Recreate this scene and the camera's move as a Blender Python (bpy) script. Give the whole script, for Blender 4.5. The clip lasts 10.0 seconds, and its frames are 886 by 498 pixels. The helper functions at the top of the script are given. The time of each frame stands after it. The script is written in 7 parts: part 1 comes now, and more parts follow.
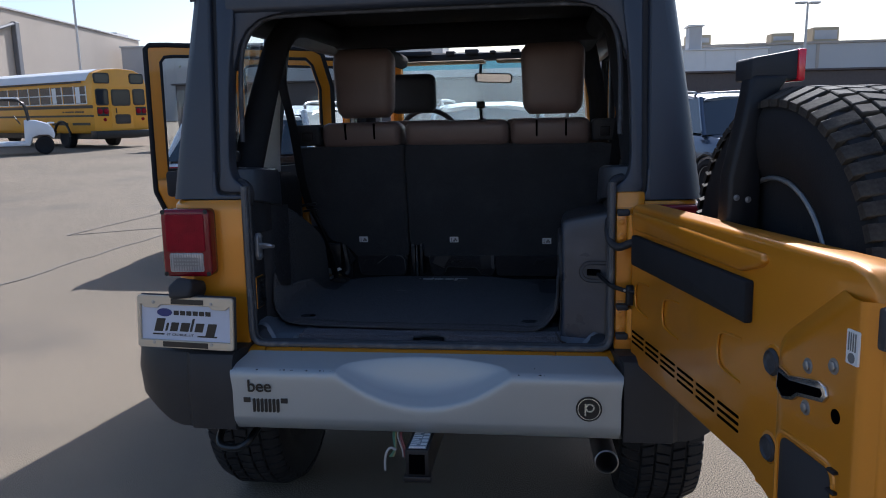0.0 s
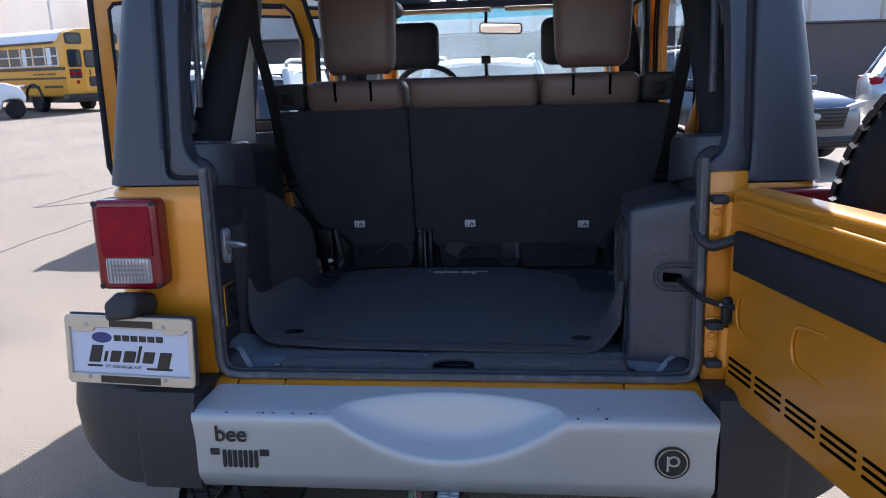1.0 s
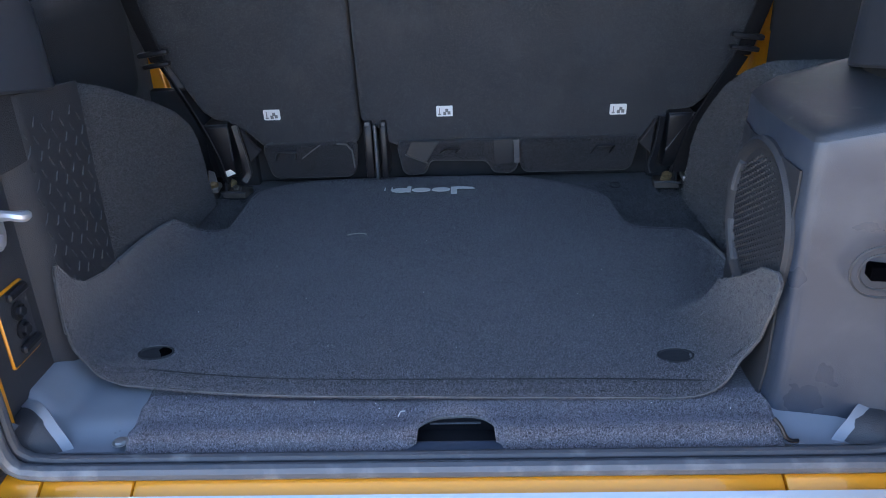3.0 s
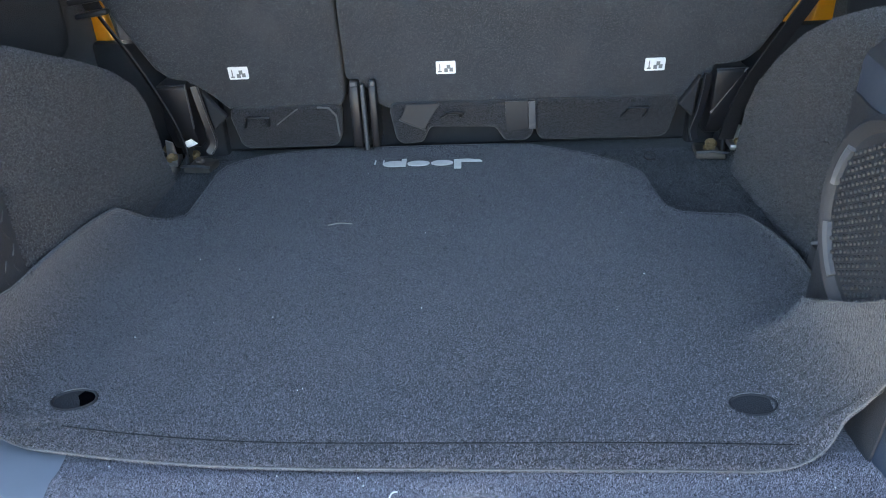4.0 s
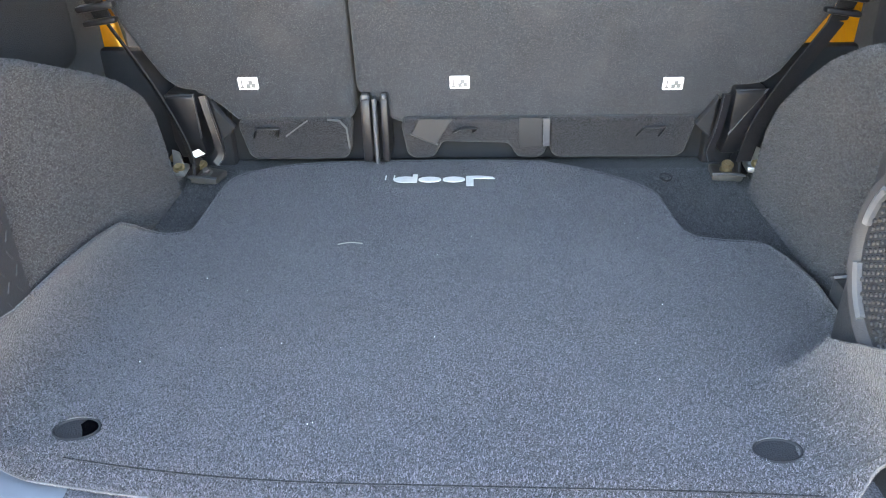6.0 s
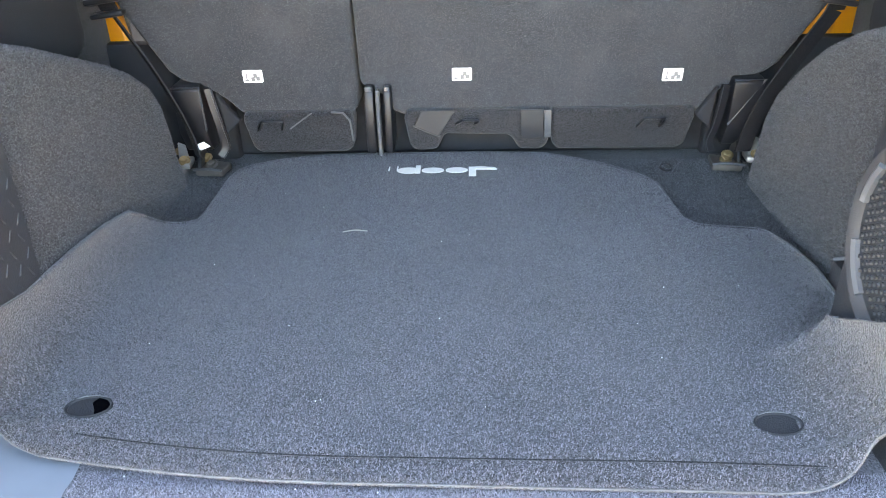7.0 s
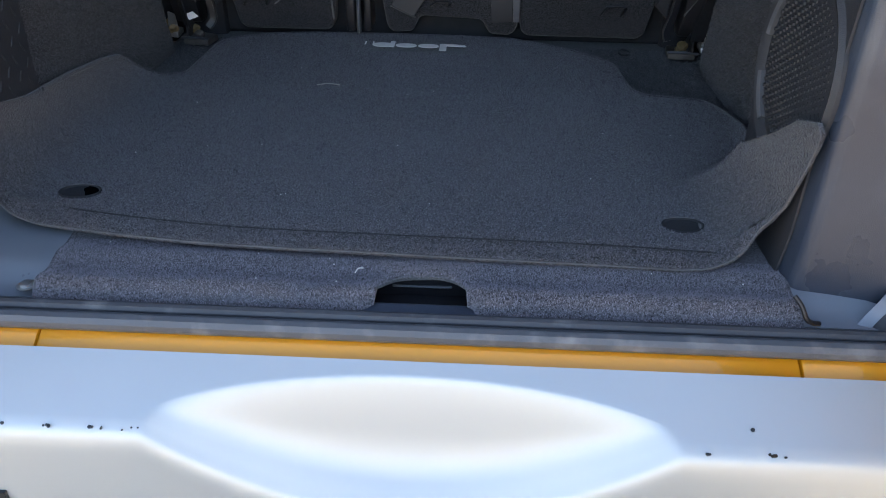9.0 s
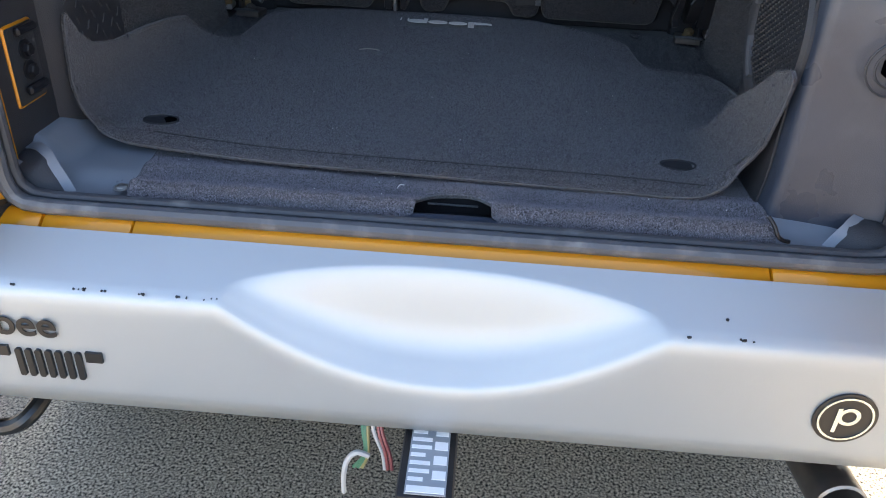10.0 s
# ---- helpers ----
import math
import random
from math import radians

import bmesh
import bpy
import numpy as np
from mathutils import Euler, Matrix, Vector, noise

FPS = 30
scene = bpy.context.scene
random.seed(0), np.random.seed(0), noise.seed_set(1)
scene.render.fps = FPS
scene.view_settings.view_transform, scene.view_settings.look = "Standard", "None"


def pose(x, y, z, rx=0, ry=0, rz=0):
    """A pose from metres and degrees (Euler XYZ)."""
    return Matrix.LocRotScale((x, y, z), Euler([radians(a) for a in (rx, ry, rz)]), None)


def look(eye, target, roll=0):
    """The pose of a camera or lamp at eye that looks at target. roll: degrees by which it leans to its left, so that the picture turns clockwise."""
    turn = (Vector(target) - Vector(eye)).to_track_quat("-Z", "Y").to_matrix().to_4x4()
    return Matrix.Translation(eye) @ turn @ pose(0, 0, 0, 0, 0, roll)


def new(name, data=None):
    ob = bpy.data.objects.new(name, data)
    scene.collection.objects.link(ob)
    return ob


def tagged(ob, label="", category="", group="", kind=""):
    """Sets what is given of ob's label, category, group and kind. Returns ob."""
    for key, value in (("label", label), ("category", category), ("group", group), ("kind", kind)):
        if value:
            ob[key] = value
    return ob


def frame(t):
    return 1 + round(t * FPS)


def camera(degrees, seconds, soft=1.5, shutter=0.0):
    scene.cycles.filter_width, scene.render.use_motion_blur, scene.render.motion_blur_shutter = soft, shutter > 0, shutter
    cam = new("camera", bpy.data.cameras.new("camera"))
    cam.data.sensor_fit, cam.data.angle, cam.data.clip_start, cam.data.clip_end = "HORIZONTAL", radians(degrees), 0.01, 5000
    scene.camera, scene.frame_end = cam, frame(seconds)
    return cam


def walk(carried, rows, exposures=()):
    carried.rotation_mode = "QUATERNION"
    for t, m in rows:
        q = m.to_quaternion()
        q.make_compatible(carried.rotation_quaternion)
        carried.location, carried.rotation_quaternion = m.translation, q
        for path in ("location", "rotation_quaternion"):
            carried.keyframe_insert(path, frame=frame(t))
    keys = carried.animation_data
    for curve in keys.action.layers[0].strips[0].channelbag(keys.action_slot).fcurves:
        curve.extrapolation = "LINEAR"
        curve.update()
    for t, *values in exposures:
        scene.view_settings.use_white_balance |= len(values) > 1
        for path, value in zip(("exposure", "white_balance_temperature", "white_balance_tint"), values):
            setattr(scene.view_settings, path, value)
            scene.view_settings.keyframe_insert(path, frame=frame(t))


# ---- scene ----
cam = camera(60.8, 10.0, soft=1.0)
# the parked vehicle stands a little nose-down and leans slightly; JM takes its own frame to the world
JM = pose(0, 0.7, 0.05, -1.9, -0.4, 0) @ pose(0, -0.7, 0)
PATH = [
    (0, (0.368, -2.266, 1.41), (0.101, -0.307, 1.11), -1.2),
    (0.5, (0.254, -1.956, 1.422), (0.005, 0.0, 1.085), -1.7),
    (1, (0.192, -1.686, 1.415), (-0.04, 0.26, 1.011), -1.8),
    (1.5, (0.155, -1.401, 1.414), (-0.059, 0.52, 0.901), -2.1),
    (2, (0.11, -1.139, 1.396), (-0.061, 0.752, 0.768), -1.8),
    (2.5, (0.044, -0.917, 1.397), (-0.04, 0.951, 0.687), -1.7),
    (2.7, (0.028, -0.849, 1.397), (-0.044, 1.0, 0.639), -1.8),
    (3.8, (0.021, -0.493, 1.356), (-0.055, 1.264, 0.403), -2.7),
    (4, (0.013, -0.459, 1.35), (-0.059, 1.292, 0.387), -2.5),
    (4.5, (-0.001, -0.412, 1.352), (-0.07, 1.333, 0.376), -2.3),
    (5, (-0.004, -0.407, 1.358), (-0.067, 1.335, 0.377), -2.0),
    (5.5, (-0.01, -0.414, 1.372), (-0.075, 1.331, 0.397), -1.6),
    (6.8, (-0.003, -0.433, 1.364), (-0.079, 1.321, 0.406), -1.0),
    (7, (-0.013, -0.445, 1.353), (-0.084, 1.311, 0.397), -1.5),
    (7.5, (-0.047, -0.449, 1.291), (-0.103, 1.276, 0.281), -2.0),
    (8, (-0.058, -0.477, 1.266), (-0.062, 1.203, 0.18), -1.1),
    (8.5, (-0.025, -0.548, 1.271), (-0.015, 1.136, 0.192), -0.6),
    (9, (0.045, -0.636, 1.248), (-0.003, 1.069, 0.204), 1.3),
    (9.5, (0.109, -0.709, 1.243), (0.037, 1.008, 0.22), 2.3),
    (10, (0.031, -0.83, 1.225), (-0.044, 0.889, 0.206), 3.0),
]
EXPOSURES = [(0, 0.52, 5650, 13), (0.5, 0.97, 5550, 14), (1.0, 1.5, 5550, 16), (1.5, 2.33, 5650, 15), (2.0, 3.1, 5900, 15), (2.5, 3.4, 6050, 15), (4.0, 4.55, 7000, 6), (4.5, 5.33, 7900, 7), (5.0, 5.6, 8100, 8), (5.5, 5.65, 8150, 9), (7.0, 5.6, 8100, 9), (7.5, 4.3, 7800, 11), (8.0, 3.0, 7600, 14), (8.5, 3.2, 7400, 12), (9.0, 3.27, 7050, 11), (10.0, 3.17, 6950, 12)]
walk(cam, [(t, JM @ look(eye, target, roll)) for t, eye, target, roll in PATH], EXPOSURES)

# ---- world and sun ----
SUN = Vector((0.20, 1.22, 1.0)).normalized()
world = bpy.data.worlds.new("sky")
scene.world = world
world.use_nodes = True
wn = world.node_tree.nodes
sky = wn.new("ShaderNodeTexSky")
sky.sky_type, sky.sun_disc = "NISHITA", False
sky.sun_elevation = math.asin(SUN.z)
sky.sun_rotation = math.atan2(SUN.x, SUN.y)
sky.air_density, sky.dust_density = 1.0, 1.5
wn["Background"].inputs["Strength"].default_value = 0.105
world.node_tree.links.new(sky.outputs[0], wn["Background"].inputs["Color"])
sun = new("sun", bpy.data.lights.new("sun", "SUN"))
sun.data.energy, sun.data.angle, sun.data.color = 4.4, radians(0.53), (1.0, 0.94, 0.85)
sun.matrix_world = look(SUN * 60, (0, 0, 0))


# ---- materials ----
def material(name, base, rough=0.5, metal=0.0, vary=0.0, scale=20.0, fine=0.0, fine_scale=400.0, bump=0.0, bump_scale=300.0,
             coat=0.0, sheen=0.0, stain=None, stain_scale=3.0, stain_at=(0.55, 0.75), rough_vary=0.0, spec=None, per=0.0, bump_depth=0.002):
    """A node material: base colour, broad variation, fine grain, stains, bump."""
    m = bpy.data.materials.new(name)
    m.use_nodes = True
    nt, n = m.node_tree, m.node_tree.nodes
    p = n["Principled BSDF"]
    p.inputs["Roughness"].default_value, p.inputs["Metallic"].default_value = rough, metal
    if spec is not None:
        p.inputs["Specular IOR Level"].default_value = spec
    if coat:
        p.inputs["Coat Weight"].default_value, p.inputs["Coat Roughness"].default_value = coat, 0.04
    if sheen:
        p.inputs["Sheen Weight"].default_value, p.inputs["Sheen Roughness"].default_value = sheen, 0.6
    where = n.new("ShaderNodeTexCoord").outputs["Object"]

    def tex(size, detail=4.0):
        t = n.new("ShaderNodeTexNoise")
        t.inputs["Scale"].default_value, t.inputs["Detail"].default_value = size, detail
        nt.links.new(where, t.inputs["Vector"])
        return t.outputs["Fac"]

    def math_node(kind, a, b):
        k = n.new("ShaderNodeMath")
        k.operation = kind
        for i, v in enumerate((a, b)):
            if isinstance(v, (int, float)):
                k.inputs[i].default_value = v
            else:
                nt.links.new(v, k.inputs[i])
        return k.outputs[0]

    def mix(fac, a, b, kind="MIX"):
        k = n.new("ShaderNodeMix")
        k.data_type, k.blend_type = "RGBA", kind
        for i, v in ((0, fac), (6, a), (7, b)):
            if isinstance(v, (int, float)):
                k.inputs[i].default_value = v
            elif isinstance(v, tuple):
                k.inputs[i].default_value = (*v[:3], 1)
            else:
                nt.links.new(v, k.inputs[i])
        return k.outputs[2]

    colour = mix(0.0, base, base)
    gain = None
    if vary:
        gain = math_node("ADD", math_node("MULTIPLY", math_node("SUBTRACT", tex(scale), 0.5), vary * 2), 1.0)
    if fine:
        f = math_node("ADD", math_node("MULTIPLY", math_node("SUBTRACT", tex(fine_scale, 2.0), 0.5), fine * 4), 1.0)
        gain = f if gain is None else math_node("MULTIPLY", gain, f)
    if per:
        r = n.new("ShaderNodeObjectInfo").outputs["Random"]
        f = math_node("ADD", math_node("MULTIPLY", math_node("SUBTRACT", r, 0.5), per * 2), 1.0)
        gain = f if gain is None else math_node("MULTIPLY", gain, f)
    if gain is not None:
        c = n.new("ShaderNodeCombineColor")
        for i in range(3):
            nt.links.new(gain, c.inputs[i])
        colour = mix(1.0, colour, c.outputs[0], "MULTIPLY")
    if stain:
        r = n.new("ShaderNodeMapRange")
        r.inputs["From Min"].default_value, r.inputs["From Max"].default_value = stain_at
        nt.links.new(tex(stain_scale, 6.0), r.inputs["Value"])
        colour = mix(r.outputs[0], colour, stain)
    nt.links.new(colour, p.inputs["Base Color"])
    if rough_vary:
        nt.links.new(math_node("ADD", math_node("MULTIPLY", math_node("SUBTRACT", tex(scale * 2), 0.5), rough_vary * 2), rough), p.inputs["Roughness"])
    if bump:
        b = n.new("ShaderNodeBump")
        b.inputs["Strength"].default_value, b.inputs["Distance"].default_value = bump, bump_depth
        nt.links.new(tex(bump_scale, 3.0), b.inputs["Height"])
        nt.links.new(b.outputs[0], p.inputs["Normal"])
    return m


def glass(name, tint, rough=0.0):
    m = bpy.data.materials.new(name)
    m.use_nodes = True
    p = m.node_tree.nodes["Principled BSDF"]
    p.inputs["Base Color"].default_value = (*tint, 1)
    p.inputs["Transmission Weight"].default_value, p.inputs["Roughness"].default_value, p.inputs["IOR"].default_value = 1.0, rough, 1.45
    return m


ORANGE = material("orange_paint", (0.58, 0.222, 0.006), 0.34, 0.2, vary=0.05, scale=6, fine=0.05, fine_scale=1500, coat=0.5, bump=0.02, bump_scale=60, stain=(0.50, 0.20, 0.015), stain_scale=7, stain_at=(0.62, 0.85))
SILVER = material("silver_bumper_paint", (0.35, 0.378, 0.388), 0.42, 0.45, vary=0.05, scale=5, fine=0.05, fine_scale=1800, rough_vary=0.04, stain=(0.35, 0.36, 0.375), stain_scale=9, stain_at=(0.62, 0.8))
HARDTOP = material("hardtop_plastic", (0.030, 0.037, 0.053), 0.40, vary=0.1, scale=4, fine=0.1, fine_scale=900, bump=0.2, bump_scale=700, spec=0.5, rough_vary=0.05)
PLASTIC = material("black_plastic", (0.027, 0.028, 0.032), 0.55, vary=0.12, scale=12, bump=0.3, bump_scale=600, spec=0.35)
CAPS = material("bumper_cap_plastic", (0.022, 0.023, 0.026), 0.5, vary=0.15, scale=7, fine=0.1, fine_scale=700, bump=0.3, bump_scale=500, spec=0.35)
GREY_TRIM = material("grey_trim_plastic", (0.030, 0.038, 0.055), 0.31, vary=0.22, scale=6, bump=0.15, bump_scale=700, rough_vary=0.12, spec=0.45, stain=(0.060, 0.070, 0.087), stain_scale=9, stain_at=(0.50, 0.80))
BOOT = material("boot_plastic", (0.031, 0.0345, 0.043), 0.36, vary=0.15, scale=7, bump=0.06, bump_scale=500, spec=0.5, rough_vary=0.06)
SCUFFED = material("scuffed_trim_plastic", (0.030, 0.032, 0.036), 0.45, vary=0.15, scale=10, bump=0.3, bump_scale=500, stain=(0.12, 0.12, 0.115), stain_scale=60, stain_at=(0.66, 0.78))
RUBBER = material("rubber_seal", (0.040, 0.042, 0.048), 0.55, vary=0.25, scale=15, bump=0.3, bump_scale=400, spec=0.4, stain=(0.13, 0.13, 0.13), stain_scale=22, stain_at=(0.58, 0.78))
CARPET = material("cargo_carpet", (0.021, 0.021, 0.024), 0.95, vary=0.3, scale=5, fine=1.3, fine_scale=450, bump=0.5, bump_scale=480, sheen=0.12, spec=0.1, bump_depth=0.003, stain=(0.034, 0.034, 0.037), stain_scale=12, stain_at=(0.60, 0.80))
MAT = material("cargo_mat_carpet", (0.0295, 0.0285, 0.0325), 0.95, vary=0.5, scale=4, fine=1.6, fine_scale=420, bump=0.8, bump_scale=480, sheen=0.25, spec=0.2, bump_depth=0.003, stain=(0.04, 0.041, 0.045), stain_scale=5, stain_at=(0.56, 0.8))
# paler than the other carpet: worn patches, plus skylight put into the colour
FLAP_CARPET = material("worn_skylit_flap_carpet", (0.088, 0.084, 0.093), 0.95, vary=0.3, scale=6, fine=1.0, fine_scale=450, bump=0.5, bump_scale=480, sheen=0.12, spec=0.1, bump_depth=0.003, stain=(0.085, 0.084, 0.088), stain_scale=12, stain_at=(0.55, 0.80))
SEAT_CARPET = material("seat_back_carpet", (0.034, 0.0365, 0.042), 0.95, vary=0.35, scale=6, fine=0.45, fine_scale=420, bump=0.8, bump_scale=420, sheen=0.1, spec=0.1, stain=(0.050, 0.051, 0.056), stain_scale=11, stain_at=(0.56, 0.76))
LEATHER = material("brown_leather", (0.150, 0.104, 0.088), 0.42, vary=0.14, scale=10, bump=0.35, bump_scale=260, rough_vary=0.08)
PIPING = material("grey_piping", (0.085, 0.085, 0.088), 0.8, vary=0.6, scale=30)
FABRIC = material("black_bar_cover", (0.024, 0.0245, 0.027), 0.9, vary=0.2, scale=20, bump=0.5, bump_scale=500, spec=0.15)
WEBBING = material("seat_belt_webbing", (0.012, 0.012, 0.014), 0.7, vary=0.1, scale=60, bump=0.5, bump_scale=900, spec=0.25)
CHROME = material("bright_steel", (0.62, 0.62, 0.62), 0.25, 1.0, vary=0.1, scale=40)
DUSTY = material("dusty_seal_plastic", (0.062, 0.066, 0.074), 0.42, vary=0.25, scale=12, bump=0.2, bump_scale=500, stain=(0.15, 0.15, 0.152), stain_scale=26, stain_at=(0.56, 0.78))
BRIGHT_ZINC = material("bright_zinc", (0.46, 0.47, 0.49), 0.35, 0.6, vary=0.2, scale=60)
# lighter and bluer than the housing plastic: sky reflection put into the base colour
TRAY = material("smooth_skylit_tray_plastic", (0.16, 0.175, 0.20), 0.32, vary=0.15, scale=14, rough_vary=0.1)
ZINC = material("dull_zinc", (0.38, 0.38, 0.38), 0.42, 0.85, vary=0.25, scale=60)
# pale lining raised to near white, daylight from the windows put into its base
PALE_TRIM = material("pale_daylit_lining", (0.78, 0.77, 0.72), 0.8, vary=0.08, scale=8, bump=0.2, bump_scale=300)
BRASS = material("brass_bolt", (0.26, 0.19, 0.10), 0.4, 0.7, vary=0.3, scale=60)
RUST = material("worn_bracket_metal", (0.075, 0.065, 0.058), 0.6, 0.4, vary=0.5, scale=50)
STEEL = material("painted_black_steel", (0.010, 0.010, 0.012), 0.45, 0.0, vary=0.2, scale=25, spec=0.35, stain=(0.03, 0.022, 0.016), stain_scale=20, stain_at=(0.64, 0.78))
TYRE = material("tyre_rubber", (0.013, 0.013, 0.0145), 0.75, vary=0.25, scale=14, bump=0.3, bump_scale=250, spec=0.3, stain=(0.030, 0.028, 0.025), stain_scale=20, stain_at=(0.60, 0.85))
TREAD = material("dusty_tread_rubber", (0.034, 0.029, 0.024), 0.75, vary=0.3, scale=20, fine=0.4, fine_scale=160, bump=0.3, bump_scale=250, spec=0.3, stain=(0.085, 0.07, 0.052), stain_scale=18, stain_at=(0.45, 0.75))
RED_LENS = material("red_lens", (0.235, 0.004, 0.016), 0.25, vary=0.3, scale=30, spec=0.15)
RED_RIM = material("red_lens_rim", (0.16, 0.003, 0.010), 0.25, coat=0.4, spec=0.3)
CLEAR_LENS = material("reverse_lens", (0.36, 0.35, 0.36), 0.15, 0.2, coat=1.0, vary=0.2, scale=120)
WHITE = material("white_sticker", (0.72, 0.72, 0.72), 0.5, vary=0.05, scale=60)
INK = material("black_vinyl", (0.008, 0.009, 0.010), 0.35)
GREY_INK = material("grey_print", (0.16, 0.16, 0.16), 0.5)
PLATE = material("plate_face", (0.50, 0.54, 0.64), 0.35, vary=0.03, scale=20)
PLATE_FRAME = material("plate_frame_metal", (0.50, 0.45, 0.36), 0.35, 0.4, vary=0.08, scale=20)
NAVY = material("navy_print", (0.02, 0.03, 0.16), 0.4)
HOLO = material("holographic_ring", (0.62, 0.68, 0.66), 0.2, 0.9, vary=0.25, scale=40)
DARK = material("dark_void", (0.0015, 0.0015, 0.002), 0.9, spec=0.0)
PALE_PRINT = material("pale_mat_print", (0.58, 0.57, 0.54), 0.85, vary=0.15, scale=90)
STRAW = material("dry_straw", (0.30, 0.28, 0.24), 0.7)
TINTED = glass("tinted_glass", (0.88, 0.92, 0.92))


def dusty_glass(name, tint, dust):
    """Clear glass with a thin film of dust that scatters the daylight falling through it."""
    m = glass(name, tint)
    nt, n = m.node_tree, m.node_tree.nodes
    film = n.new("ShaderNodeBsdfTranslucent")
    film.inputs["Color"].default_value = (0.80, 0.95, 1.0, 1)
    spots = n.new("ShaderNodeTexNoise")
    spots.inputs["Scale"].default_value, spots.inputs["Detail"].default_value = 3.0, 6.0
    k = n.new("ShaderNodeMapRange")
    k.inputs["To Min"].default_value, k.inputs["To Max"].default_value = dust * 0.5, dust * 1.5
    nt.links.new(spots.outputs["Fac"], k.inputs["Value"])
    both = n.new("ShaderNodeMixShader")
    nt.links.new(k.outputs[0], both.inputs[0])
    nt.links.new(n["Principled BSDF"].outputs[0], both.inputs[1])
    nt.links.new(film.outputs[0], both.inputs[2])
    nt.links.new(both.outputs[0], n["Material Output"].inputs["Surface"])
    return m


def pile_fibre(name, base, spread=0.65):
    """Carpet fibres, each a little lighter or darker than the next."""
    m = material(name, base, 0.9, spec=0.2, sheen=0.2)
    n, nt = m.node_tree.nodes, m.node_tree
    r = n.new("ShaderNodeNewGeometry").outputs["Random Per Island"]
    ramp = n.new("ShaderNodeMapRange")
    ramp.inputs["To Min"].default_value, ramp.inputs["To Max"].default_value = 1 - spread, 1 + spread
    nt.links.new(r, ramp.inputs["Value"])
    c = n.new("ShaderNodeMix")
    c.data_type, c.blend_type = "RGBA", "MULTIPLY"
    c.inputs[0].default_value = 1.0
    c.inputs[6].default_value = (*base, 1)
    nt.links.new(ramp.outputs[0], c.inputs[7])
    nt.links.new(c.outputs[2], n["Principled BSDF"].inputs["Base Color"])
    return m


SCREEN = dusty_glass("dusty_windscreen_glass", (0.86, 0.97, 0.95), 0.075)
SHADE_BAND = glass("teal_shade_band", (0.42, 0.80, 0.92))
PILE = pile_fibre("mat_fibre", (0.083, 0.079, 0.090), 0.75)
HOUSING_PILE = pile_fibre("housing_fibre", (0.040, 0.041, 0.046), 0.5)
SEAT_PILE = pile_fibre("seat_back_fibre", (0.047, 0.049, 0.055), 0.6)
# fibres lightened as well for the sky shining onto the flap
FLAP_PILE = pile_fibre("flap_fibre", (0.168, 0.158, 0.180), 0.55)
MIRROR = material("mirror_glass", (0.85, 0.85, 0.85), 0.02, 1.0)
BEIGE = material("beige_visor_fabric", (0.52, 0.42, 0.28), 0.8, vary=0.08, scale=30)
WIRES = {k: material(k + "_wire", c, 0.4) for k, c in dict(green=(0.05, 0.16, 0.09), yellow=(0.24, 0.20, 0.08), red=(0.22, 0.06, 0.06), white=(0.42, 0.41, 0.39)).items()}
EXHAUST = material("exhaust_steel", (0.20, 0.19, 0.18), 0.4, 0.9, vary=0.3, scale=30)

# outdoors
ASPHALT = material("pale_worn_asphalt", (0.215, 0.176, 0.128), 0.9, vary=0.28, scale=0.35, fine=1.5, fine_scale=170, bump=0.3, bump_scale=330, bump_depth=0.004, stain=(0.145, 0.122, 0.098), stain_scale=0.7, stain_at=(0.54, 0.75), spec=0.25)
GROUND_LINE = material("dark_ground_line", (0.12, 0.11, 0.10), 0.6, vary=0.2, scale=8)
STUCCO = material("pale_stucco", (0.47, 0.405, 0.34), 0.9, vary=0.06, scale=0.25, fine=0.05, fine_scale=30, stain=(0.42, 0.355, 0.295), stain_scale=0.15, stain_at=(0.5, 0.8))
STUCCO_GREY = material("grey_cladding", (0.54, 0.53, 0.52), 0.8, vary=0.06, scale=0.3, stain=(0.34, 0.33, 0.33), stain_scale=0.2, stain_at=(0.5, 0.8))
BLOCK_WALL = material("dark_block_wall", (0.115, 0.095, 0.09), 0.9, vary=0.12, scale=0.6, fine=0.08, fine_scale=12)
BUS_YELLOW = material("school_bus_yellow", (0.72, 0.34, 0.025), 0.4, vary=0.06, scale=1.5, coat=0.3)
BUS_WHITE = material("white_roof_paint", (0.75, 0.75, 0.74), 0.5, vary=0.05, scale=2)
BLACK_PAINT = material("black_paint", (0.012, 0.012, 0.013), 0.4, vary=0.1, scale=4)
WINDOW_DARK = material("dark_window_glass", (0.02, 0.026, 0.035), 0.06, spec=0.7)
CART_WHITE = material("white_cart_plastic", (0.72, 0.74, 0.77), 0.4, vary=0.04, scale=3, coat=0.3)
CAR_BLUE = material("blue_grey_car_paint", (0.055, 0.075, 0.11), 0.28, 0.5, coat=1.0, vary=0.03, scale=2)
CAR_WHITE = material("white_car_paint", (0.72, 0.73, 0.74), 0.3, coat=1.0, vary=0.02, scale=2)
CAR_SILVER = material("silver_car_paint", (0.45, 0.48, 0.49), 0.3, 0.5, coat=1.0, vary=0.02, scale=2)
CAR_GLASS = material("car_window_glass", (0.03, 0.04, 0.05), 0.03, spec=1.0)
DOWNPIPE = material("grey_downpipe", (0.17, 0.17, 0.18), 0.6, vary=0.1, scale=2)
POLE = material("galvanised_pole", (0.55, 0.55, 0.54), 0.5, 0.3)
LEAF = material("leaves", (0.06, 0.10, 0.02), 0.6, vary=0.3, scale=2)
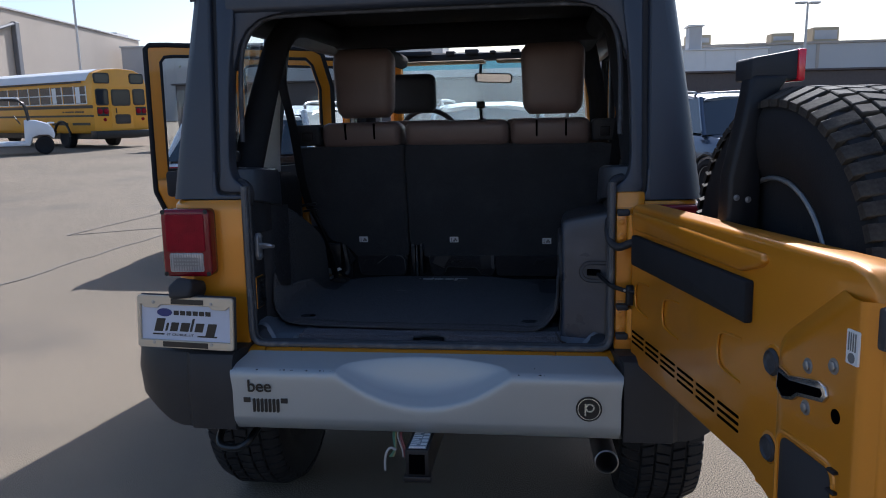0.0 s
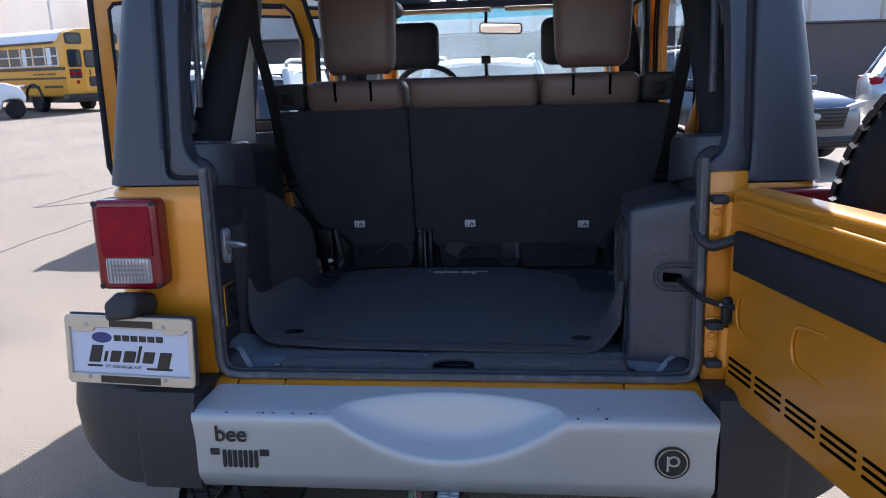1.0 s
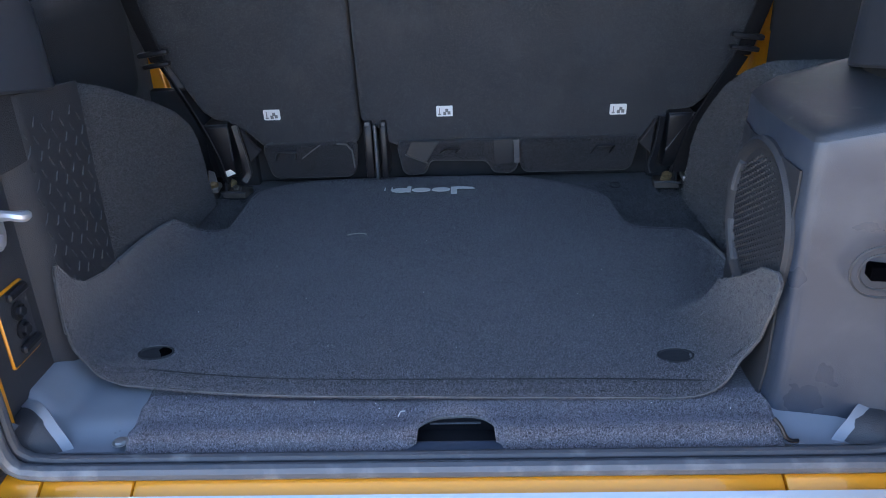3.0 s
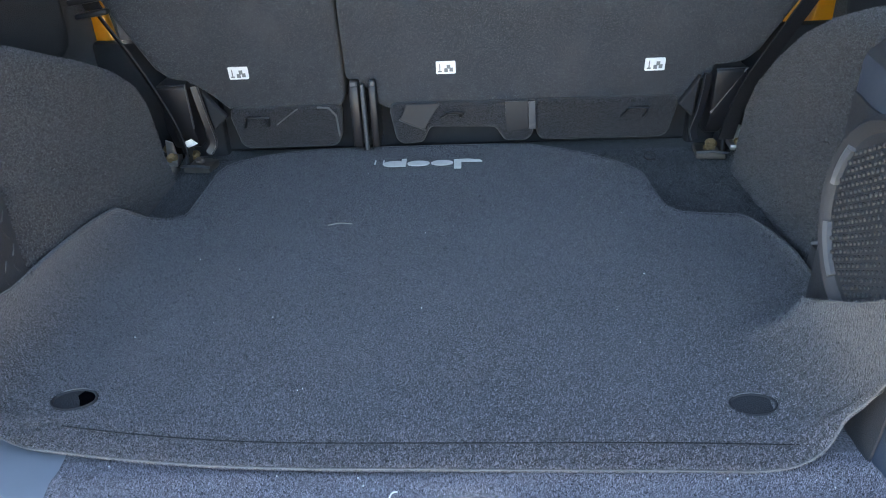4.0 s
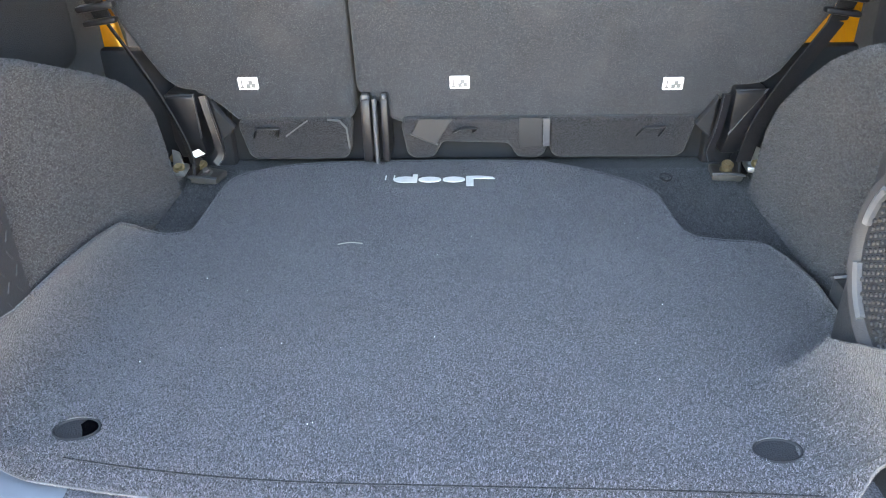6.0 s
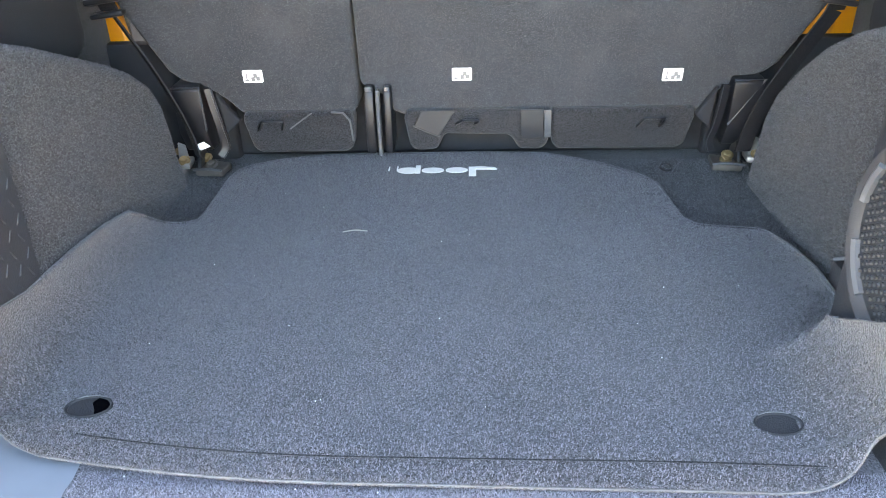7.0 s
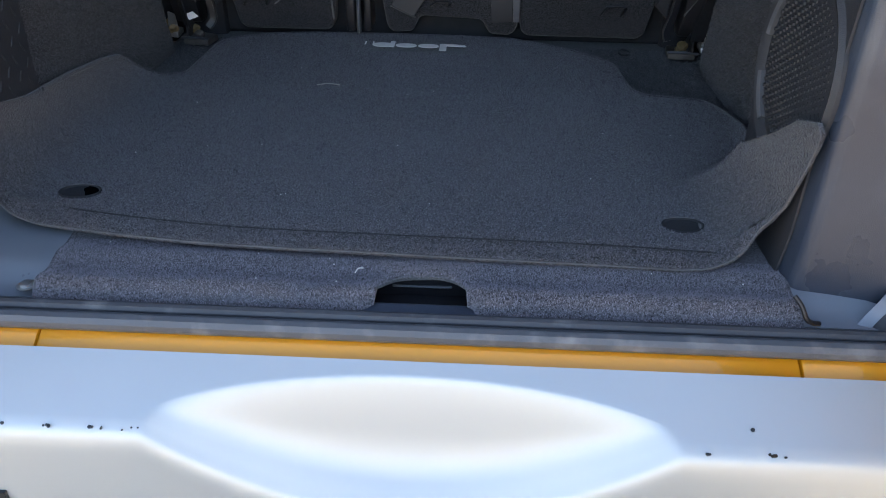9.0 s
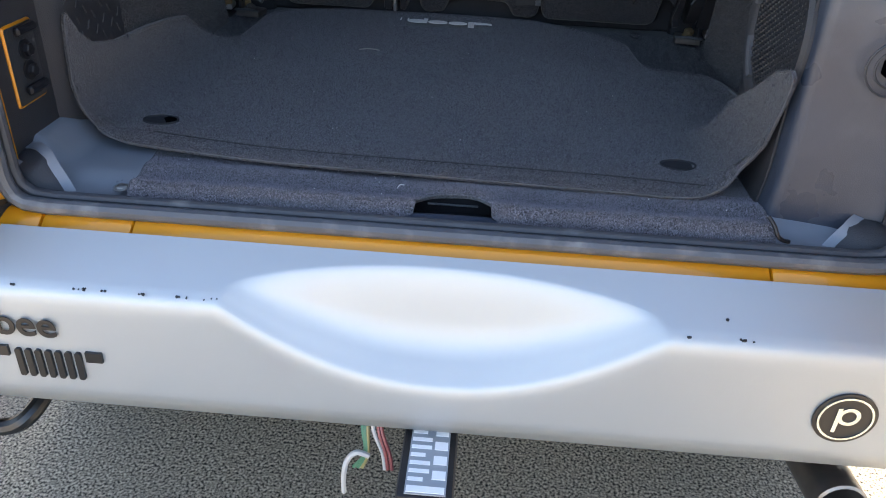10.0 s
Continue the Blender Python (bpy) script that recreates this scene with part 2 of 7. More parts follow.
BARK = material("bark", (0.12, 0.09, 0.06), 0.9, vary=0.3, scale=5, bump=0.6, bump_scale=30)

# ---- building blocks ----
AX = {"x": 0, "y": 1, "z": 2}


def shade(me, angle=35):
    me.shade_smooth()
    me.set_sharp_from_angle(angle=radians(angle))


def finish(name, bm, mat, angle=35):
    bmesh.ops.recalc_face_normals(bm, faces=bm.faces[:])
    me = bpy.data.meshes.new(name)
    bm.to_mesh(me)
    bm.free()
    me.materials.append(mat)
    shade(me, angle)
    return me


def part(name, bm, mat, parent, label="", angle=35, rise=0.0):
    """Links a bmesh as one mesh object under a thing or a part. rise: metres up per metre ahead."""
    if rise:
        for v in bm.verts:
            v.co.z += rise * v.co.y
    ob = new(name, finish(name, bm, mat, angle))
    ob.parent = parent
    if label:
        tagged(ob, label)
    return ob


def solo(name, bm, mat, label, category, m=Matrix(), group="", kind="", angle=35):
    ob = new(name, finish(name, bm, mat, angle))
    ob.matrix_world = m
    return tagged(ob, label, category, group, kind)


def thing(name, label, category, m=Matrix(), group="", kind=""):
    ob = new(name)
    ob.empty_display_size = 0.1
    ob.matrix_world = m
    return tagged(ob, label, category, group, kind)


def bev(bm, verts, r, seg=2, min_angle=20):
    vs = set(verts)
    edges = {e for v in verts for e in v.link_edges if e.verts[0] in vs and e.verts[1] in vs and len(e.link_faces) == 2 and e.calc_face_angle(0) > radians(min_angle)}
    if r and edges:
        bmesh.ops.bevel(bm, geom=list(edges), offset=r, segments=seg, affect="EDGES", profile=0.5, clamp_overlap=True)


def box(bm, x0, x1, y0, y1, z0, z1, r=0.0, seg=2, m=None):
    vs = [bm.verts.new((x, y, z)) for x in (x0, x1) for y in (y0, y1) for z in (z0, z1)]
    for f in ((0, 1, 3, 2), (4, 6, 7, 5), (0, 4, 5, 1), (2, 3, 7, 6), (0, 2, 6, 4), (1, 5, 7, 3)):
        bm.faces.new([vs[i] for i in f])
    if m is not None:
        for v in vs:
            v.co = m @ v.co
    bmesh.ops.recalc_face_normals(bm, faces=list({f for v in vs for f in v.link_faces}))
    bev(bm, vs, r, seg)
    return bm


def prism(bm, pts, axis, a, b, r=0.0, seg=2, m=None, min_angle=40, near_only=False):
    """A polygon in the two other axes, drawn out along axis from a to b."""
    i = AX[axis]
    rows = []
    for h in (a, b):
        row = []
        for p in pts:
            c = list(p)
            c.insert(i, h)
            row.append(bm.verts.new(c))
        rows.append(row)
    n = len(pts)
    bm.faces.new(rows[0])
    bm.faces.new(rows[1][::-1])
    for k in range(n):
        bm.faces.new((rows[0][k], rows[0][(k + 1) % n], rows[1][(k + 1) % n], rows[1][k]))
    if m is not None:
        for v in rows[0] + rows[1]:
            v.co = m @ v.co
    bmesh.ops.recalc_face_normals(bm, faces=list({f for v in rows[0] + rows[1] for f in v.link_faces}))
    bev(bm, rows[0] if near_only else rows[0] + rows[1], r, seg, min_angle)
    return bm


def rrect(a0, a1, b0, b1, r, n=5):
    out = []
    for ca, cb, s in ((a1 - r, b1 - r, 0), (a0 + r, b1 - r, 90), (a0 + r, b0 + r, 180), (a1 - r, b0 + r, 270)):
        for k in range(n + 1):
            t = radians(s + 90 * k / n)
            out.append((ca + r * math.cos(t), cb + r * math.sin(t)))
    return out


def ellipse(ca, cb, ra, rb, n=24):
    return [(ca + ra * math.cos(2 * math.pi * k / n), cb + rb * math.sin(2 * math.pi * k / n)) for k in range(n)]


def sweep(bm, pts, r, n=10, flat=1.0):
    """A round bar along the points; r one radius or one for each point."""
    pts = [Vector(p) for p in pts]
    rr = r if isinstance(r, (list, tuple)) else [r] * len(pts)
    rows, side = [], None
    for k, p in enumerate(pts):
        d = (pts[min(k + 1, len(pts) - 1)] - pts[max(k - 1, 0)]).normalized()
        if side is None:
            side = d.cross(Vector((0, 0, 1)) if abs(d.z) < 0.9 else Vector((0, 1, 0))).normalized()
        side = (side - d * side.dot(d)).normalized()
        up = d.cross(side)
        rows.append([bm.verts.new(p + (side * math.cos(2 * math.pi * j / n) + up * math.sin(2 * math.pi * j / n) * flat) * rr[k]) for j in range(n)])
    for a, b in zip(rows, rows[1:]):
        for j in range(n):
            bm.faces.new((a[j], a[(j + 1) % n], b[(j + 1) % n], b[j]))
    bm.faces.new(rows[0][::-1])
    bm.faces.new(rows[-1])
    return bm


def smooth_path(pts, n=6):
    """Catmull-Rom points through pts."""
    p = [Vector(q) for q in pts]
    out = []
    for k in range(len(p) - 1):
        a, b, c, d = p[max(k - 1, 0)], p[k], p[k + 1], p[min(k + 2, len(p) - 1)]
        for j in range(n):
            t = j / n
            out.append(0.5 * (2 * b + (c - a) * t + (2 * a - 5 * b + 4 * c - d) * t * t + (3 * b - a - 3 * c + d) * t ** 3))
    return out + [p[-1]]


def strip(bm, pts, across, w, t=0.003):
    """A flat band of width w along the points."""
    pts, across = [Vector(p) for p in pts], Vector(across).normalized()
    rows = []
    for k, p in enumerate(pts):
        d = (pts[min(k + 1, len(pts) - 1)] - pts[max(k - 1, 0)]).normalized()
        a = (across - d * across.dot(d)).normalized()
        up = d.cross(a)
        rows.append([bm.verts.new(p + a * sx * w / 2 + up * sz * t / 2) for sx, sz in ((-1, -1), (1, -1), (1, 1), (-1, 1))])
    for a, b in zip(rows, rows[1:]):
        for j in range(4):
            bm.faces.new((a[j], a[(j + 1) % 4], b[(j + 1) % 4], b[j]))
    bm.faces.new(rows[0][::-1])
    bm.faces.new(rows[-1])
    return bm


def lathe(bm, prof, n=32, m=Matrix(), cap=True):
    """Turns (radius, height) pairs round local z; the ends are closed unless cap is off."""
    rows = []
    for r, h in prof:
        if r < 1e-6:
            rows.append([bm.verts.new(m @ Vector((0, 0, h)))])
        else:
            rows.append([bm.verts.new(m @ Vector((r * math.cos(2 * math.pi * k / n), r * math.sin(2 * math.pi * k / n), h))) for k in range(n)])
    for a, b in zip(rows, rows[1:]):
        for k in range(n):
            q = [a[k % len(a)], a[(k + 1) % len(a)], b[(k + 1) % len(b)], b[k % len(b)]]
            q = list(dict.fromkeys(q))
            if len(q) > 2:
                bm.faces.new(q)
    for row, flip in ((rows[0], True), (rows[-1], False)):
        if cap and len(row) > 2:
            bm.faces.new(row[::-1] if flip else row)
    return bm


def sheet(bm, fn, nu, nv, thick=0.0):
    """A grid of fn(u, v), with thickness."""
    vs = [[bm.verts.new(fn(i / nu, j / nv)) for i in range(nu + 1)] for j in range(nv + 1)]
    fs = [bm.faces.new((vs[j][i], vs[j][i + 1], vs[j + 1][i + 1], vs[j + 1][i])) for j in range(nv) for i in range(nu)]
    if thick:
        bmesh.ops.recalc_face_normals(bm, faces=fs)
        bmesh.ops.solidify(bm, geom=fs, thickness=thick)
    return bm


def loft(bm, rings, cap=True):
    """Joins closed rings of equal length."""
    rows = [[bm.verts.new(p) for p in r] for r in rings]
    n = len(rows[0])
    for a, b in zip(rows, rows[1:]):
        for k in range(n):
            bm.faces.new((a[k], a[(k + 1) % n], b[(k + 1) % n], b[k]))
    if cap:
        bm.faces.new(rows[0][::-1])
        bm.faces.new(rows[-1])
    return bm


def bolt(bm, at, axis, r=0.008, h=0.006):
    """A flanged hex bolt head standing out from at along axis."""
    m = Matrix.Translation(at) @ Vector(axis).to_track_quat("Z", "Y").to_matrix().to_4x4()
    lathe(bm, [(r * 1.5, 0), (r * 1.5, h * 0.3), (r, h * 0.4)], 14, m)
    lathe(bm, [(r, h * 0.35), (r, h), (r * 0.8, h * 1.15), (0, h * 1.1)], 6, m)
    return bm


def smoothstep(a, b, x):
    t = min(1.0, max(0.0, (x - a) / (b - a)))
    return t * t * (3 - 2 * t)


def NB():
    return bmesh.new()


# ---- the parking lot ----
def ground_rise(y):
    """The lot climbs gently away beyond the vehicle."""
    return 0.015 * min(max(0.0, y - 5.0), 55.0)


def build_ground():
    bm = NB()
    ticks = [-900, -300, -120, -60, -40, -30, -24, -20, -16, -12, -10, -8, -6, -5, -4, -3, -2, -1, 0, 1, 2, 3, 4, 5, 6, 8, 10, 12, 16, 20, 24, 30, 40, 60, 120, 300, 900]
    rows = [[bm.verts.new((x, y, ground_rise(y))) for x in ticks] for y in ticks]
    for a, b in zip(rows, rows[1:]):
        for k in range(len(ticks) - 1):
            bm.faces.new((a[k], a[k + 1], b[k + 1], b[k]))
    solo("ground", bm, ASPHALT, "pale worn asphalt parking lot with stains", "ground", kind="structure")
    # dark strips: the first two paint thin cast shadows, the third a sealed joint
    for pts in (((-5.75, 6.7), (-4.81, 7.26), (-3.6, 7.9), (-2.2, 9.4)), ((-5.75, 6.7), (-5.48, 8.54), (-4.9, 11.5)), ((-5.6, 2.2), (-4.71, 4.09), (-4.66, 5.15), (-4.51, 6.56), (-4.1, 9.0))):
        bm = NB()
        way = smooth_path([(x, y, 0.004 + ground_rise(y)) for x, y in pts], 8)
        for k, p in enumerate(way):
            p.x += 0.05 * noise.noise(p * 3)
        strip(bm, way, (0.6, -0.4, 0), 0.022, 0.004)
        solo("crack", bm, GROUND_LINE, "dark ground line, painted for thin shadows and a sealed joint", "crack", kind="structure")


def car_profile(bm, length, width, belt, hood):
    """Body shell of a car that stands along local y, nose at -y, as rings from nose to tail."""
    L, w = length, width / 2
    st = [(0.0, 0.30, hood - 0.16, 0.80), (0.02, 0.22, hood - 0.06, 0.92), (0.10, 0.18, hood, 0.98), (0.26, 0.18, hood + 0.07, 1.0), (0.30, 0.18, belt - 0.02, 1.0),
          (0.5, 0.18, belt, 1.0), (0.75, 0.18, belt + 0.02, 1.0), (0.92, 0.20, belt + 0.03, 0.98), (0.985, 0.26, belt, 0.93), (1.0, 0.34, belt - 0.08, 0.86)]
    rings = []
    for f, z0, z1, k in st:
        y = -L / 2 + f * L
        x = w * k
        h = z1 - z0
        rings.append([(-x * 0.92, y, z0), (-x, y, z0 + 0.15 * h), (-x, y, z0 + 0.55 * h), (-x * 0.97, y, z0 + 0.86 * h), (-x * 0.86, y, z1), (-x * 0.4, y, z1 + 0.03), (x * 0.4, y, z1 + 0.03),
                      (x * 0.86, y, z1), (x * 0.97, y, z0 + 0.86 * h), (x, y, z0 + 0.55 * h), (x, y, z0 + 0.15 * h), (x * 0.92, y, z0)])
    return loft(bm, rings)


def build_car(m, paint, label, length=4.5, width=1.82, belt=1.02, roof=1.6, hood=0.92, group="parked cars"):
    """A parked crossover, nose towards local -y."""
    car = thing("parked_car", label, "car", m, group)
    body = part("body", car_profile(NB(), length, width, belt, hood), paint, car, angle=40)
    L, w = length, width / 2
    bm = NB()
    rings = []
    for f, z, k in ((0.33, roof - 0.05, 0.68), (0.42, roof, 0.74), (0.62, roof + 0.01, 0.75), (0.80, roof - 0.02, 0.74), (0.90, roof - 0.09, 0.70)):
        y, x = -L / 2 + f * L, w * k
        rings.append([(-x, y, z - 0.05), (-x * 0.94, y, z - 0.015), (-x * 0.5, y, z + 0.02), (x * 0.5, y, z + 0.02), (x * 0.94, y, z - 0.015), (x, y, z - 0.05)])
    part("roof", loft(bm, rings), paint, car, angle=40)
    # glasshouse: windscreen, rear window, side windows and pillars
    ya, yb, yc, yd = -L / 2 + 0.25 * L, -L / 2 + 0.345 * L, -L / 2 + 0.885 * L, -L / 2 + 0.965 * L
    xb, xt = w * 0.90, w * 0.71
    zb, zt = belt - 0.02, roof - 0.05
    for name, quad in (("windscreen", ((-xb, ya, zb), (xb, ya, zb), (xt, yb, zt), (-xt, yb, zt))), ("rear_window", ((-xb, yd, zb + 0.05), (xb, yd, zb + 0.05), (xt, yc, zt - 0.03), (-xt, yc, zt - 0.03)))):
        a, b, c, d = (Vector(q) for q in quad)
        bow = Vector((0, -0.06 if name == "windscreen" else 0.05, 0.0))
        part(name, sheet(NB(), lambda u, v: (a.lerp(b, u)).lerp(d.lerp(c, u), v) + bow * math.sin(math.pi * u), 10, 5, 0.006), CAR_GLASS, car)
    for s in (-1, 1):
        marks = [(ya, yb), (-L / 2 + 0.50 * L, -L / 2 + 0.50 * L), (-L / 2 + 0.70 * L, -L / 2 + 0.70 * L), (yd, yc)]
        for (b0, t0), (b1, t1) in zip(marks, marks[1:]):
            g = 0.03
            pts = [Vector((s * xb, b0 + g, zb + 0.02)), Vector((s * xb, b1 - g, zb + 0.02)), Vector((s * xt, t1 - g, zt)), Vector((s * xt, t0 + g, zt))]
            part("side_window", sheet(NB(), lambda u, v: pts[0].lerp(pts[1], u).lerp(pts[3].lerp(pts[2], u), v), 3, 3, 0.006), CAR_GLASS, car)
        for k, (b0, t0) in enumerate(marks):
            part("pillar", sweep(NB(), [(s * xb, b0, zb - 0.02), (s * (xb + xt) / 2 * 1.01, (b0 + t0) / 2, (zb + zt) / 2), (s * xt, t0, zt)], 0.038, 8), paint if k in (0, 3) else BLACK_PAINT, car)
        part("roof_rail", sweep(NB(), smooth_path([(s * xt * 0.93, yb + 0.25, roof - 0.01), (s * xt * 0.95, yb + 0.35, roof + 0.05), (s * xt * 0.95, yc - 0.35, roof + 0.05), (s * xt * 0.93, yc - 0.2, roof - 0.01)], 4), 0.018, 8), ZINC, car)
        mir = NB()
        box(mir, s * (w + 0.02) if s > 0 else s * (w + 0.2), s * (w + 0.2) if s > 0 else s * (w + 0.02), ya + 0.18, ya + 0.28, belt + 0.02, belt + 0.15, 0.03, 3)
        part("side_mirror", mir, paint, car)
        lamp = NB()
        prism(lamp, [(s * w * 0.52, hood - 0.20), (s * w * 0.86, hood - 0.14), (s * w * 0.90, hood - 0.06), (s * w * 0.56, hood - 0.13)], "y", -L / 2 - 0.03, -L / 2 + 0.16, 0.01)
        part("headlight", lamp, CLEAR_LENS, car)
        tail = NB()
        box(tail, min(s * w * 0.62, s * w * 0.93), max(s * w * 0.62, s * w * 0.93), L / 2 - 0.22, L / 2 - 0.005, belt - 0.16, belt - 0.02, 0.03, 3)
        part("tail_light", tail, RED_LENS, car)
        for f in (0.19, 0.80):
            wheel = part("wheel", lathe(NB(), [(0.0, 0.02), (0.05, 0.03), (0.10, 0.01), (0.20, 0.03), (0.22, 0.05), (0.22, -0.1), (0.0, -0.1)], 20, pose(s * (w - 0.04), -L / 2 + f * L, 0.33, 0, 90 * s, 0)), ZINC, car)
            part("tyre", lathe(NB(), [(0.22, 0.04), (0.25, 0.06), (0.31, 0.055), (0.33, 0.02), (0.33, -0.15), (0.30, -0.18), (0.22, -0.17)], 28, pose(s * (w - 0.04), -L / 2 + f * L, 0.33, 0, 90 * s, 0)), TYRE, wheel)
            arch = NB()
            sweep(arch, [(s * (w + 0.005), -L / 2 + f * L + 0.39 * math.cos(radians(a)), 0.34 + 0.39 * math.sin(radians(a))) for a in range(0, 181, 15)], 0.03, 8)
            part("wheel_arch", arch, BLACK_PAINT, car)
    grille = part("grille", prism(NB(), [(-w * 0.52, hood - 0.42), (w * 0.52, hood - 0.42), (w * 0.60, hood - 0.14), (-w * 0.60, hood - 0.14)], "y", -L / 2 - 0.035, -L / 2 + 0.1, 0.015), BLACK_PAINT, car)
    for k in range(5):
        z = hood - 0.38 + 0.05 * k
        part("grille_bar", box(NB(), -w * (0.5 + 0.015 * k), w * (0.5 + 0.015 * k), -L / 2 - 0.05, -L / 2 - 0.03, z, z + 0.014, 0.004, 1), STEEL, grille)
    part("badge", lathe(NB(), [(0.085, 0), (0.085, 0.01), (0.07, 0.016), (0.0, 0.018)], 24, pose(0, -L / 2 - 0.045, hood - 0.25, 90, 0, 0) @ Matrix.Diagonal((1, 0.55, 1, 1))), ZINC, grille, "oval metal badge")
    part("lower_bumper", box(NB(), -w * 0.86, w * 0.86, -L / 2 - 0.02, -L / 2 + 0.2, 0.24, 0.40, 0.04, 3), BLACK_PAINT, car)
    for k in range(3):
        part("intake_bar", box(NB(), -w * 0.7, w * 0.7, -L / 2 - 0.035, -L / 2, 0.26 + 0.045 * k, 0.275 + 0.045 * k, 0.004, 1), STEEL, grille)
    return car


def build_bus():
    """Yellow school bus; local x along its rear face, y towards its nose."""
    W, Ln = 2.45, 12.0
    m = pose(-16.09, 24.08, ground_rise(24.1), 0, 0, 62.4) @ Matrix.Diagonal((0.93, 0.93, 0.93, 1))
    bus = thing("school_bus", "yellow school bus with white roof and black stripes", "bus", m)
    prof = [(0.06, 0.62), (0.0, 0.75), (0.0, 2.35), (0.06, 2.72), (0.24, 3.0), (0.6, 3.14), (W / 2, 3.18), (W - 0.6, 3.14), (W - 0.24, 3.0), (W - 0.06, 2.72), (W, 2.35), (W, 0.75), (W - 0.06, 0.62)]
    part("body", prism(NB(), prof, "y", 0, Ln, 0.05, 2), BUS_YELLOW, bus, angle=30)
    roof = [(0.03, 2.70), (0.22, 3.02), (0.6, 3.17), (W / 2, 3.21), (W - 0.6, 3.17), (W - 0.22, 3.02), (W - 0.03, 2.70), (W - 0.1, 2.7), (W - 0.3, 2.95), (W / 2, 3.1), (0.3, 2.95), (0.1, 2.7)]
    part("roof", prism(NB(), roof, "y", 0.45, Ln - 0.3, 0.01, 1), BUS_WHITE, bus)
    part("roof_stripe", box(NB(), -0.012, 0.02, 0.7, Ln - 0.6, 2.62, 2.69), BLACK_PAINT, bus)
    for k in range(12):
        y = 0.42 + k * 0.90
        win = part("side_window", box(NB(), -0.012, 0.03, y, y + 0.80, 1.82, 2.48, 0.01, 1), WINDOW_DARK, bus)
        for p in (box(NB(), -0.022, 0.0, y, y + 0.80, 2.13, 2.17), box(NB(), -0.022, 0.0, y - 0.04, y, 1.80, 2.50), box(NB(), -0.022, 0.0, y, y + 0.80, 1.78, 1.82)):
            part("window_bar", p, BUS_WHITE, win)
        if k in (0, 2):
            part("curtain", box(NB(), -0.017, 0.0, y + 0.42, y + 0.74, 1.84, 2.46), BUS_WHITE, win, "pale window blind")
    for z0, z1 in ((1.62, 1.74), (1.28, 1.36)):
        part("stripe", box(NB(), -0.014, 0.02, 0.02, Ln - 0.4, z0, z1), BLACK_PAINT, bus)
    for y0, y1 in ((0.3, 1.6), (1.95, 3.2)):
        part("vent_panel", box(NB(), -0.014, 0.02, y0, y1, 0.95, 1.05), BLACK_PAINT, bus)
    for k in range(9):
        part("letter_bar", box(NB(), -0.013, 0.02, 0.7 + 0.17 * k + 0.05 * (k // 4), 0.83 + 0.17 * k + 0.05 * (k // 4), 1.45, 1.51), RUST, bus)
    # rear face
    K = W / 2.86
    for x0, x1, z0, z1, r in ((0.16, 0.80, 1.72, 2.38, 0.1), (0.94, 1.92, 1.70, 2.36, 0.1), (2.06, 2.70, 1.72, 2.38, 0.1), (0.14, 0.92, 2.58, 3.0, 0.1), (1.94, 2.70, 2.58, 3.0, 0.1), (1.06, 1.86, 0.98, 1.36, 0.08)):
        w = part("rear_window", prism(NB(), rrect(x0 * K, x1 * K, z0, z1, r), "y", -0.015, 0.03), BLACK_PAINT, bus)
        part("pane", prism(NB(), rrect(x0 * K + 0.05, x1 * K - 0.05, z0 + 0.05, z1 - 0.05, r * 0.8), "y", -0.022, 0.0), WINDOW_DARK, w)
    door = part("rear_door", prism(NB(), rrect(0.88 * K, 1.98 * K, 0.78, 2.46, 0.06), "y", -0.008, 0.01), BUS_YELLOW, bus)
    part("door_handle", box(NB(), 0.96, 1.0, -0.04, 0, 1.4, 1.62, 0.01, 1), BLACK_PAINT, door)
    for x in (0.18 * K, 2.16 * K):
        panel = part("lamp_panel", box(NB(), x, x + 0.5, -0.014, 0.02, 1.3, 1.66, 0.02, 1), BLACK_PAINT, bus)
        for k in range(2):
            part("lamp", lathe(NB(), [(0.11, 0), (0.11, 0.02), (0.07, 0.04), (0, 0.045)], 16, pose(x + 0.12 + 0.26 * k, -0.012, 1.49, 90, 0, 0)), RED_LENS, panel)
        part("side_lamp", lathe(NB(), [(0.07, 0), (0.07, 0.02), (0, 0.03)], 14, pose(x + 0.3, -0.005, 1.16, 90, 0, 0)), RED_LENS, bus)
    part("rear_bumper", box(NB(), -0.03, W + 0.03, -0.16, 0.3, 0.42, 0.72, 0.03, 2), BLACK_PAINT, bus)
    part("chassis", box(NB(), 0.3, W - 0.3, 0.3, Ln - 0.2, 0.38, 0.66, 0.02, 1), BLACK_PAINT, bus)
    for y in (2.45, 11.2):
        for x, s in ((0.14, -1), (W - 0.14, 1)):
            wheel = part("wheel", lathe(NB(), [(0, 0.03), (0.1, 0.03), (0.12, -0.03), (0.24, -0.02), (0.27, 0.03), (0.27, -0.2), (0, -0.2)], 20, pose(x, y, 0.46, 0, 90 * s, 0)), ZINC, bus)
            part("tyre", lathe(NB(), [(0.27, 0.04), (0.32, 0.07), (0.42, 0.06), (0.46, 0.02), (0.46, -0.2), (0.42, -0.25), (0.27, -0.24)], 28, pose(x, y, 0.46, 0, 90 * s, 0)), TYRE, wheel)
        part("wheel_arch", sweep(NB(), [(-0.01, y + 0.6 * math.cos(radians(a)), 0.5 + 0.6 * math.sin(radians(a))) for a in range(0, 181, 15)], 0.06, 6), BLACK_PAINT, bus)


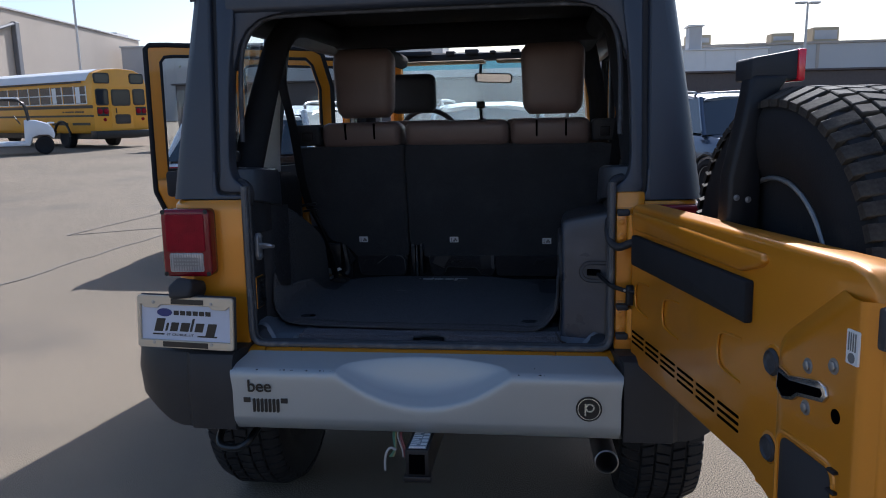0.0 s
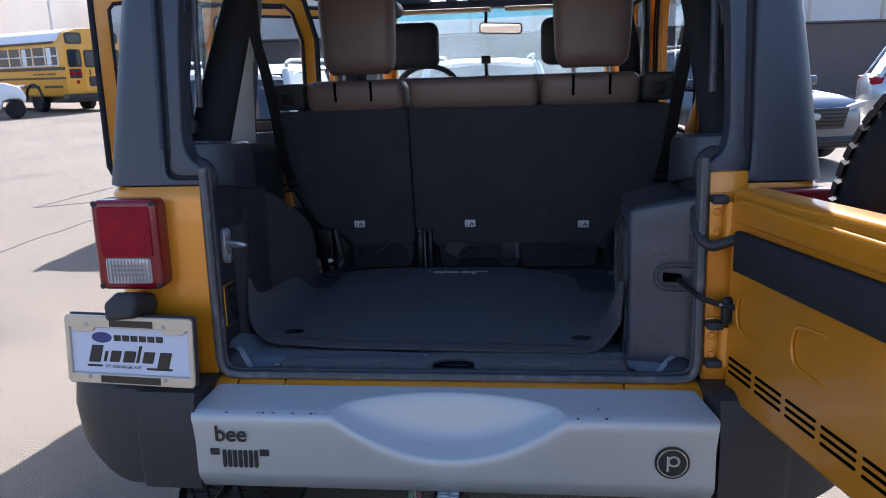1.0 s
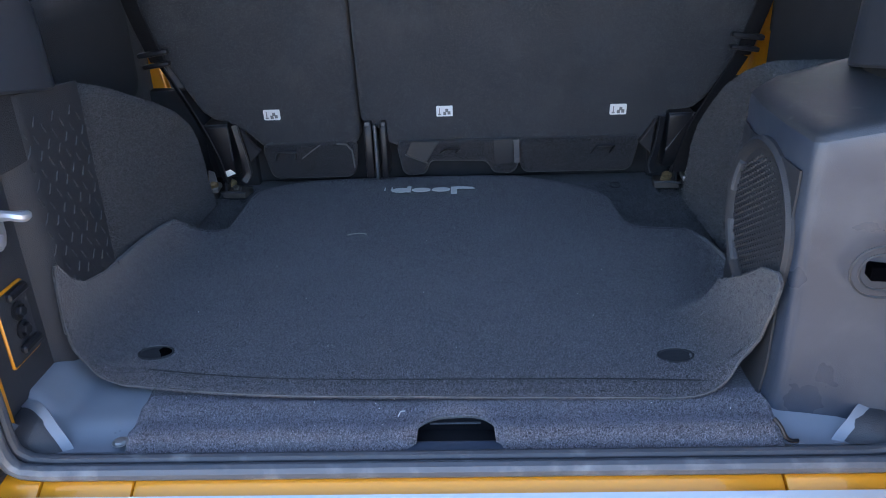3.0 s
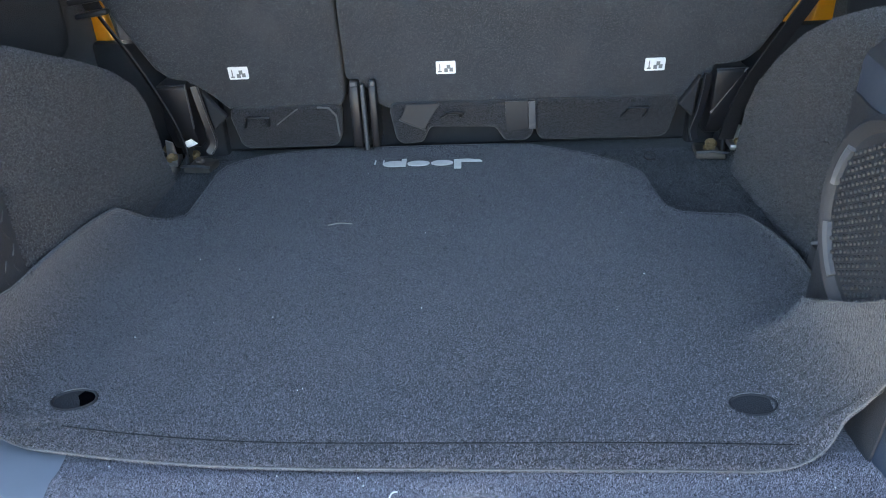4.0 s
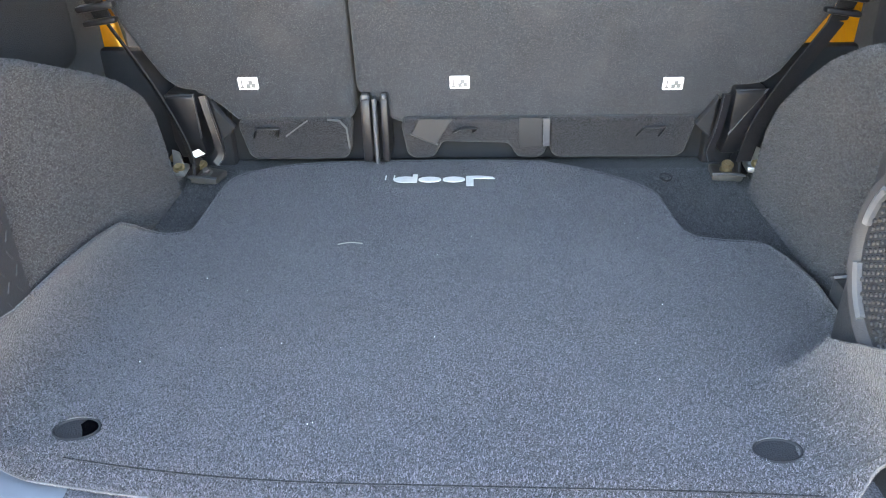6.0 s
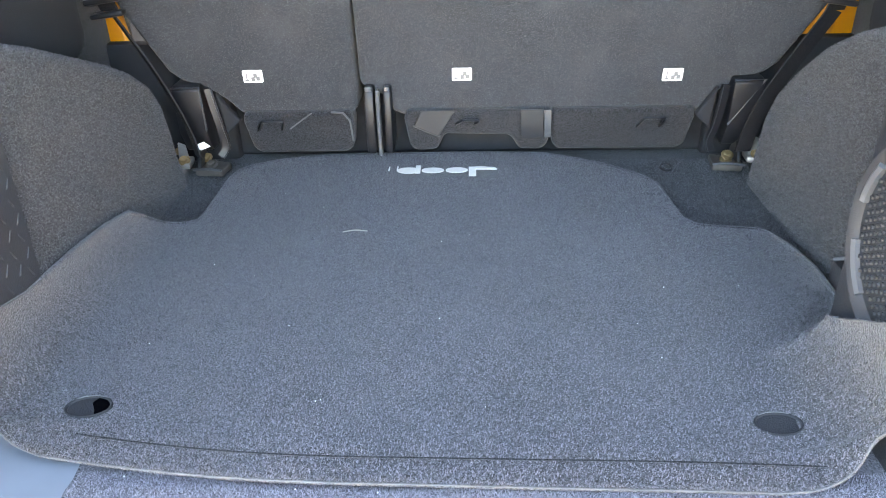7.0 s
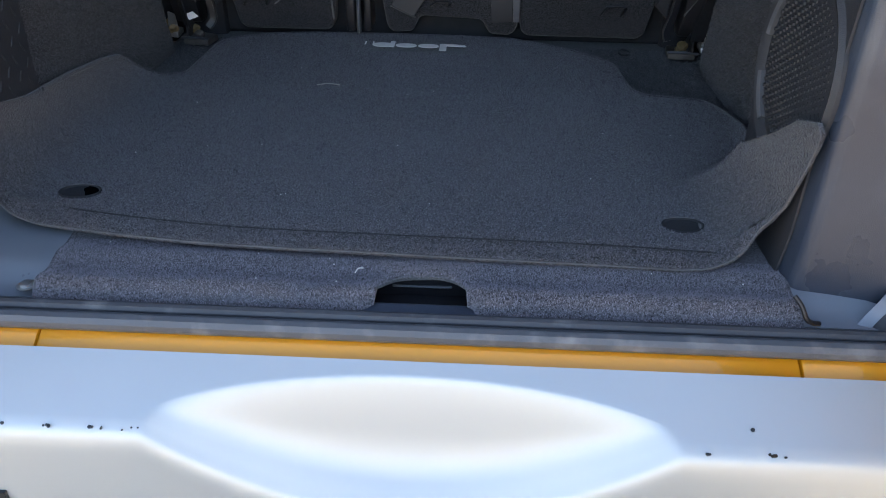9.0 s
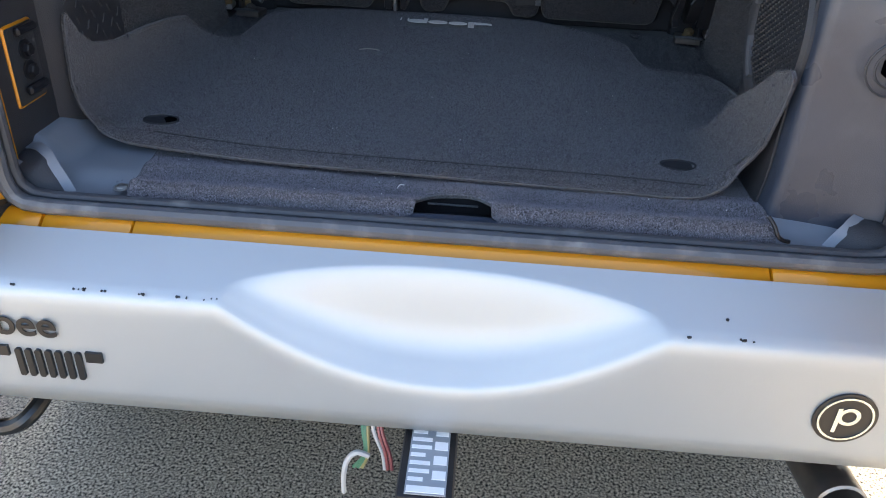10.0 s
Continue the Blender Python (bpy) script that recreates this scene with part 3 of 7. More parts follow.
def build_cart():
    """White golf cart seen from its side, nose to local +x."""
    m = pose(-17.69, 21.9, ground_rise(21.9), 0, 0, 34) @ Matrix.Diagonal((1.05, 1.05, 1.05, 1))
    cart = thing("golf_cart", "white golf cart with black seats and roof frame", "cart", m)
    body = [(-1.9, 0.28), (0.42, 0.28), (0.50, 0.55), (0.68, 0.62), (0.98, 0.62), (1.12, 0.48), (1.16, 0.62), (1.12, 0.80), (1.0, 0.98), (0.62, 1.10), (0.30, 1.12), (0.26, 0.42), (-0.7, 0.42), (-0.75, 0.72), (-1.9, 0.72)]
    part("body", prism(NB(), body, "y", -0.55, 0.55, 0.04, 3), CART_WHITE, cart)
    for x in (-0.62,):
        part("seat", box(NB(), x - 0.5, x + 0.1, -0.5, 0.5, 0.70, 0.86, 0.05, 3), BLACK_PAINT, cart)
        for y in (-0.26, 0.26):
            part("backrest", box(NB(), x - 0.5, x - 0.36, y - 0.22, y + 0.22, 0.84, 1.36, 0.05, 3), BLACK_PAINT, cart)
    part("steering_wheel", sweep(NB(), [(0.1 - 0.08 * math.sin(a), -0.26 + 0.17 * math.cos(a), 1.12 + 0.14 * math.sin(a)) for a in [k * math.pi / 8 for k in range(17)]], 0.014, 6), BLACK_PAINT, cart)
    for y in (-0.52, 0.52):
        part("roof_post", sweep(NB(), smooth_path([(0.42, y, 1.08), (0.36, y, 1.5), (0.22, y, 1.70), (-0.2, y, 1.76), (-1.8, y, 1.78)], 5), 0.035, 8), BLACK_PAINT, cart)
    part("roof", box(NB(), -1.95, 0.2, -0.58, 0.58, 1.78, 1.84, 0.02, 2), CART_WHITE, cart)
    for x in (0.82, -1.35):
        for y, s in ((-0.56, 1), (0.56, -1)):
            wheel = part("wheel", lathe(NB(), [(0, 0.04), (0.06, 0.05), (0.14, 0.02), (0.17, 0.05), (0.17, -0.12), (0, -0.12)], 18, pose(x, y, 0.28, 90 * s, 0, 0)), BUS_WHITE, cart)
            part("tyre", lathe(NB(), [(0.17, 0.05), (0.22, 0.07), (0.27, 0.05), (0.28, 0.0), (0.28, -0.1), (0.25, -0.14), (0.17, -0.13)], 24, pose(x, y, 0.28, 90 * s, 0, 0)), TYRE, wheel)
    part("tail_fin", box(NB(), 0.95, 1.17, -0.45, 0.45, 0.98, 1.03, 0.02, 2), CART_WHITE, cart)


def lamp_post(x, y, height, turn, label):
    post = thing("lamp_post", label, "lamp post", pose(x, y, ground_rise(y), 0, 0, turn), "lamp posts")
    part("base", lathe(NB(), [(0.30, 0), (0.30, 0.6), (0.27, 0.65), (0, 0.65)], 18), STUCCO_GREY, post)
    part("pole", lathe(NB(), [(0.075, 0.6), (0.05, height - 0.1), (0, height - 0.1)], 14), POLE, post)
    for s in (-1, 1):
        head = part("lamp_head", box(NB(), min(0.06 * s, 0.56 * s), max(0.06 * s, 0.56 * s), -0.15, 0.17, height - 0.12, height - 0.03, 0.03, 2), POLE, post)
        part("lens", box(NB(), min(0.2 * s, 0.52 * s), max(0.2 * s, 0.52 * s), -0.12, 0.12, height - 0.132, height - 0.11), CLEAR_LENS, head)


def wall_block(name, a, b, height, depth, mat, label, kind="", joints=0, joint_mat=None, cap=None):
    """A long building front from a to b, its body standing behind it."""
    a, b = Vector((*a, 0)), Vector((*b, 0))
    d = b - a
    m = Matrix.Translation(a) @ Matrix.Rotation(math.atan2(d.y, d.x), 4, "Z")
    ln = d.length
    house = thing(name, label, "building", m, kind=kind)
    wall = part("wall", box(NB(), 0, ln, 0, depth, 0, height, 0.03, 1), mat, house)
    for k in range(1, joints):
        x = ln * k / joints
        part("pilaster", box(NB(), x - 0.09, x + 0.09, -0.06, 0.05, 0.0, height - 0.02), joint_mat, wall)
    if cap:
        part("parapet_cap", box(NB(), -0.1, ln + 0.1, -0.12, depth + 0.1, height - 0.004, height + cap, 0.01, 1), joint_mat, house)
    return house


def build_tree(m):
    rng = random.Random(5)
    tree = thing("tree", "small green leafy tree beside the parked bus", "tree", m)
    part("trunk", sweep(NB(), smooth_path([(0, 0, 0), (0.05, 0.02, 0.9), (-0.03, 0.05, 1.7), (0.08, 0, 2.5)], 4), [0.10 - 0.0035 * k for k in range(13)], 8), BARK, tree)
    limbs = NB()
    for k in range(9):
        t = rng.uniform(0, 6.28)
        z = rng.uniform(1.1, 2.2)
        sweep(limbs, smooth_path([(0, 0, z), (0.4 * math.cos(t), 0.4 * math.sin(t), z + 0.35), (0.9 * math.cos(t), 0.9 * math.sin(t), z + 0.7)], 3), 0.025, 5)
    part("limbs", limbs, BARK, tree)
    crown = NB()
    for k in range(1500):
        c = Vector((rng.gauss(0, 0.62), rng.gauss(0, 0.62), rng.gauss(2.25, 0.6)))
        if noise.noise(c * 1.3) < -0.15:
            continue
        q = Euler([rng.uniform(0, 6.28) for _ in range(3)]).to_matrix()
        s = rng.uniform(0.05, 0.10)
        crown.faces.new([crown.verts.new(c + q @ Vector((x * s, y * s, 0.1 * s * x))) for x, y in ((-1, 0), (0, -0.5), (1, 0), (0, 0.5))])
    part("crown", crown, LEAF, tree)


build_ground()
build_bus()
build_cart()
west = wall_block("building_west", (-33.0, 22.0), (-41.6, 74.2), 9.0, 14, STUCCO, "large pale stucco building with blank wall", cap=0.12, joint_mat=STUCCO_GREY)
part("downpipe", box(NB(), 27.53, 28.13, -0.35, 0.0, 0.0, 8.2, 0.05, 1), DOWNPIPE, west, "grey metal downpipe")
part("pipe_branch", sweep(NB(), [(27.83, -0.2, 8.1), (21.83, -0.2, 6.6)], 0.12, 8), DOWNPIPE, west)
part("roof_vent", box(NB(), 49.83, 52.83, 1.0, 2.0, 9.0, 9.6, 0.03, 1), STUCCO_GREY, west)
wall_block("building_far", (-39.5, 67.0), (-9.0, 69.0), 7.7, 10, STUCCO_GREY, "grey flat-roofed building beyond the lot", joints=6, joint_mat=STUCCO_GREY, cap=0.15)
wall_block("boundary_wall", (-13.0, 24.4), (40.0, 24.4), 2.55, 0.25, BLOCK_WALL, "dark brown block wall along the lot", kind="structure", joints=10, joint_mat=BLOCK_WALL, cap=0.06)
wall_block("building_east", (-8.0, 51.0), (60.0, 48.0), 5.15, 14, STUCCO_GREY, "long grey panelled building behind the dark wall", joints=16, joint_mat=STUCCO, cap=0.14)
for x, y, w, h in ((15.5, 51.0, 1.4, 0.75), (18.1, 51.0, 1.6, 1.05), (10.3, 51.0, 1.5, 0.8)):
    unit = thing("rooftop_unit", "beige rooftop air conditioning unit", "air conditioner", pose(x, y, 5.15), "rooftop units")
    part("housing", box(NB(), -w / 2, w / 2, -0.6, 0.6, 0.14, h, 0.03, 1), BEIGE, unit)
    part("louvre", box(NB(), -w / 2 + 0.12, w / 2 - 0.12, -0.625, -0.59, 0.3, h - 0.2), STUCCO_GREY, unit)
lamp_post(-24.3, 36.41, 11.0, 20, "tall galvanised lamp post beside the bus")
lamp_post(12.36, 36.0, 5.65, 12, "double-headed galvanised lamp post behind the wall")
# never in view: added behind the camera for bumper reflections and bounce light
wall_block("unseen_bounce_building", (60.0, -38.0), (-60.0, -38.0), 5.0, 12, STUCCO, "unseen pale stucco building added for bounce and reflections", joints=12, joint_mat=STUCCO, cap=0.12)
annex = wall_block("building_annex", (7.9, 44.0), (12.9, 44.0), 4.55, 3.5, BUS_WHITE, "low white annex in front of the grey building", joints=3, joint_mat=BUS_WHITE, cap=0.06)
part("corner_tower", box(NB(), 0.7, 1.42, 0.3, 1.5, 0.0, 5.9, 0.03, 1), STUCCO_GREY, annex)
part("tower_cap", box(NB(), 0.6, 1.52, 0.2, 1.6, 5.9, 6.0, 0.02, 1), BUS_WHITE, annex)
build_tree(pose(-15.2, 33.5, ground_rise(33.5)))
build_car(pose(3.14, 11.1, ground_rise(11.1), 0, 0, 20), CAR_BLUE, "blue-grey crossover parked nose-out, facing the rear of the orange vehicle")
build_car(pose(8.9, 13.9, ground_rise(13.9), 0, 0, 76), CAR_SILVER, "silver crossover parked beside the blue-grey car", roof=1.68)
build_car(pose(-0.4, 8.4, ground_rise(8.4), 0, 0, 2), CAR_SILVER, "silver crossover parked ahead, seen through the windscreen", roof=1.56, belt=1.0)
build_car(pose(-2.92, 7.6, ground_rise(7.6), 0, 0, 181), CAR_WHITE, "white car parked ahead beside the silver car", roof=1.56, belt=0.98)

# ---- the orange off-road vehicle, in its own frame: x right, y towards its nose, z up ----
RISE = 0.035   # its far parts stand a little higher in this frame
vehicle = thing("off_road_vehicle", "orange off-road vehicle with black hardtop, rear door and tailgate open", "car", JM)


def foot(y):
    """Height of the ground in the vehicle's frame."""
    return -0.05 + 0.0332 * (y - 0.7)


POST_DROP = {-1: 0.016, 1: 0.030}   # how much lower the feet of the hardtop posts sit on each side


def rear_corner(s):
    """Orange rear corner panel with the rounded outer edge."""
    plan = [(0.575, 0.05), (0.575, 0.004), (0.58, 0.0), (0.750, 0.0)] + [(0.750 + 0.08 * math.sin(radians(a)), 0.08 - 0.08 * math.cos(radians(a))) for a in range(15, 91, 15)] + [(0.830, 0.34)]
    inner = [(0.805, 0.34), (0.805, 0.09), (0.73, 0.03), (0.61, 0.03), (0.61, 0.05)]
    rings = []
    low = POST_DROP[s]
    for z, inset in ((0.715, 0.0), (0.80, 0.0), (1.0, 0.0), (1.20 - low, 0.0), (1.222 - low, 0.003), (1.234 - low, 0.012)):
        rings.append([(s * (x - (inset if x > 0.6 else 0)), y + inset, z) for x, y in plan] + [(s * (x - inset * 0.4), y, z) for x, y in inner])
    bm = loft(NB(), rings)
    return bm


for s in (-1, 1):
    part("rear_corner_panel", rear_corner(s), ORANGE, vehicle, angle=30)
    bm = NB()
    side = [(0.34, 0.98), (0.34, 1.234), (0.99, 1.234), (0.99, 1.10), (1.06, 0.92), (1.20, 0.74), (1.24, 0.56)] + [(0.75 + 0.47 * math.cos(radians(a)), 0.42 + 0.47 * math.sin(radians(a))) for a in range(20, 140, 12)]
    prism(bm, side, "x", s * 0.805, s * 0.830, 0.006, 1)
    part("quarter_panel", bm, ORANGE, vehicle)
    flare = NB()
    arc = [(0.75 + 0.50 * math.cos(radians(a)), 0.42 + 0.50 * math.sin(radians(a))) for a in range(0, 181, 12)]
    strip(flare, [(s * 0.89, y, z) for y, z in arc], (1, 0, 0), 0.17, 0.03)
    part("fender_flare", flare, CAPS, vehicle)
    # front part of the body: sill, cowl side, wing
    part("rocker_panel", box(NB(), min(s * 0.76, s * 0.80), max(s * 0.76, s * 0.80), 1.2, 3.15, 0.50, 0.66, 0.02, 2), ORANGE, vehicle, rise=RISE)
    part("centre_pillar", box(NB(), min(s * 0.75, s * 0.80), max(s * 0.75, s * 0.80), 2.07, 2.15, 0.6, 1.82, 0.015, 2), ORANGE, vehicle, rise=RISE)
    part("pillar_cover", box(NB(), min(s * 0.725, s * 0.752), max(s * 0.725, s * 0.752), 2.055, 2.165, 0.6, 1.82, 0.010, 2), PLASTIC, vehicle, "black cover on the centre pillar", rise=RISE)
    part("cowl_side", box(NB(), min(s * 0.70, s * 0.80), max(s * 0.70, s * 0.80), 3.08, 3.45, 0.5, 1.18, 0.02, 2), ORANGE, vehicle, rise=RISE)
    part("front_wing", prism(NB(), [(3.3, 0.92), (3.4, 0.98), (4.25, 0.96), (4.35, 0.86), (4.3, 0.78), (4.2, 0.88), (3.45, 0.90)], "x", s * 0.60, s * 0.93, 0.02, 2), CAPS, vehicle, rise=RISE)

# ledge under the opening, and the two seams in it
for x0, x1 in ((-0.575, -0.5205), (-0.5185, -0.4015), (-0.4005, 0.4010), (0.4025, 0.575)):
    ledge = [(0.02, 0.752), (-0.004, 0.750), (-0.016, 0.744), (-0.032, 0.734), (-0.036, 0.724), (-0.036, 0.66), (0.02, 0.66)]
    part("tailgate_sill", prism(NB(), ledge, "x", x0, x1, 0.004, 2, min_angle=15), ORANGE, vehicle)
part("rear_valance", box(NB(), -0.79, 0.79, 0.0, 0.03, 0.50, 0.718, 0.01, 1), PLASTIC, vehicle)
part("floor_pan", box(NB(), -0.80, 0.80, 0.05, 3.3, 0.64, 0.70, 0.01, 1), STEEL, vehicle)
part("bonnet", box(NB(), -0.62, 0.62, 3.3, 4.45, 0.62, 1.13, 0.06, 3), ORANGE, vehicle, rise=RISE)
part("front_bumper", box(NB(), -0.80, 0.80, 4.5, 4.7, 0.38, 0.55, 0.03, 2), CAPS, vehicle, rise=RISE)
part("front_grille", box(NB(), -0.60, 0.60, 4.44, 4.5, 0.6, 1.08, 0.03, 2), ORANGE, vehicle, rise=RISE)
part("firewall", box(NB(), -0.74, 0.74, 3.25, 3.3, 0.5, 1.14, 0.01, 1), ORANGE, vehicle, rise=RISE)


# rubber seal round the opening
def seal_path(e=0.0, drop=0.0):
    k = 0.565 + e
    return [(-k, 1.262), (-k, 0.80), (-k + 0.003, 0.781), (-k + 0.010, 0.767 - e - drop), (-k + 0.022, 0.759 - e - drop), (-k + 0.05, 0.756 - e - drop), (-0.3, 0.756 - e - drop), (0.3, 0.756 - e - drop), (k - 0.05, 0.756 - e - drop), (k - 0.022, 0.759 - e - drop), (k - 0.010, 0.767 - e - drop), (k - 0.003, 0.781), (k, 0.80), (k, 1.262)]


seal = part("door_seal", sweep(NB(), [(x, 0.011, z) for x, z in seal_path(-0.006, 0.0)], 0.0075, 10), RUBBER, vehicle, "black rubber door seal")
part("seal_carrier", sweep(NB(), [(x, -0.006, z) for x, z in seal_path(0.0)], 0.0105, 10), DUSTY, seal, "dusty grey outer lip of the seal")

for s in (-1, 1):
    part("inner_quarter_lining", box(NB(), min(s * 0.735, s * 0.785), max(s * 0.735, s * 0.785), 0.10, 1.20, 0.70, 1.232, 0.02, 2), CARPET, vehicle)

# ---- rear bumper ----
CREST = 0.100


def crest(x):
    """Drop of the bumper's front edge in the middle scoop."""
    a = abs(x) / 0.266
    return 0.0 if a >= 1 else CREST * (1 - a ** 2.1)


def lens(x):
    """Depth of the hollow behind the front edge, running out to a point at both ends."""
    a = abs(x) / 0.262
    return 0.0 if a >= 1 else (1 - a * a) ** 1.1


BUMPER_TOP, BUMPER_FALL = 0.742, 0.56
HOLLOW = ((-0.0470, 0.0, 0), (-0.0489, 0.0016, 0), (-0.0515, 0.0072, 0), (-0.0555, 0.019, 0), (-0.0610, 0.038, 0.0), (-0.0655, 0.058, 0.02), (-0.0710, 0.075, 0.08), (-0.0785, 0.087, 0.2), (-0.0870, 0.0935, 0.45), (-0.0970, 0.098, 0.8))


def bumper_point(u, v):
    x = -0.604 + 1.200 * u
    c, l = crest(x), lens(x)
    low = max(0.562, 0.660 - c)
    q = l ** 0.66
    prof = []
    for y, drop, w in HOLLOW:
        y = -0.0995 + (y + 0.0995) * (q + (1 - q) * 0.26)
        prof.append((y, BUMPER_TOP + BUMPER_FALL * (y + 0.034) - drop * ((1 - w) * l + w * c / CREST) * 0.98))
    first = prof[0][0]
    prof = [(-0.034 + (first + 0.034) * f, BUMPER_TOP + BUMPER_FALL * (first + 0.034) * f) for f in (0.0, 0.4, 0.75, 0.92)] + prof
    prof += [(-0.103, 0.7020 - c), (-0.106, 0.6990 - c), (-0.109, 0.6940 - c), (-0.1112, 0.6875 - c), (-0.1126, 0.679 - c), (-0.113, 0.668 - c), (-0.113, low * 0.75 + 0.1395), (-0.113, low * 0.35 + 0.3635), (-0.113, 0.556), (-0.1127, 0.549), (-0.1115, 0.543), (-0.108, 0.535), (-0.096, 0.510), (-0.07, 0.503)]
    k = v * (len(prof) - 1)
    i = min(int(k), len(prof) - 2)
    f = k - i
    y, z = Vector(prof[i]).lerp(Vector(prof[i + 1]), f)
    # the ends narrow slightly towards the lower face, and the top plate towards the sill
    xx = x * (1 - 0.012 * smoothstep(0.70, 0.64, z)) * (0.93 + 0.07 * min(1.0, max(0.0, (-0.034 - y) / 0.07)))
    return Vector((xx, y, z))


bumper = part("rear_bumper", sheet(NB(), bumper_point, 220, 27, 0.003), SILVER, vehicle, "silver painted steel bumper with scooped step", angle=50)
part("bumper_core", box(NB(), -0.56, 0.56, -0.035, 0.03, 0.52, 0.60, 0.01, 1), STEEL, vehicle)

# chips along the bumper's edge
rng = random.Random(3)
chips = NB()
for x in [-0.52, -0.44, -0.425, -0.36, -0.31, -0.27, 0.352, 0.36, -0.40, 0.30]:
    c = Vector((x + rng.uniform(-0.006, 0.006), -0.1048 + rng.uniform(-0.0008, 0.0008), 0.7005 - crest(x)))
    for k in range(rng.randint(2, 4)):
        q = c + Vector((rng.uniform(-0.008, 0.008), rng.uniform(-0.002, 0.002), 0.0))
        r = rng.uniform(0.0007, 0.0017)
        lathe(chips, [(r * 1.3, 0), (r, 0.0022), (0, 0.0026)], 7, Matrix.Translation(q) @ pose(0, 0, 0, 40, 0, rng.uniform(0, 90)))
lathe(chips, [(0.0022, 0), (0.0019, 0.0012), (0, 0.0013)], 9, pose(0.338, -0.084, 0.7149, 20, 0, 0))
tagged(part("paint_chip", chips, INK, bumper), "dark chips in the silver paint", kind="stuff")


def bumper_cap(s):
    """Black plastic bumper end, curving round the corner."""
    rings = []
    n = 22
    for k in range(n + 1):
        u = k / n
        if u < 0.45:
            t = u / 0.45
            x, y = 0.597 + 0.155 * t, -0.104
            y += 0.003 * smoothstep(0.72, 0.752, x)
            nx, ny = 0.0, 1.0
        else:
            t = (u - 0.45) / 0.55
            a = t * math.pi / 2
            x, y = 0.752 + 0.248 * math.sin(a), -0.084 + 0.212 * (1 - math.cos(a))
            nx, ny = -math.sin(a), math.cos(a)
        z1 = 0.757
        z0 = 0.497 + 0.075 * smoothstep(0.78, 0.957, x)
        ring = []
        for dz, inset in ((0, 0.05), (0, 0.014), (0.025, 0.0), (0.5, -0.008), (0.86, 0.0), (0.95, 0.008), (1, 0.03), (1.0, 0.14)):
            z = z0 + (z1 - z0) * dz
            back = 0.040 * smoothstep(0.0, 0.07, inset) * (dz > 0.8) if k == 0 else 0.0
            ring.append((s * (x + nx * inset - back), y + ny * inset, z))
        ring.append((s * (x + nx * 0.14), y + ny * 0.14, z0 + 0.02))
        rings.append(ring)
    rings.append([(x, y + 0.22, z) for x, y, z in rings[-1]])
    return loft(NB(), rings)


for s in (-1, 1):
    part("bumper_end_cap", bumper_cap(s), CAPS, vehicle, "black textured plastic bumper end", angle=30)

# ---- decals on the bumper ----
font = bpy.data.curves.new("bee", "FONT")
font.body, font.size, font.extrude, font.offset = "bee", 0.054, 0.0006, 0.0008
ob = new("bee_text", font)
me = bpy.data.meshes.new_from_object(ob.evaluated_get(bpy.context.evaluated_depsgraph_get()))
bpy.data.objects.remove(ob)
tb = NB()
tb.from_mesh(me)
for v in tb.verts:
    v.co = pose(-0.548, -0.1168, 0.634, 90, 0, 0) @ v.co
part("lettering", tb, INK, bumper, "black vinyl lettering bee")
for k in range(7):
    part("decal_slot", prism(NB(), rrect(-0.532 + 0.0128 * k, -0.5240 + 0.0128 * k, 0.568, 0.611, 0.003, 3), "y", -0.1172, -0.113), INK, bumper, "black vinyl slot")
for x0, x1, z0, z1 in ((-0.561, -0.540, 0.599, 0.614), (-0.441, -0.420, 0.598, 0.613)):
    part("decal_block", prism(NB(), [(x0, z0), (x1, z0), (x1, z1), (x0, z1)], "y", -0.1172, -0.113), INK, bumper, "black vinyl block")
roundel = part("round_decal", lathe(NB(), [(0.038, 0), (0.038, 0.0022), (0, 0.0024)], 40, pose(0.496, -0.1140, 0.606, 90, 0, 0)), INK, bumper, "round black sticker with a pale ring")
ring = NB()
for r0, r1 in ((0.0305, 0.0332),):
    lathe(ring, [(r0, 0.0), (r0, 0.0012), (r1, 0.0012), (r1, 0.0)], 40, pose(0.496, -0.1166, 0.606, 90, 0, 0), False)
lathe(ring, [(0.0085, 0), (0.0085, 0.001), (0.0135, 0.001), (0.0135, 0)], 28, pose(0.499, -0.1166, 0.610, 90, 0, 0), False)
box(ring, 0.4835, 0.4885, -0.1178, -0.1163, 0.585, 0.6225)
part("pale_ring", ring, HOLO, roundel)

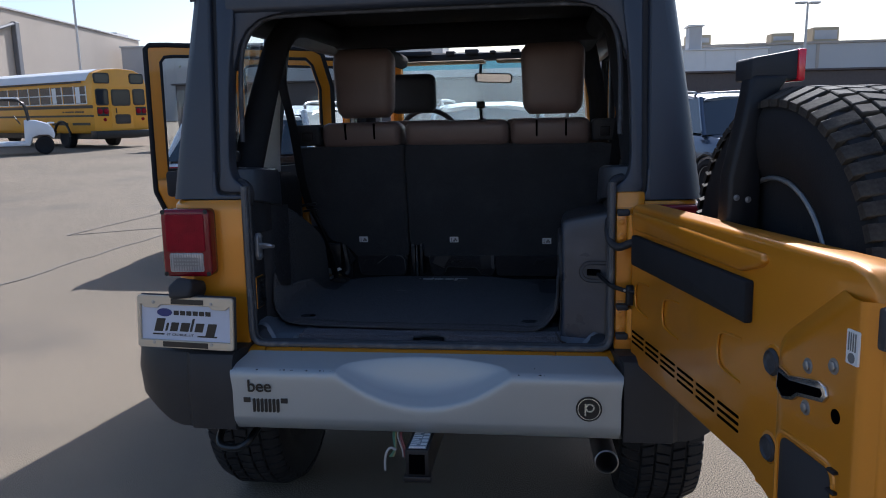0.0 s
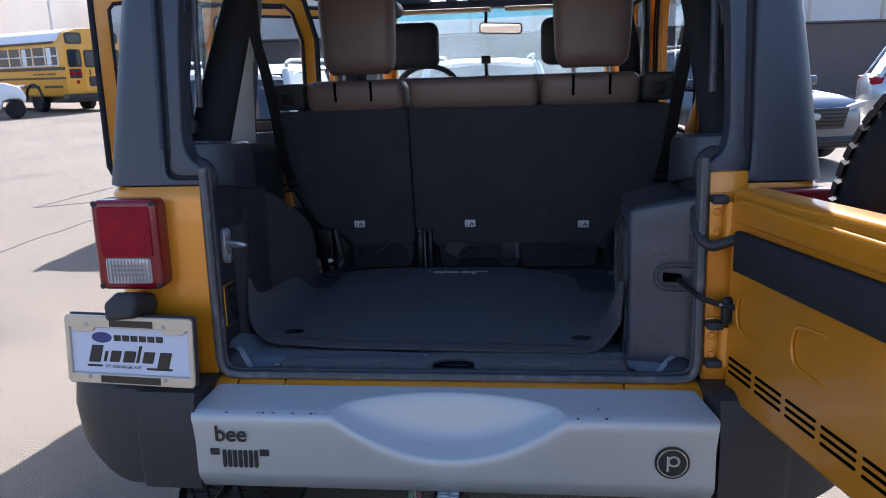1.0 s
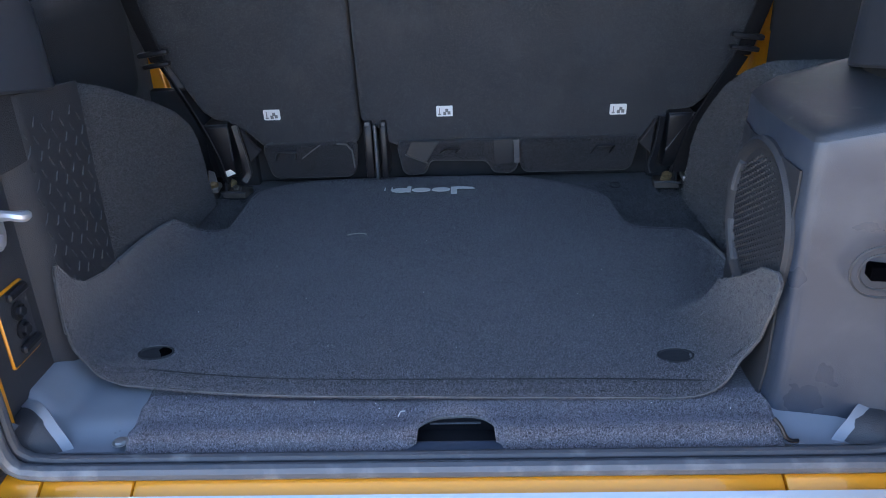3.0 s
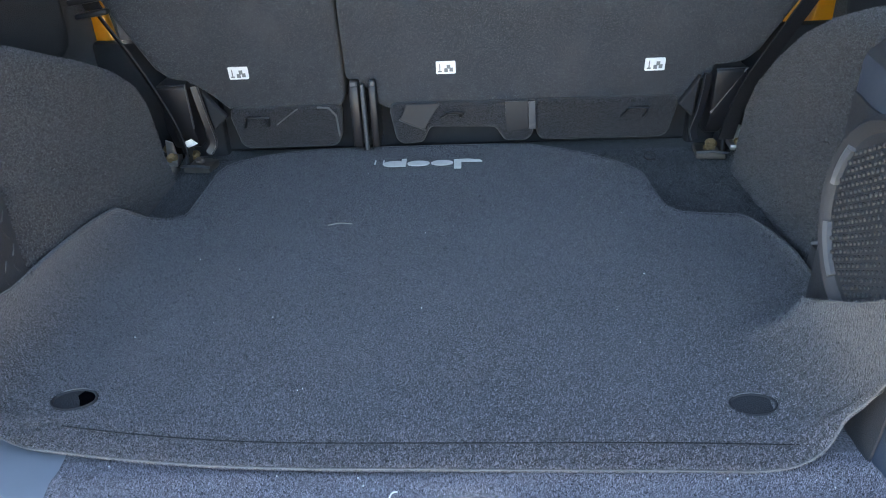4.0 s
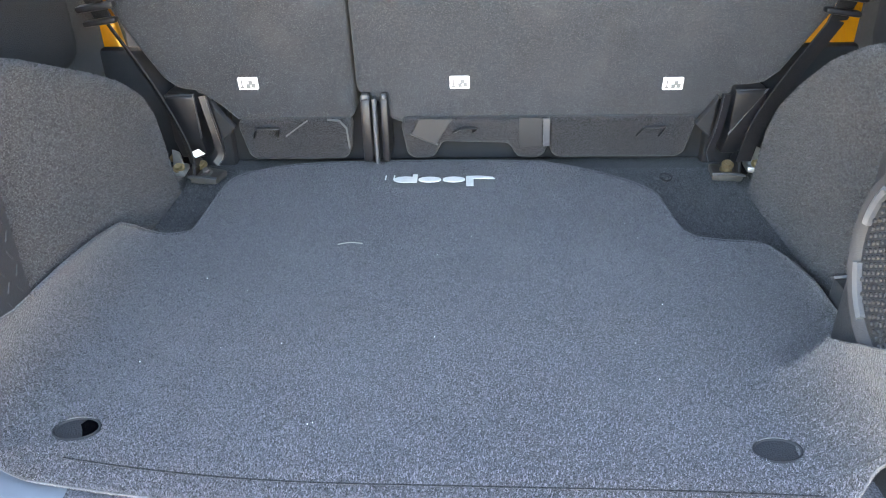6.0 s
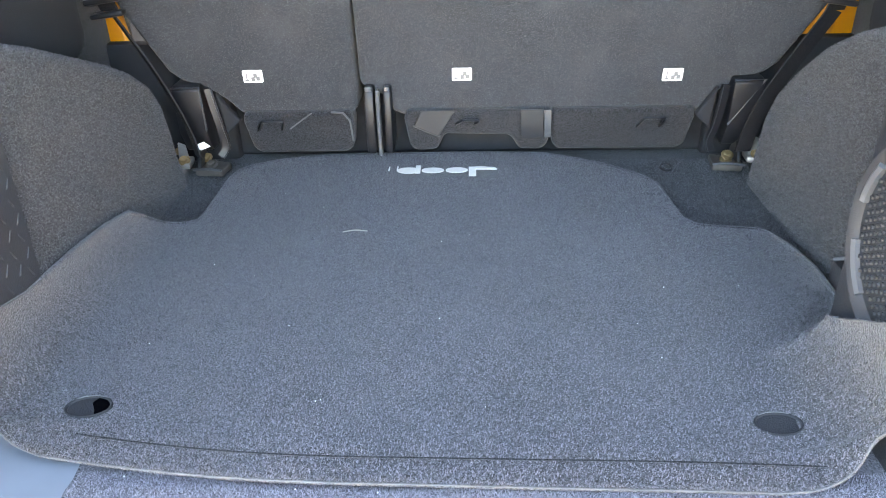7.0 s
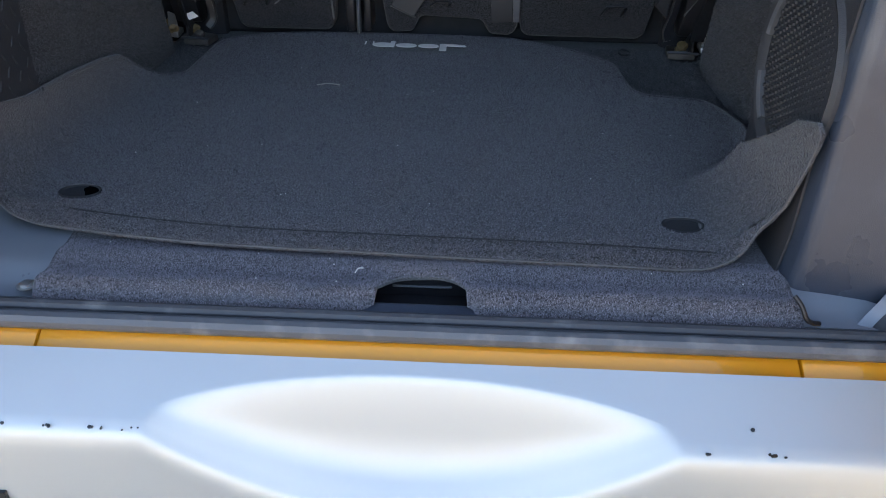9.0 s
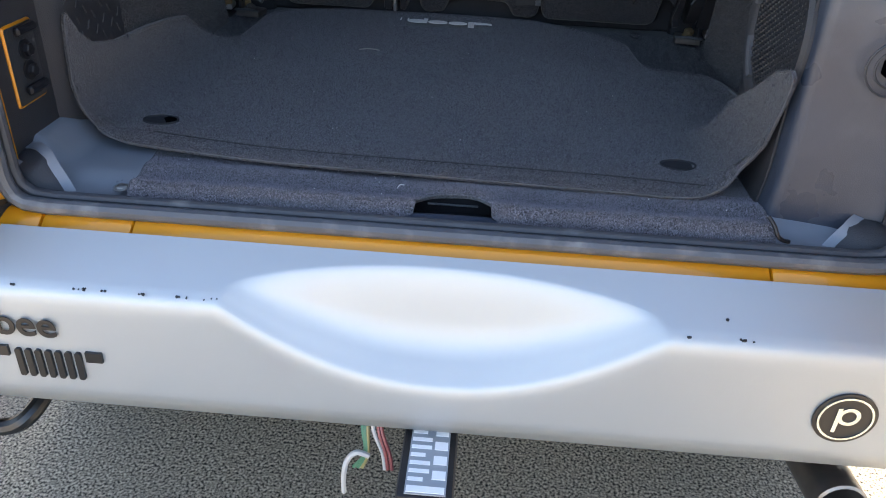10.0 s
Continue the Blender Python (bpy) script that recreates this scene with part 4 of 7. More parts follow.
# ---- tail lights ----
def tail_light(s):
    sx = lambda x: (s * x)
    body = part("tail_light", prism(NB(), [(sx(x), z) for x, z in rrect(0.668, 0.830, 0.981, 1.196, 0.020)], "y", -0.047, 0.02, 0.010, 3), RED_RIM, vehicle, "red tail light with clear reversing lens")
    part("red_lens", prism(NB(), [(sx(x), z) for x, z in rrect(0.685, 0.813, 1.062, 1.180, 0.008)], "y", -0.051, -0.03, 0.003, 2), RED_LENS, body)
    part("reversing_lens", prism(NB(), [(sx(x), z) for x, z in rrect(0.693, 0.805, 0.997, 1.058, 0.006)], "y", -0.051, -0.03, 0.003, 2), CLEAR_LENS, body, "clear ribbed reversing lens")
    for k in range(13):
        x = 0.6965 + 0.0085 * k
        part("rib", box(NB(), min(sx(x), sx(x + 0.002)), max(sx(x), sx(x + 0.002)), -0.0521, -0.05, 1.002, 1.056), GREY_INK, body)
    for k in range(3):
        part("lens_bar", box(NB(), min(sx(0.710), sx(0.790)), max(sx(0.710), sx(0.790)), -0.0527, -0.05, 1.016 + 0.011 * k, 1.021 + 0.011 * k), GREY_INK, body)
    facets = NB()
    for i in range(18):
        for j in range(18):
            x, z = 0.6875 + 0.00690 * i, 1.0645 + 0.00630 * j
            box(facets, min(sx(x), sx(x + 0.0064)), max(sx(x), sx(x + 0.0064)), -0.0515, -0.050, z, z + 0.0058)
    tagged(part("faceted_lens", facets, RED_LENS, body), kind="stuff")
    for x, z in ((0.679, 0.991), (0.820, 0.991), (0.679, 1.187), (0.820, 1.187)):
        part("screw", bolt(NB(), (sx(x), -0.047, z), (0, -1, 0), 0.0050, 0.0015), STEEL, body)


for s in (-1, 1):
    tail_light(s)

# ---- number plate on its bracket ----
PLATE_M = pose(-0.750, -0.085, 0.843, -3, 1.2, -3)
bracket = part("plate_bracket", box(NB(), -0.160, 0.164, 0.010, 0.020, -0.084, 0.086, 0.008, 3, PLATE_M), PLASTIC, vehicle)
box_bm = box(NB(), -0.10, 0.10, 0.02, 0.11, -0.05, 0.06, 0.01, 2, PLATE_M)
part("bracket_mount", box_bm, PLASTIC, bracket)
plate = part("number_plate", prism(NB(), rrect(-0.155, 0.155, -0.078, 0.078, 0.010), "y", 0.002, 0.010, m=PLATE_M), PLATE, vehicle, "pale blue dealer plate in a metal frame")
fr = NB()
prism(fr, rrect(-0.163, 0.163, 0.054, 0.083, 0.010), "y", -0.006, 0.004, 0.002, 1, PLATE_M)
prism(fr, rrect(-0.163, 0.163, -0.083, -0.058, 0.010), "y", -0.006, 0.004, 0.002, 1, PLATE_M)
for x in (-0.157, 0.157):
    box(fr, x - 0.006, x + 0.006, -0.0055, 0.004, -0.075, 0.075, 0.002, 1, PLATE_M)
for x in (-0.115, 0.115):
    prism(fr, [(x - 0.035, 0.056), (x + 0.035, 0.056), (x + 0.022, 0.044), (x - 0.022, 0.044)], "y", -0.0055, 0.004, 0.001, 1, PLATE_M)
part("plate_frame", fr, PLATE_FRAME, plate, "warm metal plate frame")
ink = NB()
for x0, x1, z0, z1 in ((-0.045, 0.065, 0.058, 0.074), (-0.075, 0.078, -0.079, -0.062)):
    box(ink, x0, x1, -0.0072, -0.004, z0, z1, m=PLATE_M)
for k in range(6):
    box(ink, -0.04 + 0.0215 * k, -0.023 + 0.0215 * k, 0.0005, 0.003, 0.022, 0.036, m=PLATE_M)
for x0, x1, z0, z1 in ((-0.110, -0.080, -0.032, 0.010), (-0.072, -0.064, -0.030, -0.004), (-0.056, -0.030, -0.030, -0.002), (-0.022, 0.008, -0.030, -0.002), (0.012, 0.020, -0.030, 0.012), (0.028, 0.056, -0.030, -0.002), (0.064, 0.094, -0.046, -0.002),
                       (-0.115, -0.075, -0.043, -0.038), (0.038, 0.104, -0.046, -0.041)):
    tilt = 0.28 * (z1 - z0)
    prism(ink, [(x0, z0), (x1, z0), (x1 + tilt, z1), (x0 + tilt, z1)], "y", 0.0004, 0.003, 0.001, 1, PLATE_M)
part("plate_print", ink, INK, plate)
font = bpy.data.curves.new("town", "FONT")
font.body, font.size, font.extrude = "ST GEORGE, UT", 0.0105, 0.0004
ob = new("town_text", font)
me = bpy.data.meshes.new_from_object(ob.evaluated_get(bpy.context.evaluated_depsgraph_get()))
bpy.data.objects.remove(ob)
tb = NB()
tb.from_mesh(me)
for v in tb.verts:
    v.co = PLATE_M @ pose(-0.066, 0.0012, -0.0445, 90, 0, 0) @ Vector((v.co.x * 1.25, v.co.y, v.co.z))
part("town_lettering", tb, INK, plate, "small black lettering with a town name")
part("oval_mark", lathe(NB(), [(0.026, 0), (0.026, 0.001), (0, 0.0012)], 24, PLATE_M @ pose(-0.072, 0.0025, 0.029, 90, 0, 0) @ Matrix.Diagonal((1, 0.5, 1, 1))), NAVY, plate)
for x in (-0.105, 0.09):
    for z in (0.062, -0.066):
        part("plate_screw", bolt(NB(), PLATE_M @ Vector((x, -0.006, z)), (0, -1, 0), 0.004, 0.003), ZINC, plate)
lamp = NB()
prism(lamp, [(-0.036, -0.006), (0.030, 0.0), (0.040, 0.030), (0.034, 0.056), (-0.012, 0.062), (-0.042, 0.034)], "y", -0.050, 0.06, 0.010, 3, pose(-0.750, -0.066, 0.918, -14, 0, 0))
part("plate_lamp", lamp, PLASTIC, vehicle, "black plate lamp housing")

# ---- hardtop ----
def top_edge(z):
    return 0.832 - 0.145 * (z - 1.237)


def hardtop_post(s):
    rings = []
    for z in (1.238, 1.26, 1.35, 1.5, 1.65, 1.78, 1.90):
        t = (z - 1.237) / 0.663
        xo, yr = top_edge(z), 0.012 + 0.085 * (z - 1.237)
        p = [(xo, 0.42), (xo, yr + 0.07), (xo - 0.006, yr + 0.045), (xo - 0.016, yr + 0.022), (xo - 0.032, yr + 0.008), (xo - 0.055 + 0.015 * t, yr + 0.001), (0.677, yr), (0.671, yr + 0.005), (0.668, yr + 0.012), (0.668, yr + 0.06), (0.69, yr + 0.085),
             (xo - 0.05, yr + 0.10), (xo - 0.03, 0.42)]
        rings.append([(s * x, y, z) for x, y in p])
    return lowered(loft(NB(), rings), s)


def lowered(bm, s):
    for v in bm.verts:
        v.co.z -= POST_DROP[s] * smoothstep(1.42, 1.27, v.co.z)
    return bm


def post_piece(s, pts, y0, y1, r):
    """A piece of the post's inner edge, leaning like the post."""
    bm = prism(NB(), [(s * x, z) for x, z in pts], "y", y0, y1, r, 3, min_angle=25)
    for v in bm.verts:
        v.co.y += 0.085 * (v.co.z - 1.237)
    return lowered(bm, s)


FLANGE = [(0.650, 1.90), (0.652, 1.31), (0.656, 1.285), (0.653, 1.270), (0.644, 1.261), (0.630, 1.257), (0.573, 1.256), (0.570, 1.266), (0.576, 1.276), (0.588, 1.285), (0.601, 1.294), (0.612, 1.308), (0.619, 1.328), (0.621, 1.36), (0.616, 1.55), (0.608, 1.66), (0.595, 1.76), (0.590, 1.90)]
GROOVE = [(0.640, 1.90), (0.678, 1.90), (0.678, 1.26), (0.670, 1.240), (0.575, 1.240), (0.575, 1.264), (0.640, 1.264)]
LIP = [(0.70, 1.236), (0.572, 1.236), (0.567, 1.240), (0.567, 1.246), (0.574, 1.249), (0.645, 1.250), (0.658, 1.254), (0.665, 1.264), (0.667, 1.285), (0.668, 1.32), (0.70, 1.32)]


def roof_point(u, v):
    x, y = -0.745 + 1.49 * u, 0.075 + 2.72 * v
    a = abs(2 * u - 1)
    return Vector((x, y, 1.895 + 0.03 * y + 0.035 * (1 - a ** 4) - 0.03 * smoothstep(0.06, 0.0, v)))


hardtop = part("hardtop", sheet(NB(), roof_point, 24, 30, 0.03), HARDTOP, vehicle, "black textured plastic hardtop")
part("headliner", sheet(NB(), lambda u, v: roof_point(0.03 + 0.94 * u, 0.02 + 0.96 * v) - Vector((0, 0, 0.036)), 20, 20, 0.006), FABRIC, hardtop, "black headliner under the roof")
for s in (-1, 1):
    part("rear_post", hardtop_post(s), HARDTOP, hardtop, angle=28)
    part("post_flange", post_piece(s, FLANGE, 0.014, 0.075, 0.007), HARDTOP, hardtop, angle=50)
    part("post_groove", post_piece(s, GROOVE, 0.034, 0.07, 0.0), PLASTIC, hardtop)
    part("post_lip", post_piece(s, LIP, 0.0128, 0.06, 0.004), HARDTOP, hardtop, angle=50)
    corner = [(s * 0.61, 1.62), (s * 0.598, 1.66), (s * 0.585, 1.705), (s * 0.56, 1.745), (s * 0.52, 1.775), (s * 0.47, 1.79), (s * 0.42, 1.796), (s * 0.42, 1.83), (s * 0.62, 1.83)]
    part("header_corner", prism(NB(), corner, "y", 0.075, 0.14, 0.006, 2), HARDTOP, hardtop)
    rail = NB()
    prism(rail, [(s * 0.755, 1.78), (s * 0.715, 1.90), (s * 0.66, 1.90), (s * 0.70, 1.77)], "y", 0.10, 3.05, 0.02, 2)
    part("roof_rail", rail, HARDTOP, hardtop, rise=0.03)
    base = NB()
    box(base, min(s * 0.79, s * 0.852), max(s * 0.79, s * 0.852), 0.36, 0.86, 1.236, 1.285, 0.012, 2)
    part("hardtop_base", base, HARDTOP, hardtop)
    post = prism(NB(), [(0.575, 1.262), (0.585, 1.285), (0.62, 1.335), (0.675, 1.41), (0.70, 1.50), (0.705, 1.66), (0.69, 1.87), (0.86, 1.87), (0.850, 1.66), (0.855, 1.51), (0.880, 1.41), (0.912, 1.30), (0.930, 1.262)], "x", s * 0.772, s * 0.80, 0.008, 2, min_angle=25)
    for v in post.verts:
        v.co.x -= s * 0.14 * (v.co.z - 1.262)
    part("inner_post", post, PALE_TRIM, hardtop, "pale lining of the hardtop post", angle=50)
    pillar = prism(NB(), [(0.70, 1.236), (0.72, 1.40), (0.74, 1.88), (0.98, 1.88), (0.985, 1.236)], "x", s * 0.806, s * 0.832, 0.006, 2)
    for v in pillar.verts:
        v.co.x -= s * 0.145 * (v.co.z - 1.237)
    part("side_pillar", pillar, HARDTOP, hardtop)
    ledge = part("post_ledge", box(NB(), min(s * 0.70, s * 0.79), max(s * 0.70, s * 0.79), 0.50, 0.88, 1.236, 1.258, 0.006, 2), PALE_TRIM, hardtop)
    part("post_clamp", box(NB(), min(s * 0.70, s * 0.735), max(s * 0.70, s * 0.735), 0.50, 0.62, 1.262, 1.278, 0.005, 2), STEEL, ledge)
    gp = [Vector((s * 0.835, 0.40, 1.28)), Vector((s * 0.835, 0.72, 1.28)), Vector((s * 0.735, 0.72, 1.86)), Vector((s * 0.735, 0.40, 1.84))]
    g = part("quarter_window", sheet(NB(), lambda u, v: gp[0].lerp(gp[1], u).lerp(gp[3].lerp(gp[2], u), v), 4, 4, 0.004), TINTED, vehicle, "tinted rear side window")


part("rear_header", prism(NB(), [(0.062, 1.895), (0.062, 1.806), (0.078, 1.795), (0.12, 1.795), (0.15, 1.83), (0.15, 1.90)], "x", -0.62, 0.62, 0.006, 2, min_angle=25), HARDTOP, hardtop)
part("header_seal", sweep(NB(), smooth_path([(-0.592, 0.075, 1.40), (-0.592, 0.09, 1.60), (-0.575, 0.094, 1.71), (-0.53, 0.098, 1.765), (-0.45, 0.10, 1.788), (0, 0.10, 1.792), (0.45, 0.10, 1.788), (0.53, 0.098, 1.765), (0.575, 0.094, 1.71), (0.592, 0.09, 1.60), (0.592, 0.075, 1.40)], 5), 0.008, 8), RUBBER, hardtop)
# gas struts of the raised rear window
for s in (-1, 1):
    strut = part("gas_strut", sweep(NB(), [(s * 0.627, 0.085, 1.80), (s * 0.633, 0.11, 1.535)], 0.0085, 12), FABRIC, vehicle)
    part("piston_rod", sweep(NB(), [(s * 0.633, 0.11, 1.54), (s * 0.642, 0.135, 1.37)], 0.005, 8), STEEL, strut)
    part("ball_joint", lathe(NB(), [(0.0, -0.02), (0.014, -0.016), (0.018, 0), (0.014, 0.016), (0, 0.02)], 12, pose(s * 0.648, 0.14, 1.352)), STEEL, strut)

# ---- windscreen and front cabin ----
ws = [Vector((-0.70, 3.38, 1.16)), Vector((0.70, 3.38, 1.16)), Vector((0.64, 3.08, 1.83)), Vector((-0.64, 3.08, 1.83))]
g = part("windscreen", sheet(NB(), lambda u, v: ws[0].lerp(ws[1], u).lerp(ws[3].lerp(ws[2], u), v) + Vector((0, 0.05 * math.sin(math.pi * u), 0)), 12, 6, 0.005), SCREEN, vehicle, "dusty windscreen with a teal shade band", rise=RISE)
band = part("shade_band", sheet(NB(), lambda u, v: ws[3].lerp(ws[2], u).lerp(ws[0].lerp(ws[1], u), 0.10 * v + 0.02) + Vector((0, 0.05 * math.sin(math.pi * u) - 0.012, 0)), 12, 3, 0.002), SHADE_BAND, g, rise=RISE)
for s in (-1, 1):
    part("windscreen_pillar", sweep(NB(), [(s * 0.73, 3.40, 1.14), (s * 0.665, 3.07, 1.85)], 0.05, 10), ORANGE, vehicle, rise=RISE)
part("windscreen_header", box(NB(), -0.68, 0.68, 3.02, 3.12, 1.80, 1.852, 0.01, 2), PLASTIC, vehicle, rise=RISE)
part("dashboard", prism(NB(), [(3.36, 0.75), (3.36, 1.19), (3.10, 1.21), (2.92, 1.17), (2.88, 1.05), (2.95, 0.75)], "x", -0.72, 0.72, 0.02, 3), PLASTIC, vehicle, rise=RISE)
wheel = part("steering_wheel", sweep(NB(), [(-0.37 + 0.19 * math.cos(a), 2.62 - 0.075 * math.sin(a), 1.30 + 0.175 * math.sin(a)) for a in [k * math.pi / 16 for k in range(33)]], 0.016, 8), PLASTIC, vehicle, rise=RISE)
part("steering_hub", lathe(NB(), [(0, 0.04), (0.07, 0.03), (0.09, 0.0), (0.05, -0.2), (0, -0.2)], 18, pose(-0.37, 2.63, 1.30, 67, 0, 0)), PLASTIC, wheel, rise=RISE)
part("steering_spoke", box(NB(), -0.55, -0.19, 2.615, 2.635, 1.285, 1.315, 0.008, 1), PLASTIC, wheel, rise=RISE)
visors = (-0.62, -0.03), (0.05, 0.62)
for x0, x1 in visors:
    part("sun_visor", box(NB(), x0, x1, 2.86, 3.02, 1.775, 1.795, 0.008, 2), BEIGE, vehicle, rise=RISE)
for x0, x1, z in ((-0.64, -0.40, 1.872), (-0.30, -0.24, 1.866), (-0.17, -0.08, 1.874), (0.0, 0.04, 1.862), (0.14, 0.20, 1.868), (0.30, 0.42, 1.874), (0.52, 0.64, 1.87)):
    part("roof_latch", box(NB(), x0, x1, 2.98, 3.10, 1.84, z, 0.006, 2), PLASTIC, vehicle, rise=RISE)
mirror = part("rear_view_mirror", prism(NB(), rrect(-0.195, 0.062, 1.645, 1.71, 0.022), "y", 2.985, 3.02, 0.008, 2, m=pose(0, 0, 0, 0, 3, 0)), PLASTIC, vehicle, "black rear-view mirror", rise=RISE)
part("mirror_glass", prism(NB(), rrect(-0.187, 0.054, 1.652, 1.703, 0.018), "y", 2.978, 2.986, m=pose(0, 0, 0, 0, 3, 0) @ pose(0, 2.985, 1.678, 4.5, 0, 0) @ pose(0, -2.985, -1.678)), MIRROR, mirror, rise=RISE)
part("mirror_stem", sweep(NB(), [(-0.07, 3.01, 1.68), (-0.07, 3.07, 1.74), (-0.07, 3.10, 1.80)], 0.01, 8), PLASTIC, mirror, rise=RISE)
dcam = thing("dash_camera", "small black camera on a windscreen mount", "camera", JM)
part("body", box(NB(), -0.105, -0.045, 3.08, 3.12, 1.585, 1.635, 0.008, 2), INK, dcam)
part("mount", sweep(NB(), [(-0.075, 3.1, 1.585), (-0.075, 3.12, 1.545), (-0.075, 3.16, 1.52)], 0.012, 8), INK, dcam)
part("suction_cup", lathe(NB(), [(0.0, 0.03), (0.02, 0.028), (0.04, 0.006), (0.045, 0), (0, 0)], 18, pose(-0.075, 3.18, 1.335 + 0.035 * 3.18 + 0.05, 30, 0, 0)), INK, dcam)

# ---- roll bars with black covers ----
for s in (-1, 1):
    way = smooth_path([(s * 0.685, 0.25, 1.20), (s * 0.673, 0.30, 1.307), (s * 0.656, 0.39, 1.48), (s * 0.638, 0.48, 1.65), (s * 0.624, 0.56, 1.765), (s * 0.60, 0.74, 1.85), (s * 0.595, 1.3, 1.87), (s * 0.59, 2.2, 1.89), (s * 0.59, 2.9, 1.90)], 6)
    part("roll_bar", sweep(NB(), way, [0.058 - 0.012 * min(1.0, k / 18) for k in range(len(way))], 14), FABRIC, vehicle, "roll bar in a black fabric cover")
    part("roll_bar_leg", sweep(NB(), [(s * 0.70, 2.12, 1.0), (s * 0.66, 2.1, 1.6), (s * 0.60, 2.1, 1.88)], 0.05, 10), FABRIC, vehicle)
part("cross_bar", sweep(NB(), [(-0.6, 1.28, 1.865), (0.6, 1.28, 1.865)], 0.05, 12), FABRIC, vehicle)
part("front_cross_bar", sweep(NB(), [(-0.6, 2.12, 1.935), (0.6, 2.12, 1.935)], 0.04, 12), FABRIC, vehicle)
# plastic boots at the feet of the rear roll bar legs
for s in (-1, 1):
    bm = NB()
    rings = []
    for z, e in ((1.204, 0.004), (1.208, 0.0), (1.294, 0.004), (1.309, 0.008), (1.316, 0.018), (1.317, 0.05)):
        rings.append([(s * x, y, z - (0.010 if s > 0 and z > 1.25 else 0) - (0.17 if z < 1.25 else 0.06) * (y - 0.12)) for x, y in rrect((0.549 if s < 0 else 0.539) + e, 0.800 - e, 0.070 + e, 0.375 - e, 0.10 - e, 7)])
    part("roll_bar_boot", loft(bm, rings), BOOT, vehicle, "black plastic boot round the roll bar")
    part("boot_base", loft(NB(), [[(s * x, y, z) for x, y in rrect(0.560, 0.79, 0.080, 0.37, 0.09, 7)] for z in (1.10, 1.222)]), FABRIC, vehicle)
    inner = s * (0.652 if s < 0 else 0.630)
    part("side_trim", box(NB(), min(inner, s * 0.80), max(inner, s * 0.80), 0.36, 0.85, 1.03, 1.268, 0.05, 4), FABRIC, vehicle)
    knob = NB()
    sweep(knob, smooth_path([(s * 0.60, 0.05, 1.268), (s * 0.578, 0.04, 1.262), (s * 0.566, 0.036, 1.244), (s * 0.568, 0.04, 1.22), (s * 0.588, 0.05, 1.20)], 5), 0.017, 10)
    box(knob, min(s * 0.575, s * 0.61), max(s * 0.575, s * 0.61), 0.05, 0.11, 1.19, 1.25, 0.012, 3)
    part("top_clamp", knob, PLASTIC, vehicle)


def shift_since(before, dy):
    """Moves the parts made since then along the vehicle."""
    for o in set(bpy.data.objects) - before:
        if o.parent == vehicle:
            o.location.y += dy


# ---- cargo bay ----
WHEEL_HOUSINGS = []
part("cargo_floor", box(NB(), -0.60, 0.60, 0.150, 1.25, 0.70, 0.762, 0.005, 1), CARPET, vehicle, "dark carpeted cargo floor")
# carpet flap behind the mat, with a finger notch
def flap_at(x, v):
    """The flap falls from under the mat to the sill, with an arched finger notch in the middle."""
    a = abs(x - 0.003)
    arch = max(0.0, 1 - (a / 0.050) ** 4) ** 0.36
    y0 = 0.019 + 0.063 * arch + 0.012 * max(0.0, 1 - (max(0.0, a - 0.050) / 0.012) ** 2) ** 0.5 * (1 - arch)
    y = y0 + (0.20 - y0) * v
    d = y - 0.019
    z = 0.756 + 0.021 * smoothstep(-0.006, 0.028, d) - 0.006 * smoothstep(0.024, 0.052, d) + 0.005 * smoothstep(0.050, 0.085, d) - 0.006 * smoothstep(0.08, 0.11, d)
    z -= 0.003 * smoothstep(0.008, 0.0, y - y0) * smoothstep(0.075, 0.06, a)
    z += 0.0038 * noise.noise(Vector((x * 6, y * 12, 3.1))) + 0.0012 * noise.noise(Vector((x * 30, y * 30, 5.1)))
    return Vector((x + 0.016 * math.copysign(1, x) * v * smoothstep(0.30, 0.47, abs(x)), y, z))


def flap_point(u, v):
    """Columns lie closer together round the notch."""
    k = u * 150
    x = -0.424 + 0.354 * k / 40 if k < 40 else (-0.07 + 0.14 * (k - 40) / 70 if k < 110 else 0.07 + 0.344 * (k - 110) / 40)
    return flap_at(x, v)


part("carpet_flap", sheet(NB(), flap_point, 150, 24, 0.008), FLAP_CARPET, vehicle, "worn dark carpet flap with a finger notch", angle=60)
part("notch_floor", box(NB(), -0.42, 0.42, 0.020, 0.150, 0.71, 0.735), STEEL, vehicle)
part("notch_wall", box(NB(), -0.075, 0.080, 0.096, 0.110, 0.730, 0.772, 0.002, 1), STEEL, vehicle, "dark edge under the flap")
part("notch_bar", box(NB(), -0.034, 0.036, 0.0925, 0.0965, 0.747, 0.7495, 0.001, 1), DUSTY, vehicle, "pale edge inside the finger notch")
part("notch_lip", prism(NB(), [(0.010, 0.735), (0.010, 0.756), (0.016, 0.761), (0.039, 0.763), (0.042, 0.760), (0.042, 0.735)], "x", -0.066, 0.074, 0.002, 2), GREY_TRIM, vehicle)
